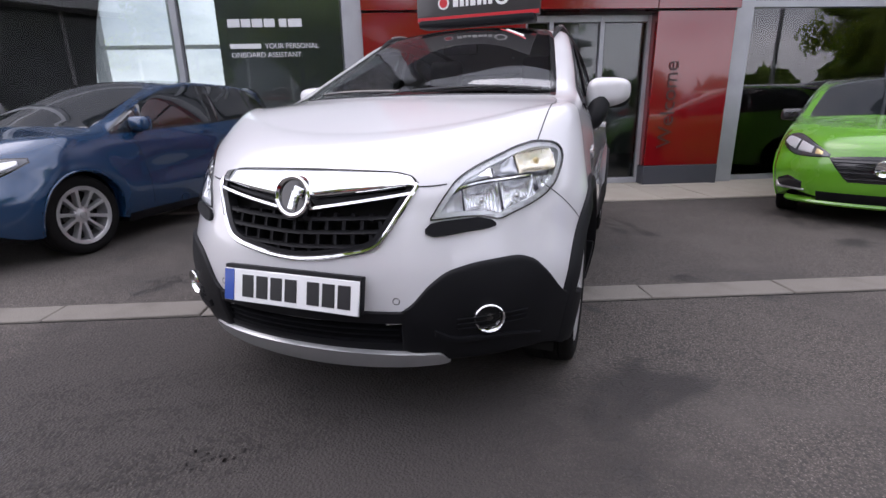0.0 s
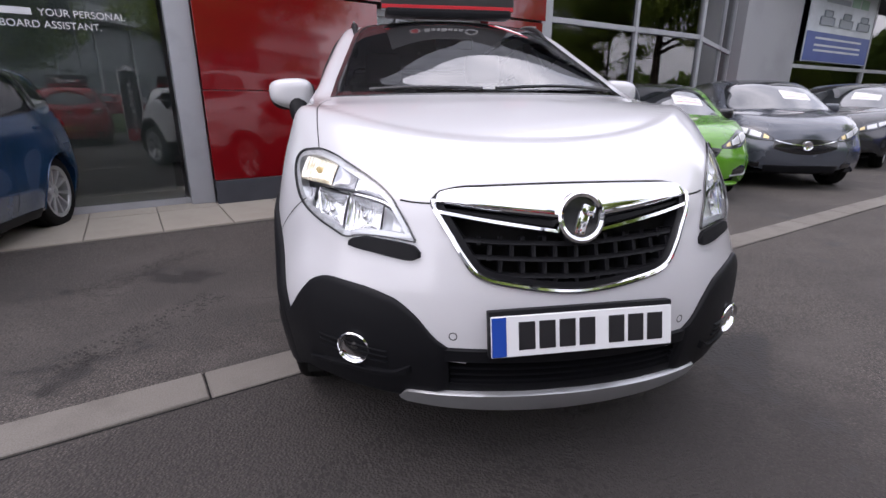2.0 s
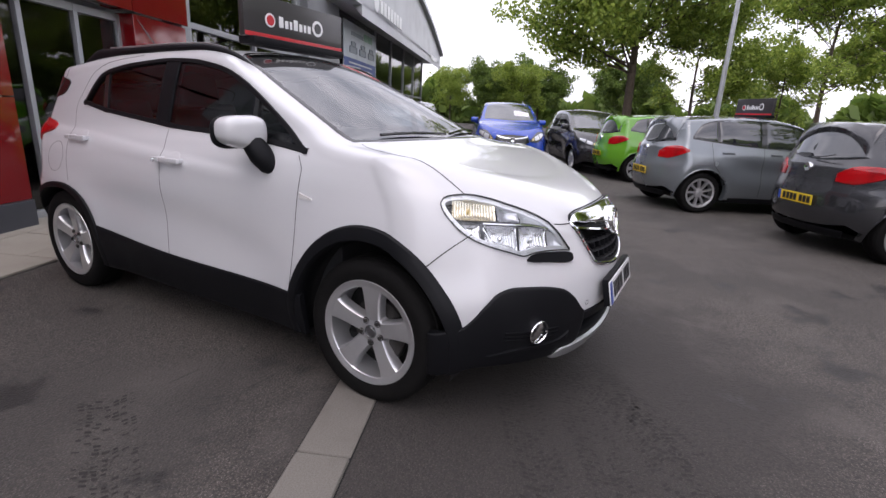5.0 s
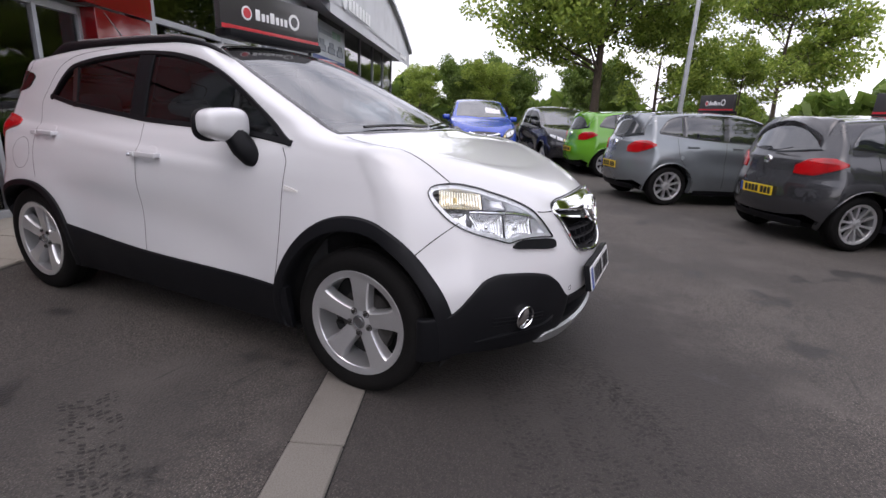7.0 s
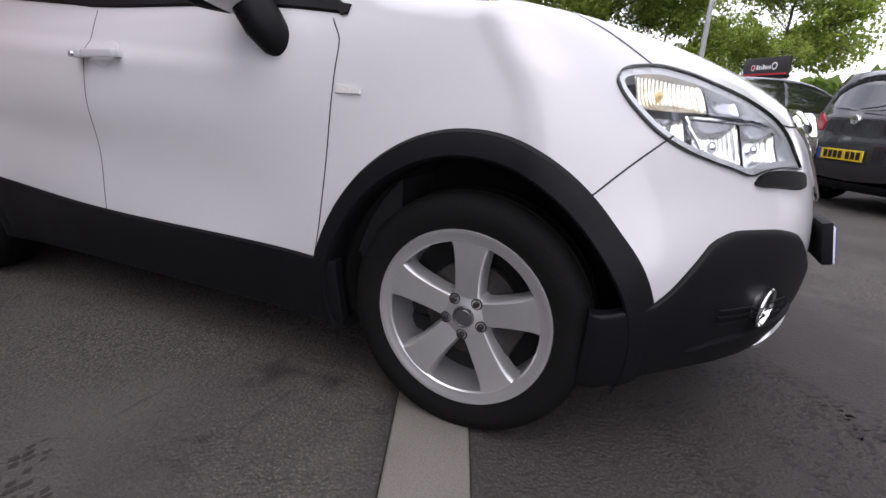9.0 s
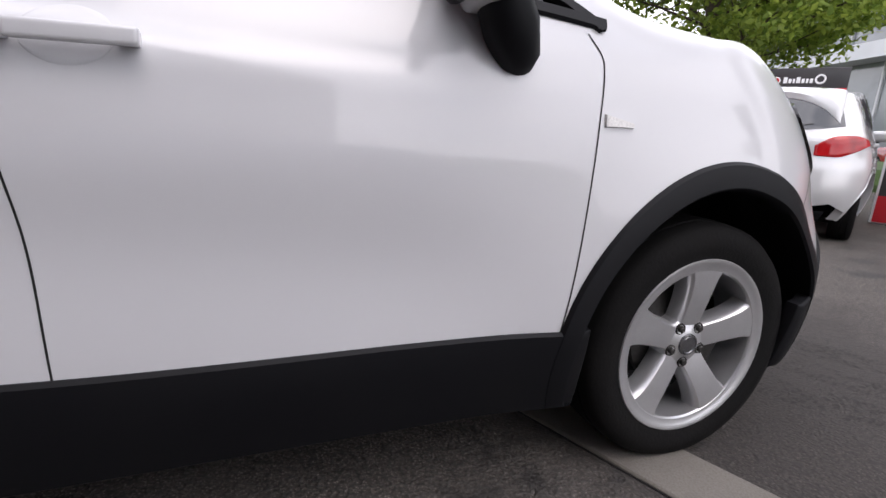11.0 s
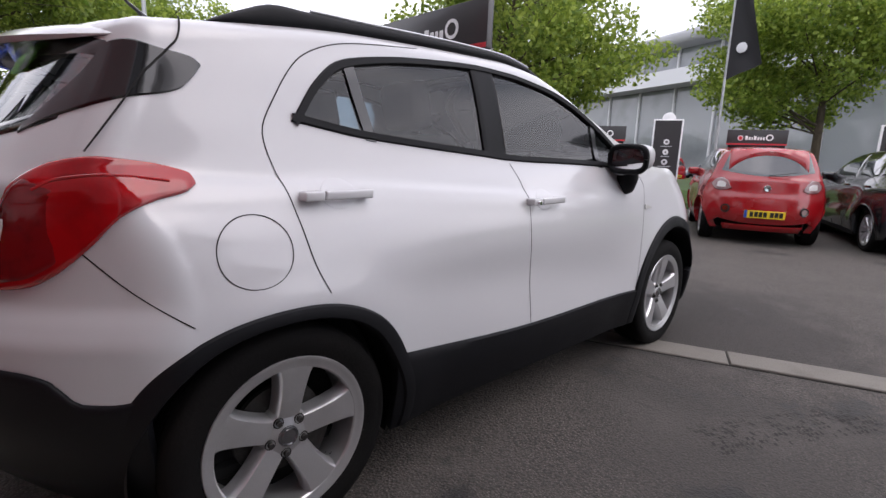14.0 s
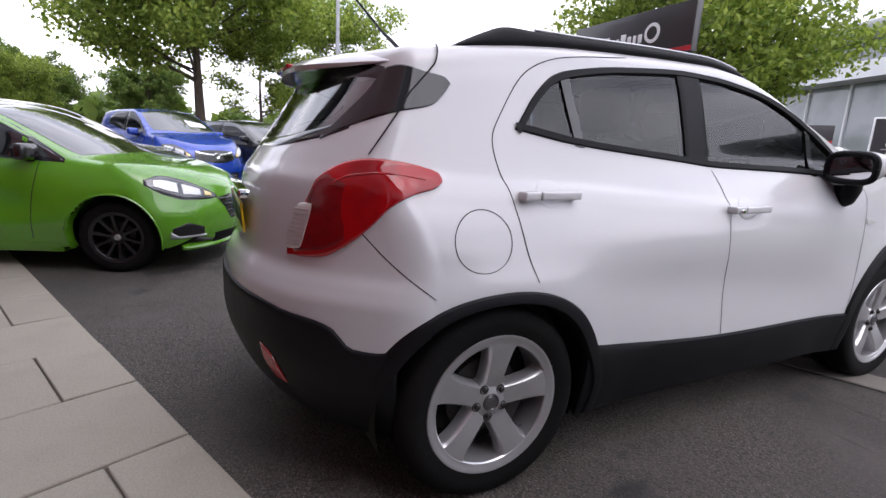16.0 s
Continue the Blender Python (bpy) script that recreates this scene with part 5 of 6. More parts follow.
# ---- parked cars ----
HATCH = dict(
    top=[(-0.95, 0.75), (-0.80, 0.825), (-0.6, 0.895), (-0.3, 0.960), (0.0, 1.008), (0.14, 1.040), (0.3, 1.115), (0.65, 1.285), (0.95, 1.405), (1.2, 1.455), (1.6, 1.482), (2.1, 1.472), (2.6, 1.430), (2.9, 1.392), (3.4, 1.31)],
    flank=[(0.15, 0.76), (0.3, 0.815), (0.5, 0.850), (0.72, 0.852), (0.86, 0.838), (0.95, 0.808), (1.02, 0.775), (1.2, 0.722), (1.35, 0.662), (1.45, 0.595), (1.55, 0.48)],
    nose=[(0.15, -0.70), (0.25, -0.78), (0.4, -0.822), (0.55, -0.828), (0.66, -0.808), (0.76, -0.765), (0.84, -0.69), (0.95, -0.50), (1.1, -0.30), (1.5, 0.2)],
    tail=[(0.15, 3.00), (0.3, 3.11), (0.5, 3.165), (0.66, 3.155), (0.80, 3.115), (0.95, 3.09), (1.02, 3.05), (1.30, 2.93), (1.5, 2.84)])


def hatch(size=(1, 1, 1), base=2.51):
    return Shape(**HATCH, base=base / size[1], floor=0.17, crown=0.11, hood_crown=0.035, bow=0.32, screen=(0.10, 1.05), taper=(2.0, 0.085), soft=0.05, nose_plan=(0.32, 0.34, 0.08), axle=0.31, arch=0.40, size=size)


def parked_car(label, colour, m, size=(1, 1, 1), suv=False, rims=None, spokes=7, twin=False, rear_plate=True, sheet_note=False, grille=None, sign=False, roof=None, trim=None, group="parked cars", res=0.045, wheel=0.31, mirrors=None, lamps=None, wheelbase=2.51, doors=5, sport=False, small_tail=False):
    """A parked car from the same family of shapes, at pose m (front axle middle on the ground, nose to -y)."""
    S = SUV_BODY if suv else hatch(size, wheelbase)
    sx, sy, sz = S.size
    base = S.base * sy
    car = thing("parked_suv" if suv else "parked_hatchback", label, "car", m, group)
    r = 0.345 if suv else wheel
    arch = 0.41 if suv else 0.365

    def in_arch(c):
        return (np.abs(c[:, 0]) > 0.5) & (np.minimum(np.hypot(c[:, 1], c[:, 2] - r), np.hypot(c[:, 1] - base, c[:, 2] - r)) < arch)
    part("body", sheet(S, res, (in_arch,)), colour, car)
    rims = rims or ALLOY
    if suv:
        lo, hi = curve([(0.35, 1.06), (1.0, 1.135), (1.63, 1.19), (2.46, 1.318)]), curve([(0.35, 1.068), (0.6, 1.232), (0.95, 1.445), (1.4, 1.555), (1.95, 1.546), (2.27, 1.497), (2.46, 1.322)])
        cuts, end = ((0.36, 1.46), (1.52, 2.44)), 2.46
        s_lo, s_hi, sw = curve([(-0.66, 0.36), (0, 0.175), (0.66, 0.36)]), curve([(-0.66, 0.42), (-0.54, 1.09), (0, 1.145), (0.54, 1.09), (0.66, 0.42)]), 0.64
        r_lo, r_hi, ra = 1.22, 1.49, 56
        h_lo, h_hi, ha = curve([(-64, 0.90), (-48, 0.74), (-38, 0.705), (-26.5, 0.715)]), curve([(-64, 0.93), (-53, 0.937), (-38, 0.871), (-26.5, 0.73)]), (-64, -26.5)
        g = ((-25, 25), 0.61, 0.86)
        t_lo, t_hi, ta = curve([(-70, 1.13), (-58, 1.01), (-47, 0.90), (-39, 0.89)]), curve([(-70, 1.165), (-58, 1.209), (-46, 1.145), (-39, 0.92)]), (-70, -39)
    else:
        lo = curve([(0.36, 0.975), (1.2, 1.010), (2.0, 1.050), (2.72, 1.12)])
        hi = curve([(0.36, 0.985), (0.55, 1.100), (0.85, 1.262), (1.15, 1.365), (1.5, 1.402), (1.9, 1.405), (2.3, 1.388), (2.55, 1.33), (2.72, 1.14)])
        cuts, end = ((0.38, 0.70), (0.73, 1.60), (1.68, 2.32), (2.36, 2.70)), 2.72
        s_lo, s_hi, sw = curve([(-0.67, 0.30), (-0.4, 0.19), (0, 0.14), (0.4, 0.19), (0.67, 0.30)]), curve([(-0.67, 0.34), (-0.61, 0.70), (-0.55, 1.02), (-0.46, 1.10), (0, 1.11), (0.46, 1.10), (0.55, 1.02), (0.61, 0.70), (0.67, 0.34)]), 0.66
        r_lo, r_hi, ra = 1.02, 1.33, 54
        h_lo, h_hi, ha = curve([(-62, 0.800), (-50, 0.705), (-38, 0.655), (-26, 0.645)]), curve([(-62, 0.822), (-54, 0.826), (-42, 0.795), (-33, 0.745), (-26, 0.672)]), (-62, -26)
        g = ((-25, 25), 0.475, 0.672)
        t_lo, t_hi, ta = curve([(-70, 0.925), (-57, 0.842), (-46, 0.800), (-33, 0.808)]), curve([(-70, 0.950), (-60, 1.000), (-46, 0.985), (-33, 0.900)]), (-70, -33)
        if doors == 3:
            cuts = ((0.38, 0.66), (0.70, 1.78), (1.85, 2.70))
        if sport:
            h_lo, h_hi, ha = curve([(-66, 0.800), (-56, 0.712), (-46, 0.668), (-36, 0.664), (-27, 0.672)]), curve([(-66, 0.835), (-58, 0.868), (-48, 0.840), (-38, 0.782), (-27, 0.690)]), (-66, -27)
            g = ((-27, 27), 0.440, 0.690)
        if small_tail:
            r_hi, ra = 1.385, 60
            t_lo, t_hi, ta = curve([(-64, 0.880), (-60, 0.818), (-54, 0.800), (-47, 0.806), (-43, 0.830)]), curve([(-64, 0.900), (-60, 0.965), (-54, 0.978), (-47, 0.930), (-43, 0.850)]), (-64, -43)
    roof_mat = roof or colour
    top = lambda u, v: S.top_at(u * sx, v * sy)
    nose = lambda u, v: S.nose_at(u, v * sz)
    tail = lambda u, v: S.tail_at(u, v * sz)
    if roof:
        part("roof_skin", panel(S, top, (-0.58, 0.58), lambda u: 1.12 + 0 * u, lambda u: 2.75 + 0 * u, 0.004, 16, 16, 0.004), roof, car, "black roof")
    for side in (-1, 1):
        lay = lambda u, v, s=side: S.flank_at(u * sy, v * sz, side=s)
        part("window_surround", panel(S, lay, (cuts[0][0] - 0.02, end), lambda u: lo(u) - 0.012, lambda u: hi(u) + 0.012, 0.003, 26, 6, 0.006), GLOSS_BLACK, car)
        for a, b in cuts:
            part("window_pane", panel(S, lay, (a, b), lambda u: lo(u) + 0.006, lambda u: hi(u) - 0.006, 0.007, 14, 6, 0.004), DARK_PANE, car)
        for y in ((1.45, 2.2) if doors == 5 else (1.62,)):
            p = lay(np.array([y]), np.array([0.93 if not suv else 1.05]))[0]
            part("door_handle", moved(block(-0.02, 0.02, -0.09, 0.09, -0.014, 0.014, 0.008, 2), pose(*p)), colour, car)
        back = 1.64 if doors == 5 else 1.82
        q = [(0.66, 0.30), (0.63, 0.6), (0.57, 0.85), (0.55, 0.965)], [(back - 0.02, 0.30), (back, 0.6), (back + 0.01, 0.85), (back, 1.02)], [(2.30, 0.62), (2.42, 0.8), (2.44, 1.06)]
        for line in q[:2] if doors == 3 else q:
            part("panel_gap", seam(S, lay, line, 0.007, 0.001, 16), GAP, car)
        part("sill", panel(S, lay, (0.42 / sy, (base - 0.42) / sy), lambda u: 0 * u + 0.16, lambda u: 0 * u + (0.46 if suv else 0.26), 0.008, 10, 4, 0.02), BLACK_PLASTIC if suv or not trim else trim, car)
        for wy in (0, base):
            a = np.radians(np.linspace(-15, 195, 30))
            rows = []
            for rr, d in (((arch + 0.05) if suv else arch + 0.012, 0.002), (arch + 0.004, 0.010), (arch - 0.004, 0.006), (arch - 0.005, -0.09)):
                p = S.flank_at(wy + rr * np.cos(a), np.maximum(r + rr * np.sin(a), 0.2), side=side)
                rows.append(p + np.array([side * d, 0, 0]))
            part("wheel_arch", facing((np.concatenate(rows), grid_faces(4, 30)), np.array([side, 0, 0])), BLACK_PLASTIC if suv else colour, car)
            part("wheel_well", moved(lathe([(arch + 0.01, side * (0.76 if suv else 0.66) * sx), (arch + 0.01, side * 0.45), (0.0, side * 0.45)], 20, "x", (8, 172)), pose(0, wy, r)), LINER, car)
            add_wheel(car, pose(side * (0.752 if suv else 0.715 if wy == 0 else 0.685) * sx, wy, r, 0, 0, 0 if side < 0 else 180), rims, 0.2, spokes, r / 0.345, bolts=False, twin=twin, fine=False)
        mx = 0.90 if suv else 0.86
        part("door_mirror", moved(block(-0.10, 0.10, -0.06, 0.05, -0.06, 0.07, 0.045, 3), pose(side * mx * sx, (0.70 if suv else 0.62) * sy, (1.15 if suv else 1.04) * sz)), mirrors or (colour if not roof else roof), car)
        part("mirror_foot", tube([(side * (mx - 0.16) * sx, (0.74 if suv else 0.60) * sy, (1.08 if suv else 0.965) * sz), (side * mx * sx, (0.76 if suv else 0.62) * sy, (1.11 if suv else 1.0) * sz)], 0.03, 8), BLACK_PLASTIC, car)
        ns = lambda u, v, s=side: nose(-s * u if s > 0 else u, v)
        lamp = part("headlight", panel(S, ns, ha, h_lo, h_hi, 0.006, 24, 8, 0.01), LAMP_SHELL, car, "clear headlight")
        for f0, f1, mt in ((0.10, 0.42, LAMP_GREY), (0.47, 0.74, LAMP_GREY), (0.79, 0.91, AMBER)):
            u0, u1 = ha[0] + (ha[1] - ha[0]) * f0, ha[0] + (ha[1] - ha[0]) * f1
            part("lamp_reflector", panel(S, ns, (u0, u1), lambda u: h_lo(u) + 0.22 * (h_hi(u) - h_lo(u)), lambda u: h_hi(u) - 0.20 * (h_hi(u) - h_lo(u)), 0.010, 10, 6, 0.004, 0.004), mt, lamp)
        part("lamp_rim", panel(S, ns, (ha[0] - 0.5, ha[1] + 0.6), lambda u: h_lo(u) - 0.008, lambda u: h_hi(u) + 0.008, 0.003, 20, 5, 0.006), GLOSS_BLACK, lamp)
        ts = lambda u, v, s=side: tail(-s * u if s > 0 else u, v)
        part("taillight", panel(S, ts, ta, t_lo, t_hi, 0.010, 20, 8, 0.02), lamps or TAIL_RED, car, "red tail lamp" if not lamps else "smoky clear tail lamp")
        if small_tail:
            part("lamp_surround", panel(S, ts, (ta[0] - 1.5, ta[1] + 1.5), lambda u: t_lo(u) - 0.014, lambda u: t_hi(u) + 0.014, 0.005, 20, 6, 0.01), TAIL_DARK, car)
            part("lamp_reflector", panel(S, ts, (-58, -48), lambda u: t_lo(u) + 0.035, lambda u: t_hi(u) - 0.045, 0.014, 12, 6, 0.004), TAIL_CLEAR, car)
            c = ts(np.array([-43.0]), np.array([0.53]))[0]
            n = S.normal(c[None])[0]
            turn = pose(*c) @ Vector((0, -1, 0)).rotation_difference(Vector(n)).to_matrix().to_4x4()
            fog = part("rear_fog_lamp", moved(lathe([(0.0, -0.012), (0.040, -0.012), (0.046, -0.004), (0.046, 0.03)], 20, "y"), turn), TAIL_SMOKE if side < 0 else TAIL_DARK, car, "round rear fog lamp")
            part("fog_rim", moved(lathe([(0.044, -0.014), (0.060, -0.016), (0.064, 0.0), (0.064, 0.03)], 20, "y"), turn), GLOSS_BLACK, fog)
        if sport:
            pocket = part("fog_pocket", panel(S, ns, (-55, -38), lambda u: 0 * u + 0.335, lambda u: 0.46 - 0.006 * np.abs(u + 47), 0.006, 12, 6, 0.01), GLOSS_BLACK, car)
            part("fog_edge", panel(S, ns, (-56, -36.5), lambda u: 0 * u + 0.318, lambda u: 0.338 + 0.012 * np.maximum(0, -u - 52) , 0.014, 14, 4, 0.008), SATIN, pocket, "bright silver edge")
        fz = 0.40 if suv else 0.33
        if not sport:
            part("fog_lamp", panel(S, ns, (-44, -33), lambda u: 0 * u + fz - 0.03, lambda u: fz + 0.035 - 0.001 * np.abs(u + 38), 0.006, 10, 5, 0.01), GLOSS_BLACK if not suv else BLACK_PLASTIC, car)
    part("windscreen", panel(S, top, (-sw, sw), s_lo, s_hi, 0.004, 24, 14, 0.004), DARK_PANE, car)
    part("rear_window", panel(S, tail, (-ra, ra), lambda u: r_lo + 0.00002 * u * u, lambda u: r_hi + 0 * u, 0.005, 24, 8, 0.006), DARK_PANE, car)
    part("rear_wiper", moved(tube([(0, 0, 0), (-0.18, 0.02, 0.02), (-0.32, 0.02, 0.05)], 0.008, 6), pose(0.0, S.tail_at(np.array([0.0]), np.array([r_lo * sz]))[0][1] + 0.03, r_lo * sz + 0.02)), GLOSS_BLACK, car)
    part("tail_spoiler", panel(S, top, (-0.5, 0.5), lambda u: 2.72 + 0 * u + (0.1 if suv else 0), lambda u: 2.92 + 0 * u + (0.1 if suv else 0), 0.03, 14, 6, 0.05), roof_mat, car)
    part("grille", panel(S, nose, g[0], lambda u: g[1] + (0.00012 * u * u if not sport else 0.020 * np.maximum(0, np.abs(u) - 15.5)), lambda u: g[2] - 0.00004 * u * u, 0.004, 30, 6, 0.01), GLOSS_BLACK, car)
    if sport:
        for k in range(7):
            z = 0.470 + 0.030 * k
            w = 15.5 + (z - 0.452) / 0.020
            part("grille_slat", panel(S, nose, (-w, w), lambda u, z=z: 0 * u + z - 0.004, lambda u, z=z: 0 * u + z + 0.006, 0.012, 14, 3, 0.008), BLACK_PLASTIC if k % 2 else LAMP_SHELL, car)
    else:
        part("grille_bar", panel(S, nose, (g[0][0] + 1, g[0][1] - 1), lambda u: (g[1] + g[2]) / 2 + 0.012 + 0.0001 * u * u, lambda u: (g[1] + g[2]) / 2 + (0.05 if suv else 0.028) + 0.0001 * u * u, 0.014, 20, 4, 0.01), grille or CHROME, car)
    for k in range(0 if sport else 4 if res < 0.04 or suv else 0):
        z = g[1] + 0.02 + k * (0.5 * (g[2] - g[1]) - 0.02) / 4
        part("grille_slat", panel(S, nose, (g[0][0] + 3 - k * 0.4, g[0][1] - 3 + k * 0.4), lambda u, z=z: z + 0.0001 * u * u, lambda u, z=z: z + 0.008 + 0.0001 * u * u, 0.010, 14, 3, 0.008), BLACK_PLASTIC, car)
    c = nose(np.array([0.0]), np.array([(g[1] + g[2]) / 2 + 0.015]))[0]
    part("badge", moved(lathe([(0.0, -0.01), (0.04, -0.012), (0.055, -0.02), (0.062, -0.01), (0.062, 0.03)], 20, "y"), pose(0, c[1] - 0.012, c[2]) @ Matrix.Scale(1.2 if sport else 1, 4)), CHROME, car, "round chrome badge")
    part("lower_intake", panel(S, nose, (-30, 30), lambda u: 0 * u + 0.235, lambda u: 0 * u + (0.42 if suv else 0.33), 0.004, 20, 4, 0.01), BLACK_PLASTIC, car)
    if suv:
        part("skid_plate", panel(S, nose, (-29, 29), lambda u: 0 * u + 0.22, lambda u: 0 * u + 0.29, 0.02, 20, 4, 0.02), SATIN, car)
    if trim:
        part("front_splitter", panel(S, nose, (-50, 50), lambda u: 0 * u + 0.20, lambda u: 0 * u + 0.235, 0.025, 24, 4, 0.04), trim, car)
    c = tail(np.array([0.0]), np.array([0.47 if small_tail else 0.58 if not suv else 0.95]))[0]
    part("rear_valance", panel(S, tail, (-48, 48), lambda u: 0 * u + 0.215, lambda u: 0 * u + (0.70 if suv else 0.30), 0.006, 20, 4, 0.01), BLACK_PLASTIC if not small_tail else colour, car)
    if rear_plate:
        number_plate(car, pose(0, c[1] + 0.016, c[2], 4, 0, 180), True)
    c = tail(np.array([0.0]), np.array([0.85 if small_tail else 0.93 if not suv else 1.1]))[0]
    part("rear_badge", moved(lathe([(0.0, -0.01), (0.03, -0.012), (0.045, -0.016), (0.05, -0.008), (0.05, 0.03)], 20, "y"), pose(0, c[1] + 0.006, c[2], 0, 0, 180)), CHROME, car)
    if sheet_note:
        part("price_sheet", panel(S, top, (0.12, 0.52), lambda u: 0.42 + 0.25 * u * u, lambda u: 0.70 + 0 * u, 0.009, 8, 6, 0.001), PAPER, car, "white price sheet behind the screen")
        part("price_bar", panel(S, top, (0.14, 0.50), lambda u: 0.46 + 0.25 * u * u, lambda u: 0.51 + 0.25 * u * u, 0.0105, 8, 3, 0.001), SIGN_RED, car, "red bar on the sheet")
        for k in range(3):
            part("price_line", panel(S, top, (0.16, 0.48), lambda u, k=k: 0.545 + 0.045 * k + 0.25 * u * u, lambda u, k=k: 0.557 + 0.045 * k + 0.25 * u * u, 0.0105, 8, 3, 0.001), SIGN_DARK, car)
    part("underbody", block(-0.62 * sx, 0.62 * sx, -0.35 * sy, 2.7 * sy, 0.17, 0.22), LINER, car)
    if sign:
        p = S.top_at(np.array([0.0]), np.array([1.4 * sy]))[0]
        roof_sign(m @ pose(0, 1.4 * sy, p[2] - 0.005), width=0.9, height=0.26)
    return car


def parked(x, y, turn, rear=False, base=2.51):
    """The pose of a parked car by its front axle, or by its rear axle."""
    m = pose(x, y, 0, 0, 0, turn)
    return m @ pose(0, -base, 0) if rear else m


BLUE = paint("deep_blue_paint", (0.009, 0.042, 0.105), 0.3)
LIME = paint("lime_green_paint", (0.10, 0.31, 0.012))
GREY_BLUE = paint("slate_grey_paint", (0.075, 0.085, 0.105), 0.3)
SILVER = paint("silver_grey_paint", (0.20, 0.22, 0.235), 0.5)
ANTHRACITE = paint("anthracite_paint", (0.035, 0.036, 0.040), 0.4)
BRIGHT_BLUE = paint("bright_blue_paint", (0.010, 0.055, 0.40), 0.2)
BLACK_PAINT = paint("black_car_paint", (0.010, 0.010, 0.012))
RED_PAINT = paint("red_car_paint", (0.30, 0.003, 0.006))
PALE_PAINT = paint("pale_silver_paint", (0.60, 0.60, 0.60), 0.2)

parked_car("dark blue hatchback with silver alloy wheels parked beside the showroom", BLUE, parked(-3.98, 0.50, 5, base=2.66), size=(1.04, 1.07, 1.0), spokes=5, twin=True, res=0.035, wheel=0.33)
parked_car("white hatchback parked beyond the blue car", PALE_PAINT, parked(-7.3, 1.2, 0), size=(1.04, 1.07, 1.02))
parked_car("lime green hatchback with black mirrors and black alloy wheels", LIME, parked(3.40, 3.82, -19), size=(0.96, 0.95, 0.94), wheelbase=2.42, wheel=0.30, rims=BLACK_ALLOY, spokes=5, twin=True, sheet_note=True, mirrors=BLACK_PAINT, roof=BLACK_PAINT, trim=LIME, res=0.035, doors=3, sport=True)
parked_car("slate grey small hatchback parked beside the green car", GREY_BLUE, parked(5.42, 4.22, -20), size=(1.0, 0.93, 1.0), wheelbase=2.33, doors=3, sheet_note=True)
parked_car("red hatchback parked behind the grey car", RED_PAINT, parked(8.2, 8.6, -30))
parked_car("anthracite hatchback facing the drive lane", ANTHRACITE, parked(8.2, 6.0, -55), size=(1.04, 1.07, 1.0), sheet_note=True)
parked_car("dark grey SUV with a red stripe by the far showroom", ANTHRACITE, parked(13.0, 9.3, -75), suv=True)
parked_car("bright blue SUV facing the drive lane", BRIGHT_BLUE, parked(9.5, 3.5, -63), suv=True, sheet_note=True)
parked_car("black hatchback parked beside the blue SUV", BLACK_PAINT, parked(10.7, 1.35, -58), size=(1.04, 1.07, 1.05))
parked_car("lime green hatchback seen from behind in the parking row", LIME, parked(9.8, 0.72, 33, True), roof=None)
parked_car("silver grey five-door hatchback seen from behind in the parking row", SILVER, parked(6.65, -0.68, 32, True), spokes=9, twin=True, sign=True, res=0.035)
parked_car("anthracite hatchback seen from behind in the parking row", ANTHRACITE, parked(4.80, -2.66, 32, True), spokes=5, twin=True, sign=True, res=0.035)
parked_car("pale silver hatchback seen from behind in the parking row", PALE_PAINT, parked(1.95, -4.0, 30, True), spokes=7, sign=True)
parked_car("red small hatchback with a yellow rear plate", RED_PAINT, parked(0.10, -5.75, 23, True, 2.31), size=(1.0, 0.93, 1.0), wheelbase=2.31, spokes=5, sign=True, res=0.035, lamps=TAIL_SMOKE, doors=3, small_tail=True)
parked_car("black hatchback on show inside the glass front", BLACK_PAINT, FRONT_LINE @ pose(6.2, 7.4, 0.03, 0, 0, 0))
parked_car("black saloon-like hatchback parked beside the red car", BLACK_PAINT, parked(-1.95, -6.45, 23, True), size=(1.04, 1.08, 1.0), sign=True)
parked_car("red hatchback far beyond the grass bank", RED_PAINT, parked(9.6, -21.3, 60), res=0.06)
parked_car("blue hatchback far beyond the grass bank", BLUE, parked(6.6, -22.6, 60), res=0.06)

# ---- ground, channel stones, pavement ----
ground = tagged(part("ground", (np.array([(-400, -400, 0), (400, -400, 0), (400, 400, 0), (-400, 400, 0.0)]), [(0, 1, 2, 3)]), ASPHALT), "dark grey weathered asphalt forecourt", "ground", kind="structure")
channel = tagged(part("kerb", built(block(-14, 30, 0.277, 0.507, -0.05, 0.003)), GAP), "flush concrete channel stones across the asphalt", "kerb", kind="structure")
stone = mesh_of("kerb_stone", built(block(0.004, 0.881, 0.282, 0.502, -0.04, 0.012, 0.006, 1)), CONCRETE)
for k in range(-12, 30):
    ob = new("kerb_stone", stone)
    ob.parent = channel
    ob.location = (FRONT_LINE @ Vector((-1.2 + 0.885 * k, 0, 0.0012 * ((k * 7) % 5)))).to_tuple()
pavement = tagged(part("pavement", built(block(-13, 10, 3.28, 4.785, -0.06, 0.012)), MORTAR), "buff sandstone slab pavement before the showroom", "pavement", kind="structure")
slabs = {w: mesh_of("paving_slab", built(block(0.004, 0.596, 0.004, w - 0.004, -0.04, 0.026, 0.005, 1)), PAVING) for w in (0.29, 0.6, 0.9)}
for k in range(-22, 15):
    y, widths = 3.28, ((0.29, 0.6, 0.6) if k % 2 else (0.9, 0.6))
    for w in widths:
        ob = new("paving_slab", slabs[w])
        ob.parent = pavement
        ob.location = (FRONT_LINE @ Vector((0.02 + 0.6 * k, y, 0.002 * ((k * 5 + int(y * 10)) % 4)))).to_tuple()
        y += w

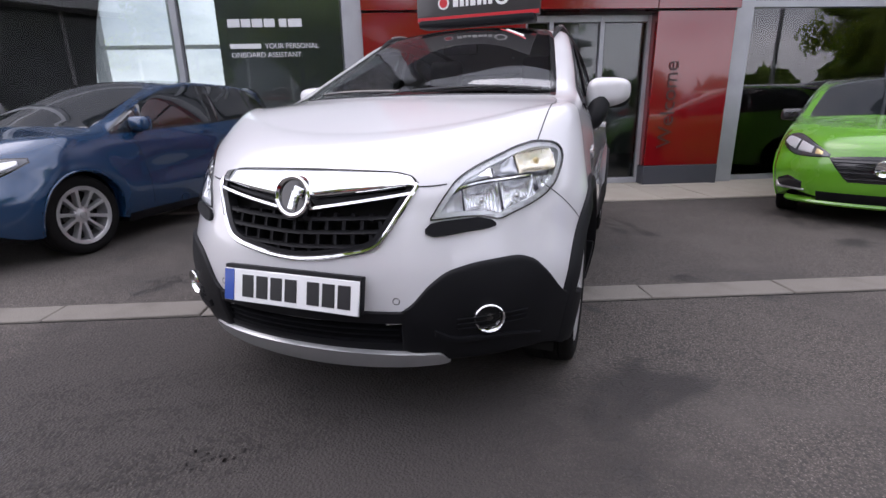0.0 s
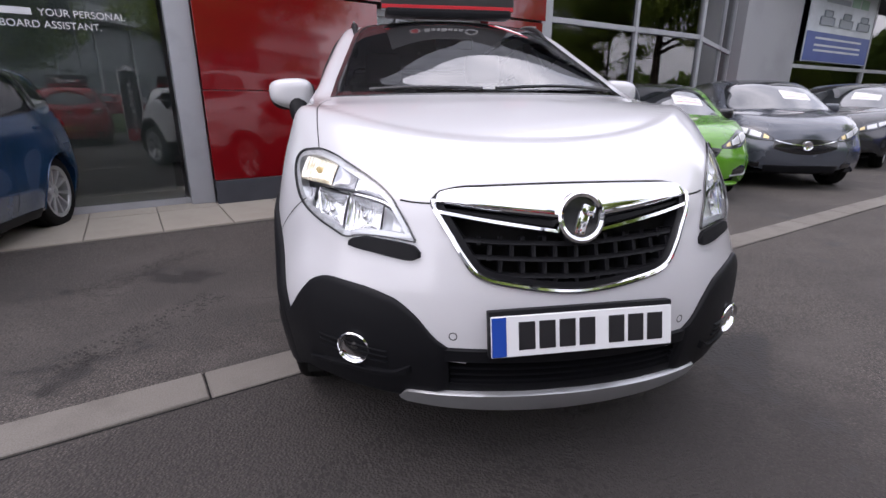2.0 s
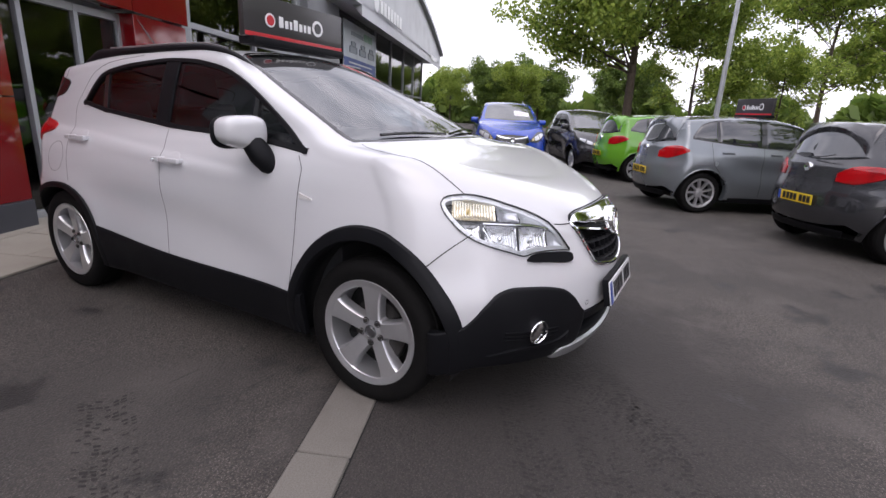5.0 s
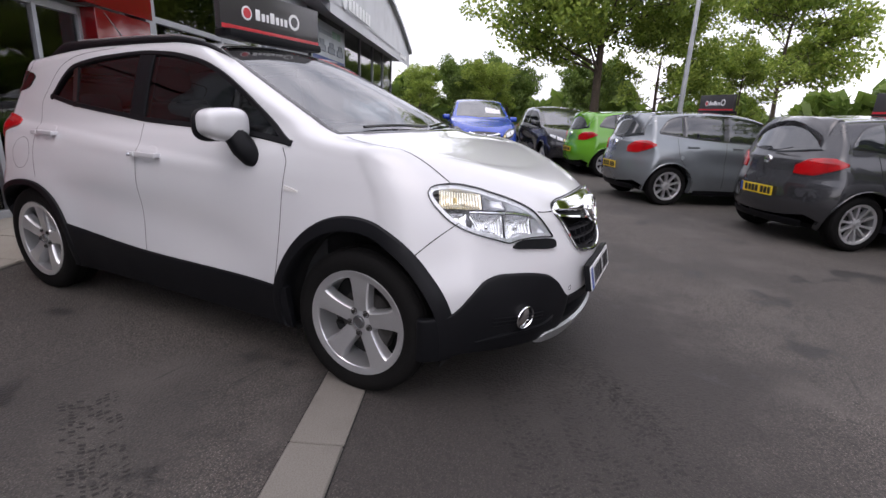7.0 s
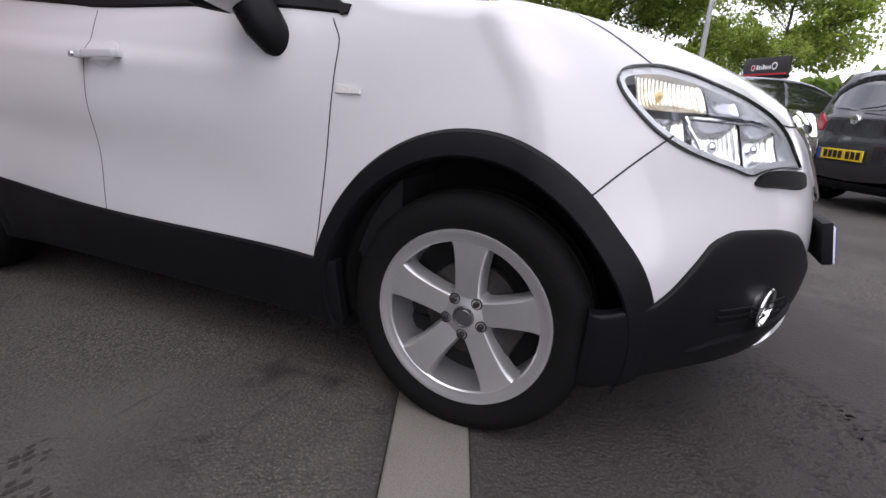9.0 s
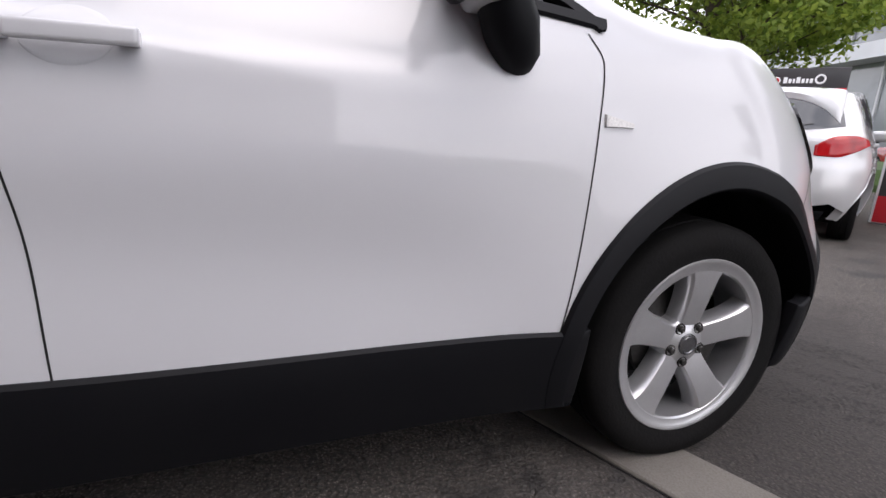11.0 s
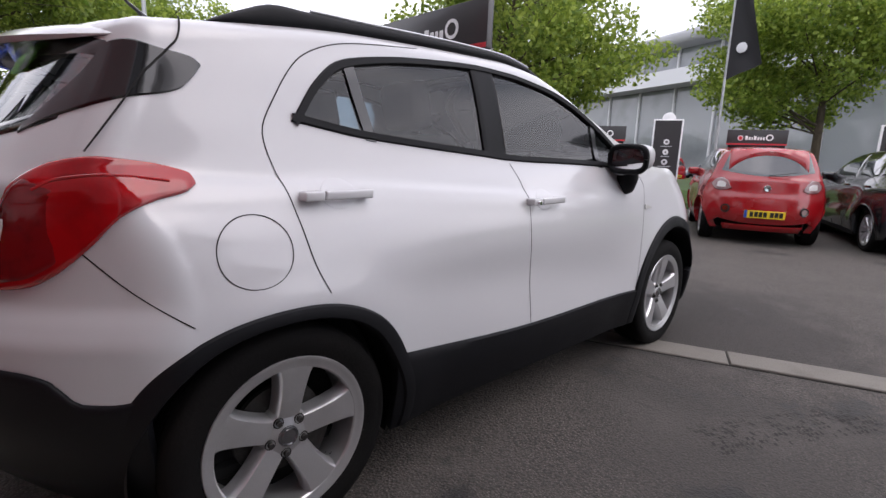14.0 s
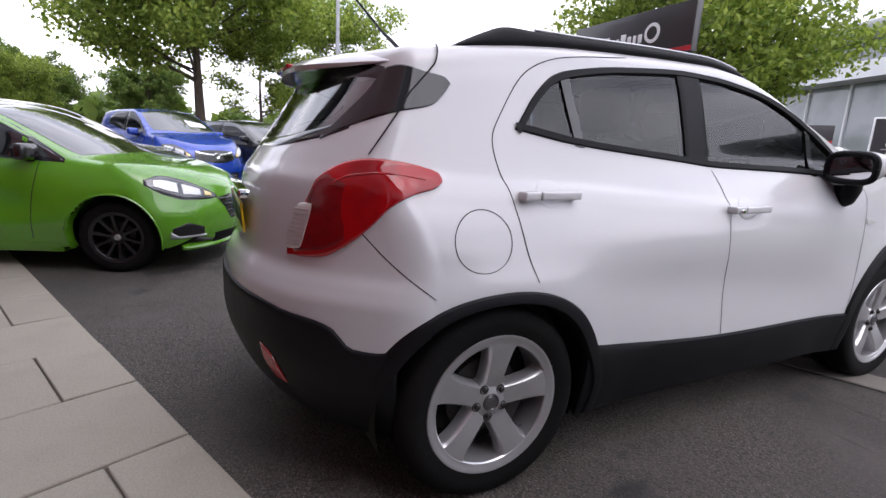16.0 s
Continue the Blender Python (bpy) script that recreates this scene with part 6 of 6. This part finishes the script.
# printed tyre marks: rows of dark tread blocks on the asphalt
def tyre_mark(x0, y0, x1, y1, width, seed):
    rnd = np.random.RandomState(seed)
    a, b = np.array([x0, y0]), np.array([x1, y1])
    d = (b - a) / np.linalg.norm(b - a)
    w = np.array([-d[1], d[0]])
    v, f = [], []
    for s in np.arange(0, np.linalg.norm(b - a), 0.026):
        for k in np.linspace(-0.5, 0.5, 7):
            if rnd.rand() < 0.5:
                continue
            c = a + d * (s + 0.012 * abs(k) * 4 + rnd.uniform(-0.004, 0.004)) + w * (k * width + rnd.uniform(-0.004, 0.004))
            h, g = rnd.uniform(0.003, 0.008), width / 7 * rnd.uniform(0.25, 0.48)
            lean = d * 0.35 * np.sign(k)
            q = [c - d * h - (w + lean) * g, c + d * h - (w + lean) * g, c + d * h + (w + lean) * g, c - d * h + (w + lean) * g]
            f.append(tuple(range(len(v), len(v) + 4)))
            v += [(p[0], p[1], 0.0022) for p in q]
    part("tyre_mark", facing((np.array(v), f), np.array([0, 0, 1.0])), MARK, ground)


for k, m in enumerate(((-1.95, 0.13, -1.50, 0.96, 0.19), (0.10, -0.80, -0.45, -1.32, 0.19), (-0.12, -0.95, -0.75, -1.45, 0.17), (-1.25, -1.08, -0.40, -0.57, 0.18), (-1.05, -1.28, -0.1, -0.72, 0.17), (-2.3, 1.1, -1.9, 2.0, 0.18))):
    tyre_mark(*m, 11 + k)

# ---- showroom: red portal, glass front, frames ----
G = 5.06


def bit(name, b, mat, parent, label="", bevel=0.0):
    return part(name, built(block(*b, bevel)), mat, parent, label)


front = thing("showroom", "glass-fronted car showroom with red portal cladding", "building", kind="structure")
bit("red_panel", (-0.59, 1.61, 4.86, 5.04, 0.30, 1.305), RED_GLOSS, front, "glossy red cladding panel", 0.004)
bit("red_panel", (-0.59, 1.61, 4.86, 5.04, 1.313, 2.375), RED_GLOSS, front, "", 0.004)
bit("plinth", (-0.585, 1.605, 4.83, 5.04, 0.02, 0.296), DARK_PLINTH, front, "dark grey plinth", 0.004)
bit("red_panel", (3.44, 4.56, 4.86, 5.3, 0.30, 2.375), RED_GLOSS, front, "", 0.004)
bit("plinth", (3.42, 4.55, 4.83, 5.3, 0.02, 0.296), DARK_PLINTH, front, "", 0.004)
for x0, x1 in ((-0.59, 1.35), (1.358, 3.42), (3.428, 4.60)):
    bit("fascia_panel", (x0, x1, 4.84, 5.06, 2.40, 4.3), RED_GLOSS, front, "glossy red fascia panel", 0.004)
bit("column", (-0.86, -0.60, 4.95, 5.25, 0.0, 5.5), GREY_FRAME, front, "grey column", 0.004)
bit("column", (4.61, 4.86, 4.95, 5.25, 0.0, 5.5), GREY_FRAME, front, "", 0.004)
bit("roof_edge", (-3.0, 9.6, 4.7, 12, 5.5, 6.0), GREY_FRAME, front)
bit("roof_edge", (-13, -3.004, 4.7, 6.2, 5.5, 6.0), GREY_FRAME, front)
bit("ceiling_slab", (-3.0, 9.6, 5.2, 12, 3.6, 3.75), INNER_WALL, front)
bit("inner_floor", (-13, 12, 5.2, 12, 0.0, 0.03), INNER_FLOOR, front, "polished showroom floor")
bit("inner_wall", (-2.9, 12, 9.5, 9.7, 0.03, 3.6), INNER_WALL, front)
bit("inner_wall", (-3.0, -2.9, 6.5, 9.7, 0.03, 3.6), INNER_WALL, front)
bit("inner_wall", (3.0, 3.15, 7.0, 9.5, 0.03, 3.6), INNER_WALL, front)
for x0, x1 in ((-13, -8.25), (-8.15, -5.7), (-5.6, -3.12), (-3.02, -0.9), (4.90, 7.17), (7.25, 9.42)):
    for z0, z1 in ((0.10, 2.44 if x0 > 0 else 2.70), (2.53 if x0 > 0 else 2.80, 5.5)):
        bit("glass_pane", (x0 + 0.01, x1 - 0.01, G + 0.03, G + 0.045, z0, z1), SHOP_GLASS, front, "large shop window pane")
for x in (-8.2, -5.65, -3.07, 7.21, 9.44):
    bit("mullion", (x - 0.04, x + 0.04, G - 0.02, G + 0.10, 0.04, 5.5), GREY_FRAME, front, "grey aluminium mullion", 0.004)
bit("transom", (-13, -0.86, G - 0.012, G + 0.09, 2.70, 2.80), GREY_FRAME, front, "", 0.004)
bit("transom", (4.86, 9.40, G - 0.012, G + 0.09, 2.44, 2.53), GREY_FRAME, front, "", 0.004)
bit("bottom_rail", (-13, -0.86, G - 0.012, G + 0.09, 0.03, 0.10), GREY_FRAME, front)
bit("bottom_rail", (4.86, 9.40, G - 0.012, G + 0.09, 0.03, 0.10), GREY_FRAME, front)
# left end: glazed, with pale posts, open to the sky behind
for y in (6.6, 8.2, 9.8, 11.4):
    bit("end_post", (-9.6, -9.45, y - 0.08, y + 0.08, 0.0, 5.5), FAR_WHITE, front)
for x in (-8.6, -6.9, -5.2, -3.7):
    bit("back_post", (x - 0.09, x + 0.09, 9.5, 9.7, 0.0, 3.6), FAR_WHITE, front, "white column")
for z in (1.25, 2.55):
    bit("back_rail", (-9.6, -2.95, 9.52, 9.6, z - 0.04, z + 0.04), FAR_WHITE, front)
# entrance doors
for x0, x1 in ((1.66, 1.99), (2.03, 2.72), (2.76, 3.42)):
    bit("door_pane", (x0 + 0.03, x1 - 0.03, G + 0.03, G + 0.045, 0.12, 2.26), DOOR_GLASS, front, "glass entrance door leaf")
for x in (1.64, 2.01, 2.74, 3.42):
    bit("door_frame", (x - 0.03, x + 0.03, G - 0.01, G + 0.09, 0.04, 2.36), GREY_FRAME, front, "", 0.004)
bit("door_frame", (1.62, 3.44, G - 0.005, G + 0.085, 2.27, 2.36), GREY_FRAME, front, "", 0.004)
bit("door_frame", (1.62, 3.44, G - 0.005, G + 0.085, 0.03, 0.11), GREY_FRAME, front, "", 0.004)
# angled glass return and grey end wall
ret = FRONT_LINE @ pose(9.46, 5.06, 0, 0, 0, 20)


def turned(name, b, mat, label="", bevel=0.0):
    return part(name, moved(block(*b, bevel), ret), mat, front, label)


for x0, x1 in ((0.06, 2.6), (2.68, 4.2)):
    for z0, z1 in ((0.10, 2.42), (2.51, 5.5)):
        turned("glass_pane", (x0, x1, 0.03, 0.045, z0, z1), SHOP_GLASS)
for x in (0.03, 2.64, 4.24):
    turned("mullion", (x - 0.04, x + 0.04, -0.02, 0.1, 0.03, 5.5), GREY_FRAME)
turned("transom", (0.07, 4.2, -0.01, 0.09, 2.42, 2.51), GREY_FRAME)
turned("bottom_rail", (0.07, 4.2, -0.01, 0.09, 0.03, 0.10), GREY_FRAME)
turned("roof_edge", (0.14, 4.4, -0.25, 6.0, 5.5, 6.0), GREY_FRAME)


def writing(text, size, m, mat, parent, depth=0.004, name="lettering", bold=0.0):
    c = bpy.data.curves.new(name, "FONT")
    c.body, c.size, c.extrude, c.offset = text, size, depth, bold
    c.materials.append(mat)
    ob = new(name, c)
    me = bpy.data.meshes.new_from_object(ob.evaluated_get(bpy.context.evaluated_depsgraph_get()))
    bpy.data.objects.remove(ob)
    ob = new(name, me)
    ob.parent = parent
    ob.matrix_world = m
    return ob


# window lettering: the brand words stay bars
def window_bar(x0, x1, z0, z1, mat=LETTER_PALE):
    bit("lettering_bar", (x0, x1, G + 0.012, G + 0.024, z0, z1), mat, front)


for x0, x1 in ((-2.40, -2.24), (-2.22, -2.10), (-2.08, -1.94), (-1.92, -1.78), (-1.72, -1.62), (-1.60, -1.42)):
    window_bar(x0, x1, 2.25, 2.35)
window_bar(-2.40, -1.99, 1.985, 2.045)
writing("YOUR PERSONAL", 0.092, FRONT_LINE @ pose(-1.94, G + 0.02, 1.985, 90, 0, 0), LETTER_PALE, front)
writing("ONBOARD ASSISTANT.", 0.092, FRONT_LINE @ pose(-2.40, G + 0.02, 1.875, 90, 0, 0), LETTER_PALE, front)
writing("Welcome", 0.30, FRONT_LINE @ pose(3.80, 4.852, 0.55, 90, -90, 0), LETTER_DARK, front)
# added board behind the lettering; its grey stands in for sky on the glass
bit("display_board", (-2.9, -0.95, 6.0, 6.06, 0.05, 3.3), INNER_WALL, front, "pale grey board added behind the window to lighten it")

# the whole front stands close behind the pavement
front.matrix_world = FRONT_LINE @ Matrix.Translation((-0.10, -0.45, 0)) @ Matrix.Diagonal((0.93, 1, 0.96, 1)) @ FRONT_LINE.inverted()

# ---- second showroom, grey, further along ----
far = thing("grey_showroom", "grey showroom with a canopy and a poster in its window", "building", kind="structure")
bit("wall", (13.0, 16.0, 6.0, 18, 0.0, 7.2), GREY_WALL, far, "grey clad wall")
bit("wall", (16.0, 37, 12, 18, 0.0, 7.0), INNER_WALL, far)
bit("floor_slab", (16, 37, 6.0, 18, 0.0, 0.05), INNER_FLOOR, far)
for k, (x0, x1) in enumerate(((16.06, 21.2), (21.3, 24.6), (24.7, 28.0), (28.1, 31.4), (31.5, 35.0))):
    bit("glass_pane", (x0, x1, 6.05, 6.07, 0.05, 2.10), SHOP_GLASS, far)
    bit("glass_pane", (x0, x1, 6.05, 6.07, 2.20, 4.9), SHOP_GLASS, far)
    bit("mullion", (x1, x1 + 0.10, 5.98, 6.15, 0.0, 4.9), GREY_FRAME, far)
bit("transom", (16.0, 35.1, 5.99, 6.12, 2.10, 2.20), GREY_FRAME, far)
bit("canopy", (14.5, 37.0, 5.0, 6.4, 4.75, 4.9), PALE_FASCIA, far)
poster = tagged(part("poster", built(block(16.3, 21.0, 5.93, 5.97, 2.3, 4.45, 0.004)), POSTER_PALE), "pale and blue window poster with small car pictures", "poster")
part("poster_band", built(block(16.32, 20.98, 5.92, 5.929, 2.32, 3.15)), POSTER_BLUE, poster)
for k in range(3):
    x = 17.0 + 1.35 * k
    part("poster_picture", built(block(x, x + 0.95, 5.915, 5.925, 3.35, 3.60, 0.03)), POSTER_GREY, poster)
    part("poster_picture", built(block(x + 0.2, x + 0.75, 5.915, 5.925, 3.60, 3.78, 0.03)), POSTER_GREY, poster)
for x0, x1, mt in ((17.2, 18.9, POSTER_GREY), (19.0, 19.6, POSTER_GREEN), (19.7, 20.3, POSTER_GREEN)):
    part("poster_bar", built(block(x0, x1, 5.915, 5.925, 4.0, 4.28 if mt is POSTER_GREEN else 4.15)), mt, poster)
for z in (2.95, 2.75, 2.6):
    part("poster_bar", built(block(16.9, 20.3, 5.912, 5.918, z, z + 0.06)), POSTER_PALE, poster)
# fascia with an arched top edge
n = 40
xs = np.linspace(15.5, 37.4, n)
zt = 7.6 - 0.0075 * np.clip(xs - 20, 0, None) ** 2
v, f = [], []
for i in range(n):
    for y in (5.0, 5.35):
        v += [(xs[i], y, 4.4 if y == 5.0 else 4.75), (xs[i], y, zt[i])]
for i in range(n - 1):
    a, b = 4 * i, 4 * i + 4
    f += [(a, b, b + 1, a + 1), (a + 3, b + 3, b + 2, a + 2), (a + 1, b + 1, b + 3, a + 3), (a + 2, b + 2, b, a)]
f += [(0, 1, 3, 2), (4 * n - 4, 4 * n - 2, 4 * n - 1, 4 * n - 3)]
part("fascia", built((np.array(v, float), f)), PALE_FASCIA, far, "pale grey arched fascia")
v, f = [], []
for i in range(n):
    v += [(xs[i] - 0.2, 4.75, zt[i]), (xs[i] - 0.2, 4.75, zt[i] + 0.22), (xs[i] - 0.2, 18, zt[i] + 0.22), (xs[i] - 0.2, 18, zt[i])]
for i in range(n - 1):
    a, b = 4 * i, 4 * i + 4
    f += [(a + k, b + k, b + (k + 1) % 4, a + (k + 1) % 4) for k in range(4)]
part("roof", built((np.array(v, float), [tuple(reversed(q)) for q in f])), GREY_FRAME, far, "grey curved roof")
part("emblem", built(moved(lathe([(0.0, -0.02), (0.34, -0.02), (0.36, 0)], 28, "y"), pose(17.4, 4.98, 5.2))), SIGN_WHITE, far)
for k in range(7):
    part("lettering_bar", built(block(18.0 + 0.62 * k, 18.45 + 0.62 * k, 4.965, 4.99, 4.95, 5.45)), SIGN_WHITE, far)
for k in range(8):
    part("lettering_bar", built(block(32.2 + 0.4 * k, 32.5 + 0.4 * k, 4.965, 4.99, 4.65, 4.95)), SIGN_WHITE, far)

# ---- trees ----
def tree_solids(seed, height, spread, trunk, leaves, leaf):
    rnd = np.random.RandomState(seed)
    limbs, tips = [], []
    t = np.linspace(0, 1, 9)
    sway = rnd.uniform(-0.15, 0.15, 2)
    stem = np.stack([sway[0] * np.sin(t * 3), sway[1] * np.sin(t * 2.3), t * height * 0.78], -1)
    limbs.append(tube(stem, np.linspace(trunk, trunk * 0.22, 9), 9))
    for k in range(34):
        s = rnd.uniform(0.32, 0.97)
        p0 = np.array([np.interp(s, t, stem[:, j]) for j in range(3)])
        a = rnd.uniform(0, 2 * np.pi)
        reach = spread * (0.55 + 0.5 * np.sin(np.pi * min(1, (s - 0.18) / 0.8))) * rnd.uniform(0.7, 1.05)
        d = np.array([np.cos(a), np.sin(a), rnd.uniform(0.20, 0.75) * (0.6 + s)])
        u = np.linspace(0, 1, 6)[:, None]
        br = p0 + d * reach * u + np.array([0, 0, 0.25 * reach]) * u * u * rnd.uniform(-0.4, 0.6)
        limbs.append(tube(br, np.linspace(trunk * 0.32 * (1.1 - s), 0.012, 6), 6))
        for q in range(3, 6):
            tips.append((br[q], reach * (0.14 + 0.06 * q)))
        for w in range(3):
            b0 = br[rnd.randint(2, 5)]
            e = b0 + rnd.normal(0, 1, 3) * (0.30 * reach, 0.30 * reach, 0.2 * reach) + (0, 0, 0.1 * reach)
            limbs.append(tube(np.linspace(b0, e, 4), np.linspace(0.022, 0.006, 4), 5))
            tips.append((e, reach * 0.24))
    tips.append((stem[-1] + (0, 0, 0.1 * height), spread * 0.35))
    c = np.array([p for p, _ in tips])
    r = np.array([q for _, q in tips])
    w = r ** 2
    pick = rnd.choice(len(c), leaves, p=w / w.sum())
    g = rnd.normal(0, 1, (leaves, 3))
    g /= np.linalg.norm(g, axis=1, keepdims=True)
    pos = c[pick] + g * (0.80 * r[pick] * rnd.uniform(0.2, 1.0, leaves) ** 0.6)[:, None] * (1, 1, 0.75)
    a = rnd.normal(0, 1, (leaves, 3))
    a /= np.linalg.norm(a, axis=1, keepdims=True)
    b = np.cross(a, rnd.normal(0, 1, (leaves, 3)))
    b /= np.linalg.norm(b, axis=1, keepdims=True)
    sz = leaf * rnd.uniform(0.6, 1.25, leaves)[:, None]
    # a leaf: a pointed blade, bent along its middle
    nrm = np.cross(a, b) * 0.12
    pts = np.stack([pos - a * sz, pos - a * sz * 0.15 + b * sz * 0.62 + nrm * sz, pos + a * sz, pos - a * sz * 0.15 - b * sz * 0.62 + nrm * sz], 1).reshape(-1, 3)
    i = np.arange(leaves) * 4
    faces = np.stack([i, i + 1, i + 2, i + 3], -1).tolist()
    return join(*limbs), (pts, faces)


def make_tree(label, seed, height, spread, trunk, leaves, leaf, mat, m):
    wood, crown = tree_solids(seed, height, spread, trunk, leaves, leaf)
    t = thing("tree", label, "tree", m, "forecourt trees")
    part("trunk", wood, BARK, t)
    part("crown", crown, mat, t, "loose green leafy crown", smooth=False)
    return t


maple = make_tree("full-crowned green maple tree behind the parked cars", 3, 9.4, 3.7, 0.19, 40000, 0.088, LEAF, pose(25.2, 3.3, 0, 0, 0, 20) @ Matrix.Scale(1.42, 4))
slim = make_tree("slender young green tree behind the parking row", 8, 7.4, 2.6, 0.11, 22000, 0.082, LEAF, pose(36.6, -6.3, 0, 0, 0, 70) @ Matrix.Scale(1.6, 4))
dense = make_tree("dense dark green tree beyond the forecourt", 12, 7.0, 2.7, 0.16, 26000, 0.11, LEAF_DARK, pose(34.0, 14.5, 0, 0, 0, 10) @ Matrix.Scale(0.72, 4))


def again(source, x, y, turn, k):
    ob = copy_thing(source, pose(x, y, 0, 0, 0, turn))
    ob.scale = (k, k, k)
    return ob


for x, y, turn, k in ((8.5, -9.6, 140, 1.0), (1.35, -16.5, 260, 0.86)):
    again(maple, x, y, turn, k)
for x, y, turn, k in ((38.0, 12.5, 30, 0.8), (40, 18, 120, 0.75), (46, 7.0, 200, 0.95)):
    again(dense, x, y, turn, k)
for x, y, turn, k in ((44, 24, 0, 0.8), (46, 20, 90, 0.8), (31, 11.5, 150, 0.66), (-3.5, -17, 30, 1.2), (26, 0.3, 40, 1.0), (29, -3.4, 200, 0.72)):
    again(slim, x, y, turn, k)
# far wood: one ragged belt of foliage
rnd = np.random.RandomState(5)
count = 26000
ang = np.radians(rnd.uniform(20, 185, count))
dist = rnd.uniform(58, 72, count)
crest = 3.6 + 1.6 * np.sin(ang * 23) * np.sin(ang * 9 + 1) + 1.0 * np.sin(ang * 61)
pos = np.stack([np.sin(ang) * dist, np.cos(ang) * dist, rnd.uniform(0, 1, count) ** 0.8 * crest], -1)
a = rnd.normal(0, 1, (count, 3)) * 0.42
b = rnd.normal(0, 1, (count, 3)) * 0.42
pts = np.stack([pos - a, pos + b, pos + a, pos - b], 1).reshape(-1, 3)
i = np.arange(count) * 4
tagged(part("far_wood", (pts, np.stack([i, i + 1, i + 2, i + 3], -1).tolist()), LEAF_DARK, smooth=False), "far belt of green trees", "trees", kind="stuff")

# ---- street furniture ----
lamp = thing("street_lamp", "tall galvanised street lamp post beyond the cars", "lamp", pose(15.4, -0.95, 0))
part("post", tube([(0, 0, 0), (0, 0, 3), (0, 0, 8.0)], [0.09, 0.07, 0.05], 12), STEEL, lamp)
part("arm", tube([(0, 0, 8.0), (-0.3, 0.1, 8.25), (-0.9, 0.3, 8.3)], 0.04, 8), STEEL, lamp)
part("lamp_head", moved(block(-0.35, 0.35, -0.12, 0.12, -0.06, 0.06, 0.04, 2), pose(-1.2, 0.4, 8.28, 0, 0, 160)), STEEL, lamp)
def totem_sign(label, m, icons):
    t = thing("totem_sign", label, "sign", m, "forecourt totems")
    part("totem_frame", block(-0.25, 0.25, -0.035, 0.035, 0.0, 1.95, 0.008), SIGN_WHITE, t, "white edge frame")
    part("totem_face", block(-0.222, 0.222, -0.042, -0.034, 0.02, 1.925, 0.002), SIGN_DARK, t)
    if icons:
        part("totem_foot", block(-0.222, 0.222, -0.045, -0.041, 0.02, 0.34), SIGN_RED, t, "red foot panel")
        part("round_top", moved(lathe([(0.0, -0.02), (0.10, -0.02), (0.115, -0.012), (0.115, 0.012), (0.10, 0.02), (0.0, 0.02)], 28, "y"), pose(0, 0, 1.955)), SIGN_WHITE, t, "round white disc")
    for k in range(icons):
        z = 0.27 + 0.182 * k
        disc = part("icon", moved(lathe([(0.0, -0.046), (0.050, -0.046), (0.052, -0.041)], 20, "y"), pose(0, 0, z)), SIGN_WHITE, t)
        part("icon_mark", block(-0.012 - 0.006 * (k % 3), 0.012 + 0.008 * (k % 2), -0.050, -0.045, z - 0.020, z + 0.012 + 0.006 * (k % 3), 0.003), SIGN_DARK, disc)
        part("caption_bar", block(-0.075 - 0.02 * (k % 3), 0.075 + 0.02 * (k % 3), -0.046, -0.041, z - 0.084, z - 0.074), LETTER_PALE, t)
    return t


totem_sign("black totem sign with a column of small white icons", pose(1.80, -6.15, 0, 0, 0, 204), 8)
totem_sign("blank black totem sign in a white frame", pose(-1.15, -8.7, 0, 0, 0, 200), 0)
pole = thing("flag_pole", "steel pole with a dark banner flag", "flag", pose(2.05, -9.5, 0))
part("pole", tube([(0, 0, 0), (0, 0, 2.5), (0, 0, 5.6)], [0.035, 0.03, 0.02], 10), STEEL, pole)
u, w = np.meshgrid(np.linspace(0, 1, 12), np.linspace(0, 1, 24), indexing="ij")
reach = 0.66 * (1 - w) ** 0.85 + 0.04
cloth = np.stack([-u * reach, 0.07 * np.sin(u * 6 + w * 5) * u, 3.05 + 2.75 * w + 0.30 * u * (1 - w)], -1)
banner = part("banner", (cloth.reshape(-1, 3), grid_faces(12, 24)), FLAG, pole, "dark cloth banner that widens downward")
for s in (-1, 1):
    part("banner_emblem", moved(lathe([(0.0, -0.004), (0.10, -0.004), (0.11, 0.0)], 20, "y"), pose(-0.28, 0.06 * s, 3.72, 0, 0, 0 if s < 0 else 180)), LETTER_PALE, banner, "pale round emblem")
bank = tagged(part("grass_bank", moved(block(-40, 40, -5, 5, -0.5, 0.45, 0.3), pose(12, -20, 0, 0, 0, -25)), GRASS), "rough grass bank beyond the parking row", "grass", kind="structure")
# far white showroom across the road
white = thing("far_showroom", "long white two-storey showroom across the road", "building", pose(19, -40, 0, 0, 0, 158) @ Matrix.Scale(1.5, 4), kind="structure")
part("upper_wall", block(-26.4, 26.4, -0.9, 14, 6.75, 7.35, 0.25, 3), FAR_ROOF, white)
part("band", block(-26.5, 26.5, -1.0, 14, 4.75, 5.5), FAR_WHITE, white)
part("base_wall", block(-26, 26, 0.4, 14, 0, 0.5), FAR_WHITE, white)
for k in range(20):
    for z0, z1 in ((0.5, 4.75), (5.5, 6.75)):
        part("window", block(-26 + 2.6 * k + 0.06, -26 + 2.6 * k + 2.54, 0.3, 0.4, z0, z1), FAR_GLASS, white)
        part("mullion", block(-26 + 2.6 * k - 0.06, -26 + 2.6 * k + 0.06, 0.2, 0.45, z0, z1), FAR_WHITE, white)
part("shell", block(-26, 26, 0.42, 14, 0.5, 6.75), FAR_ROOF, white)
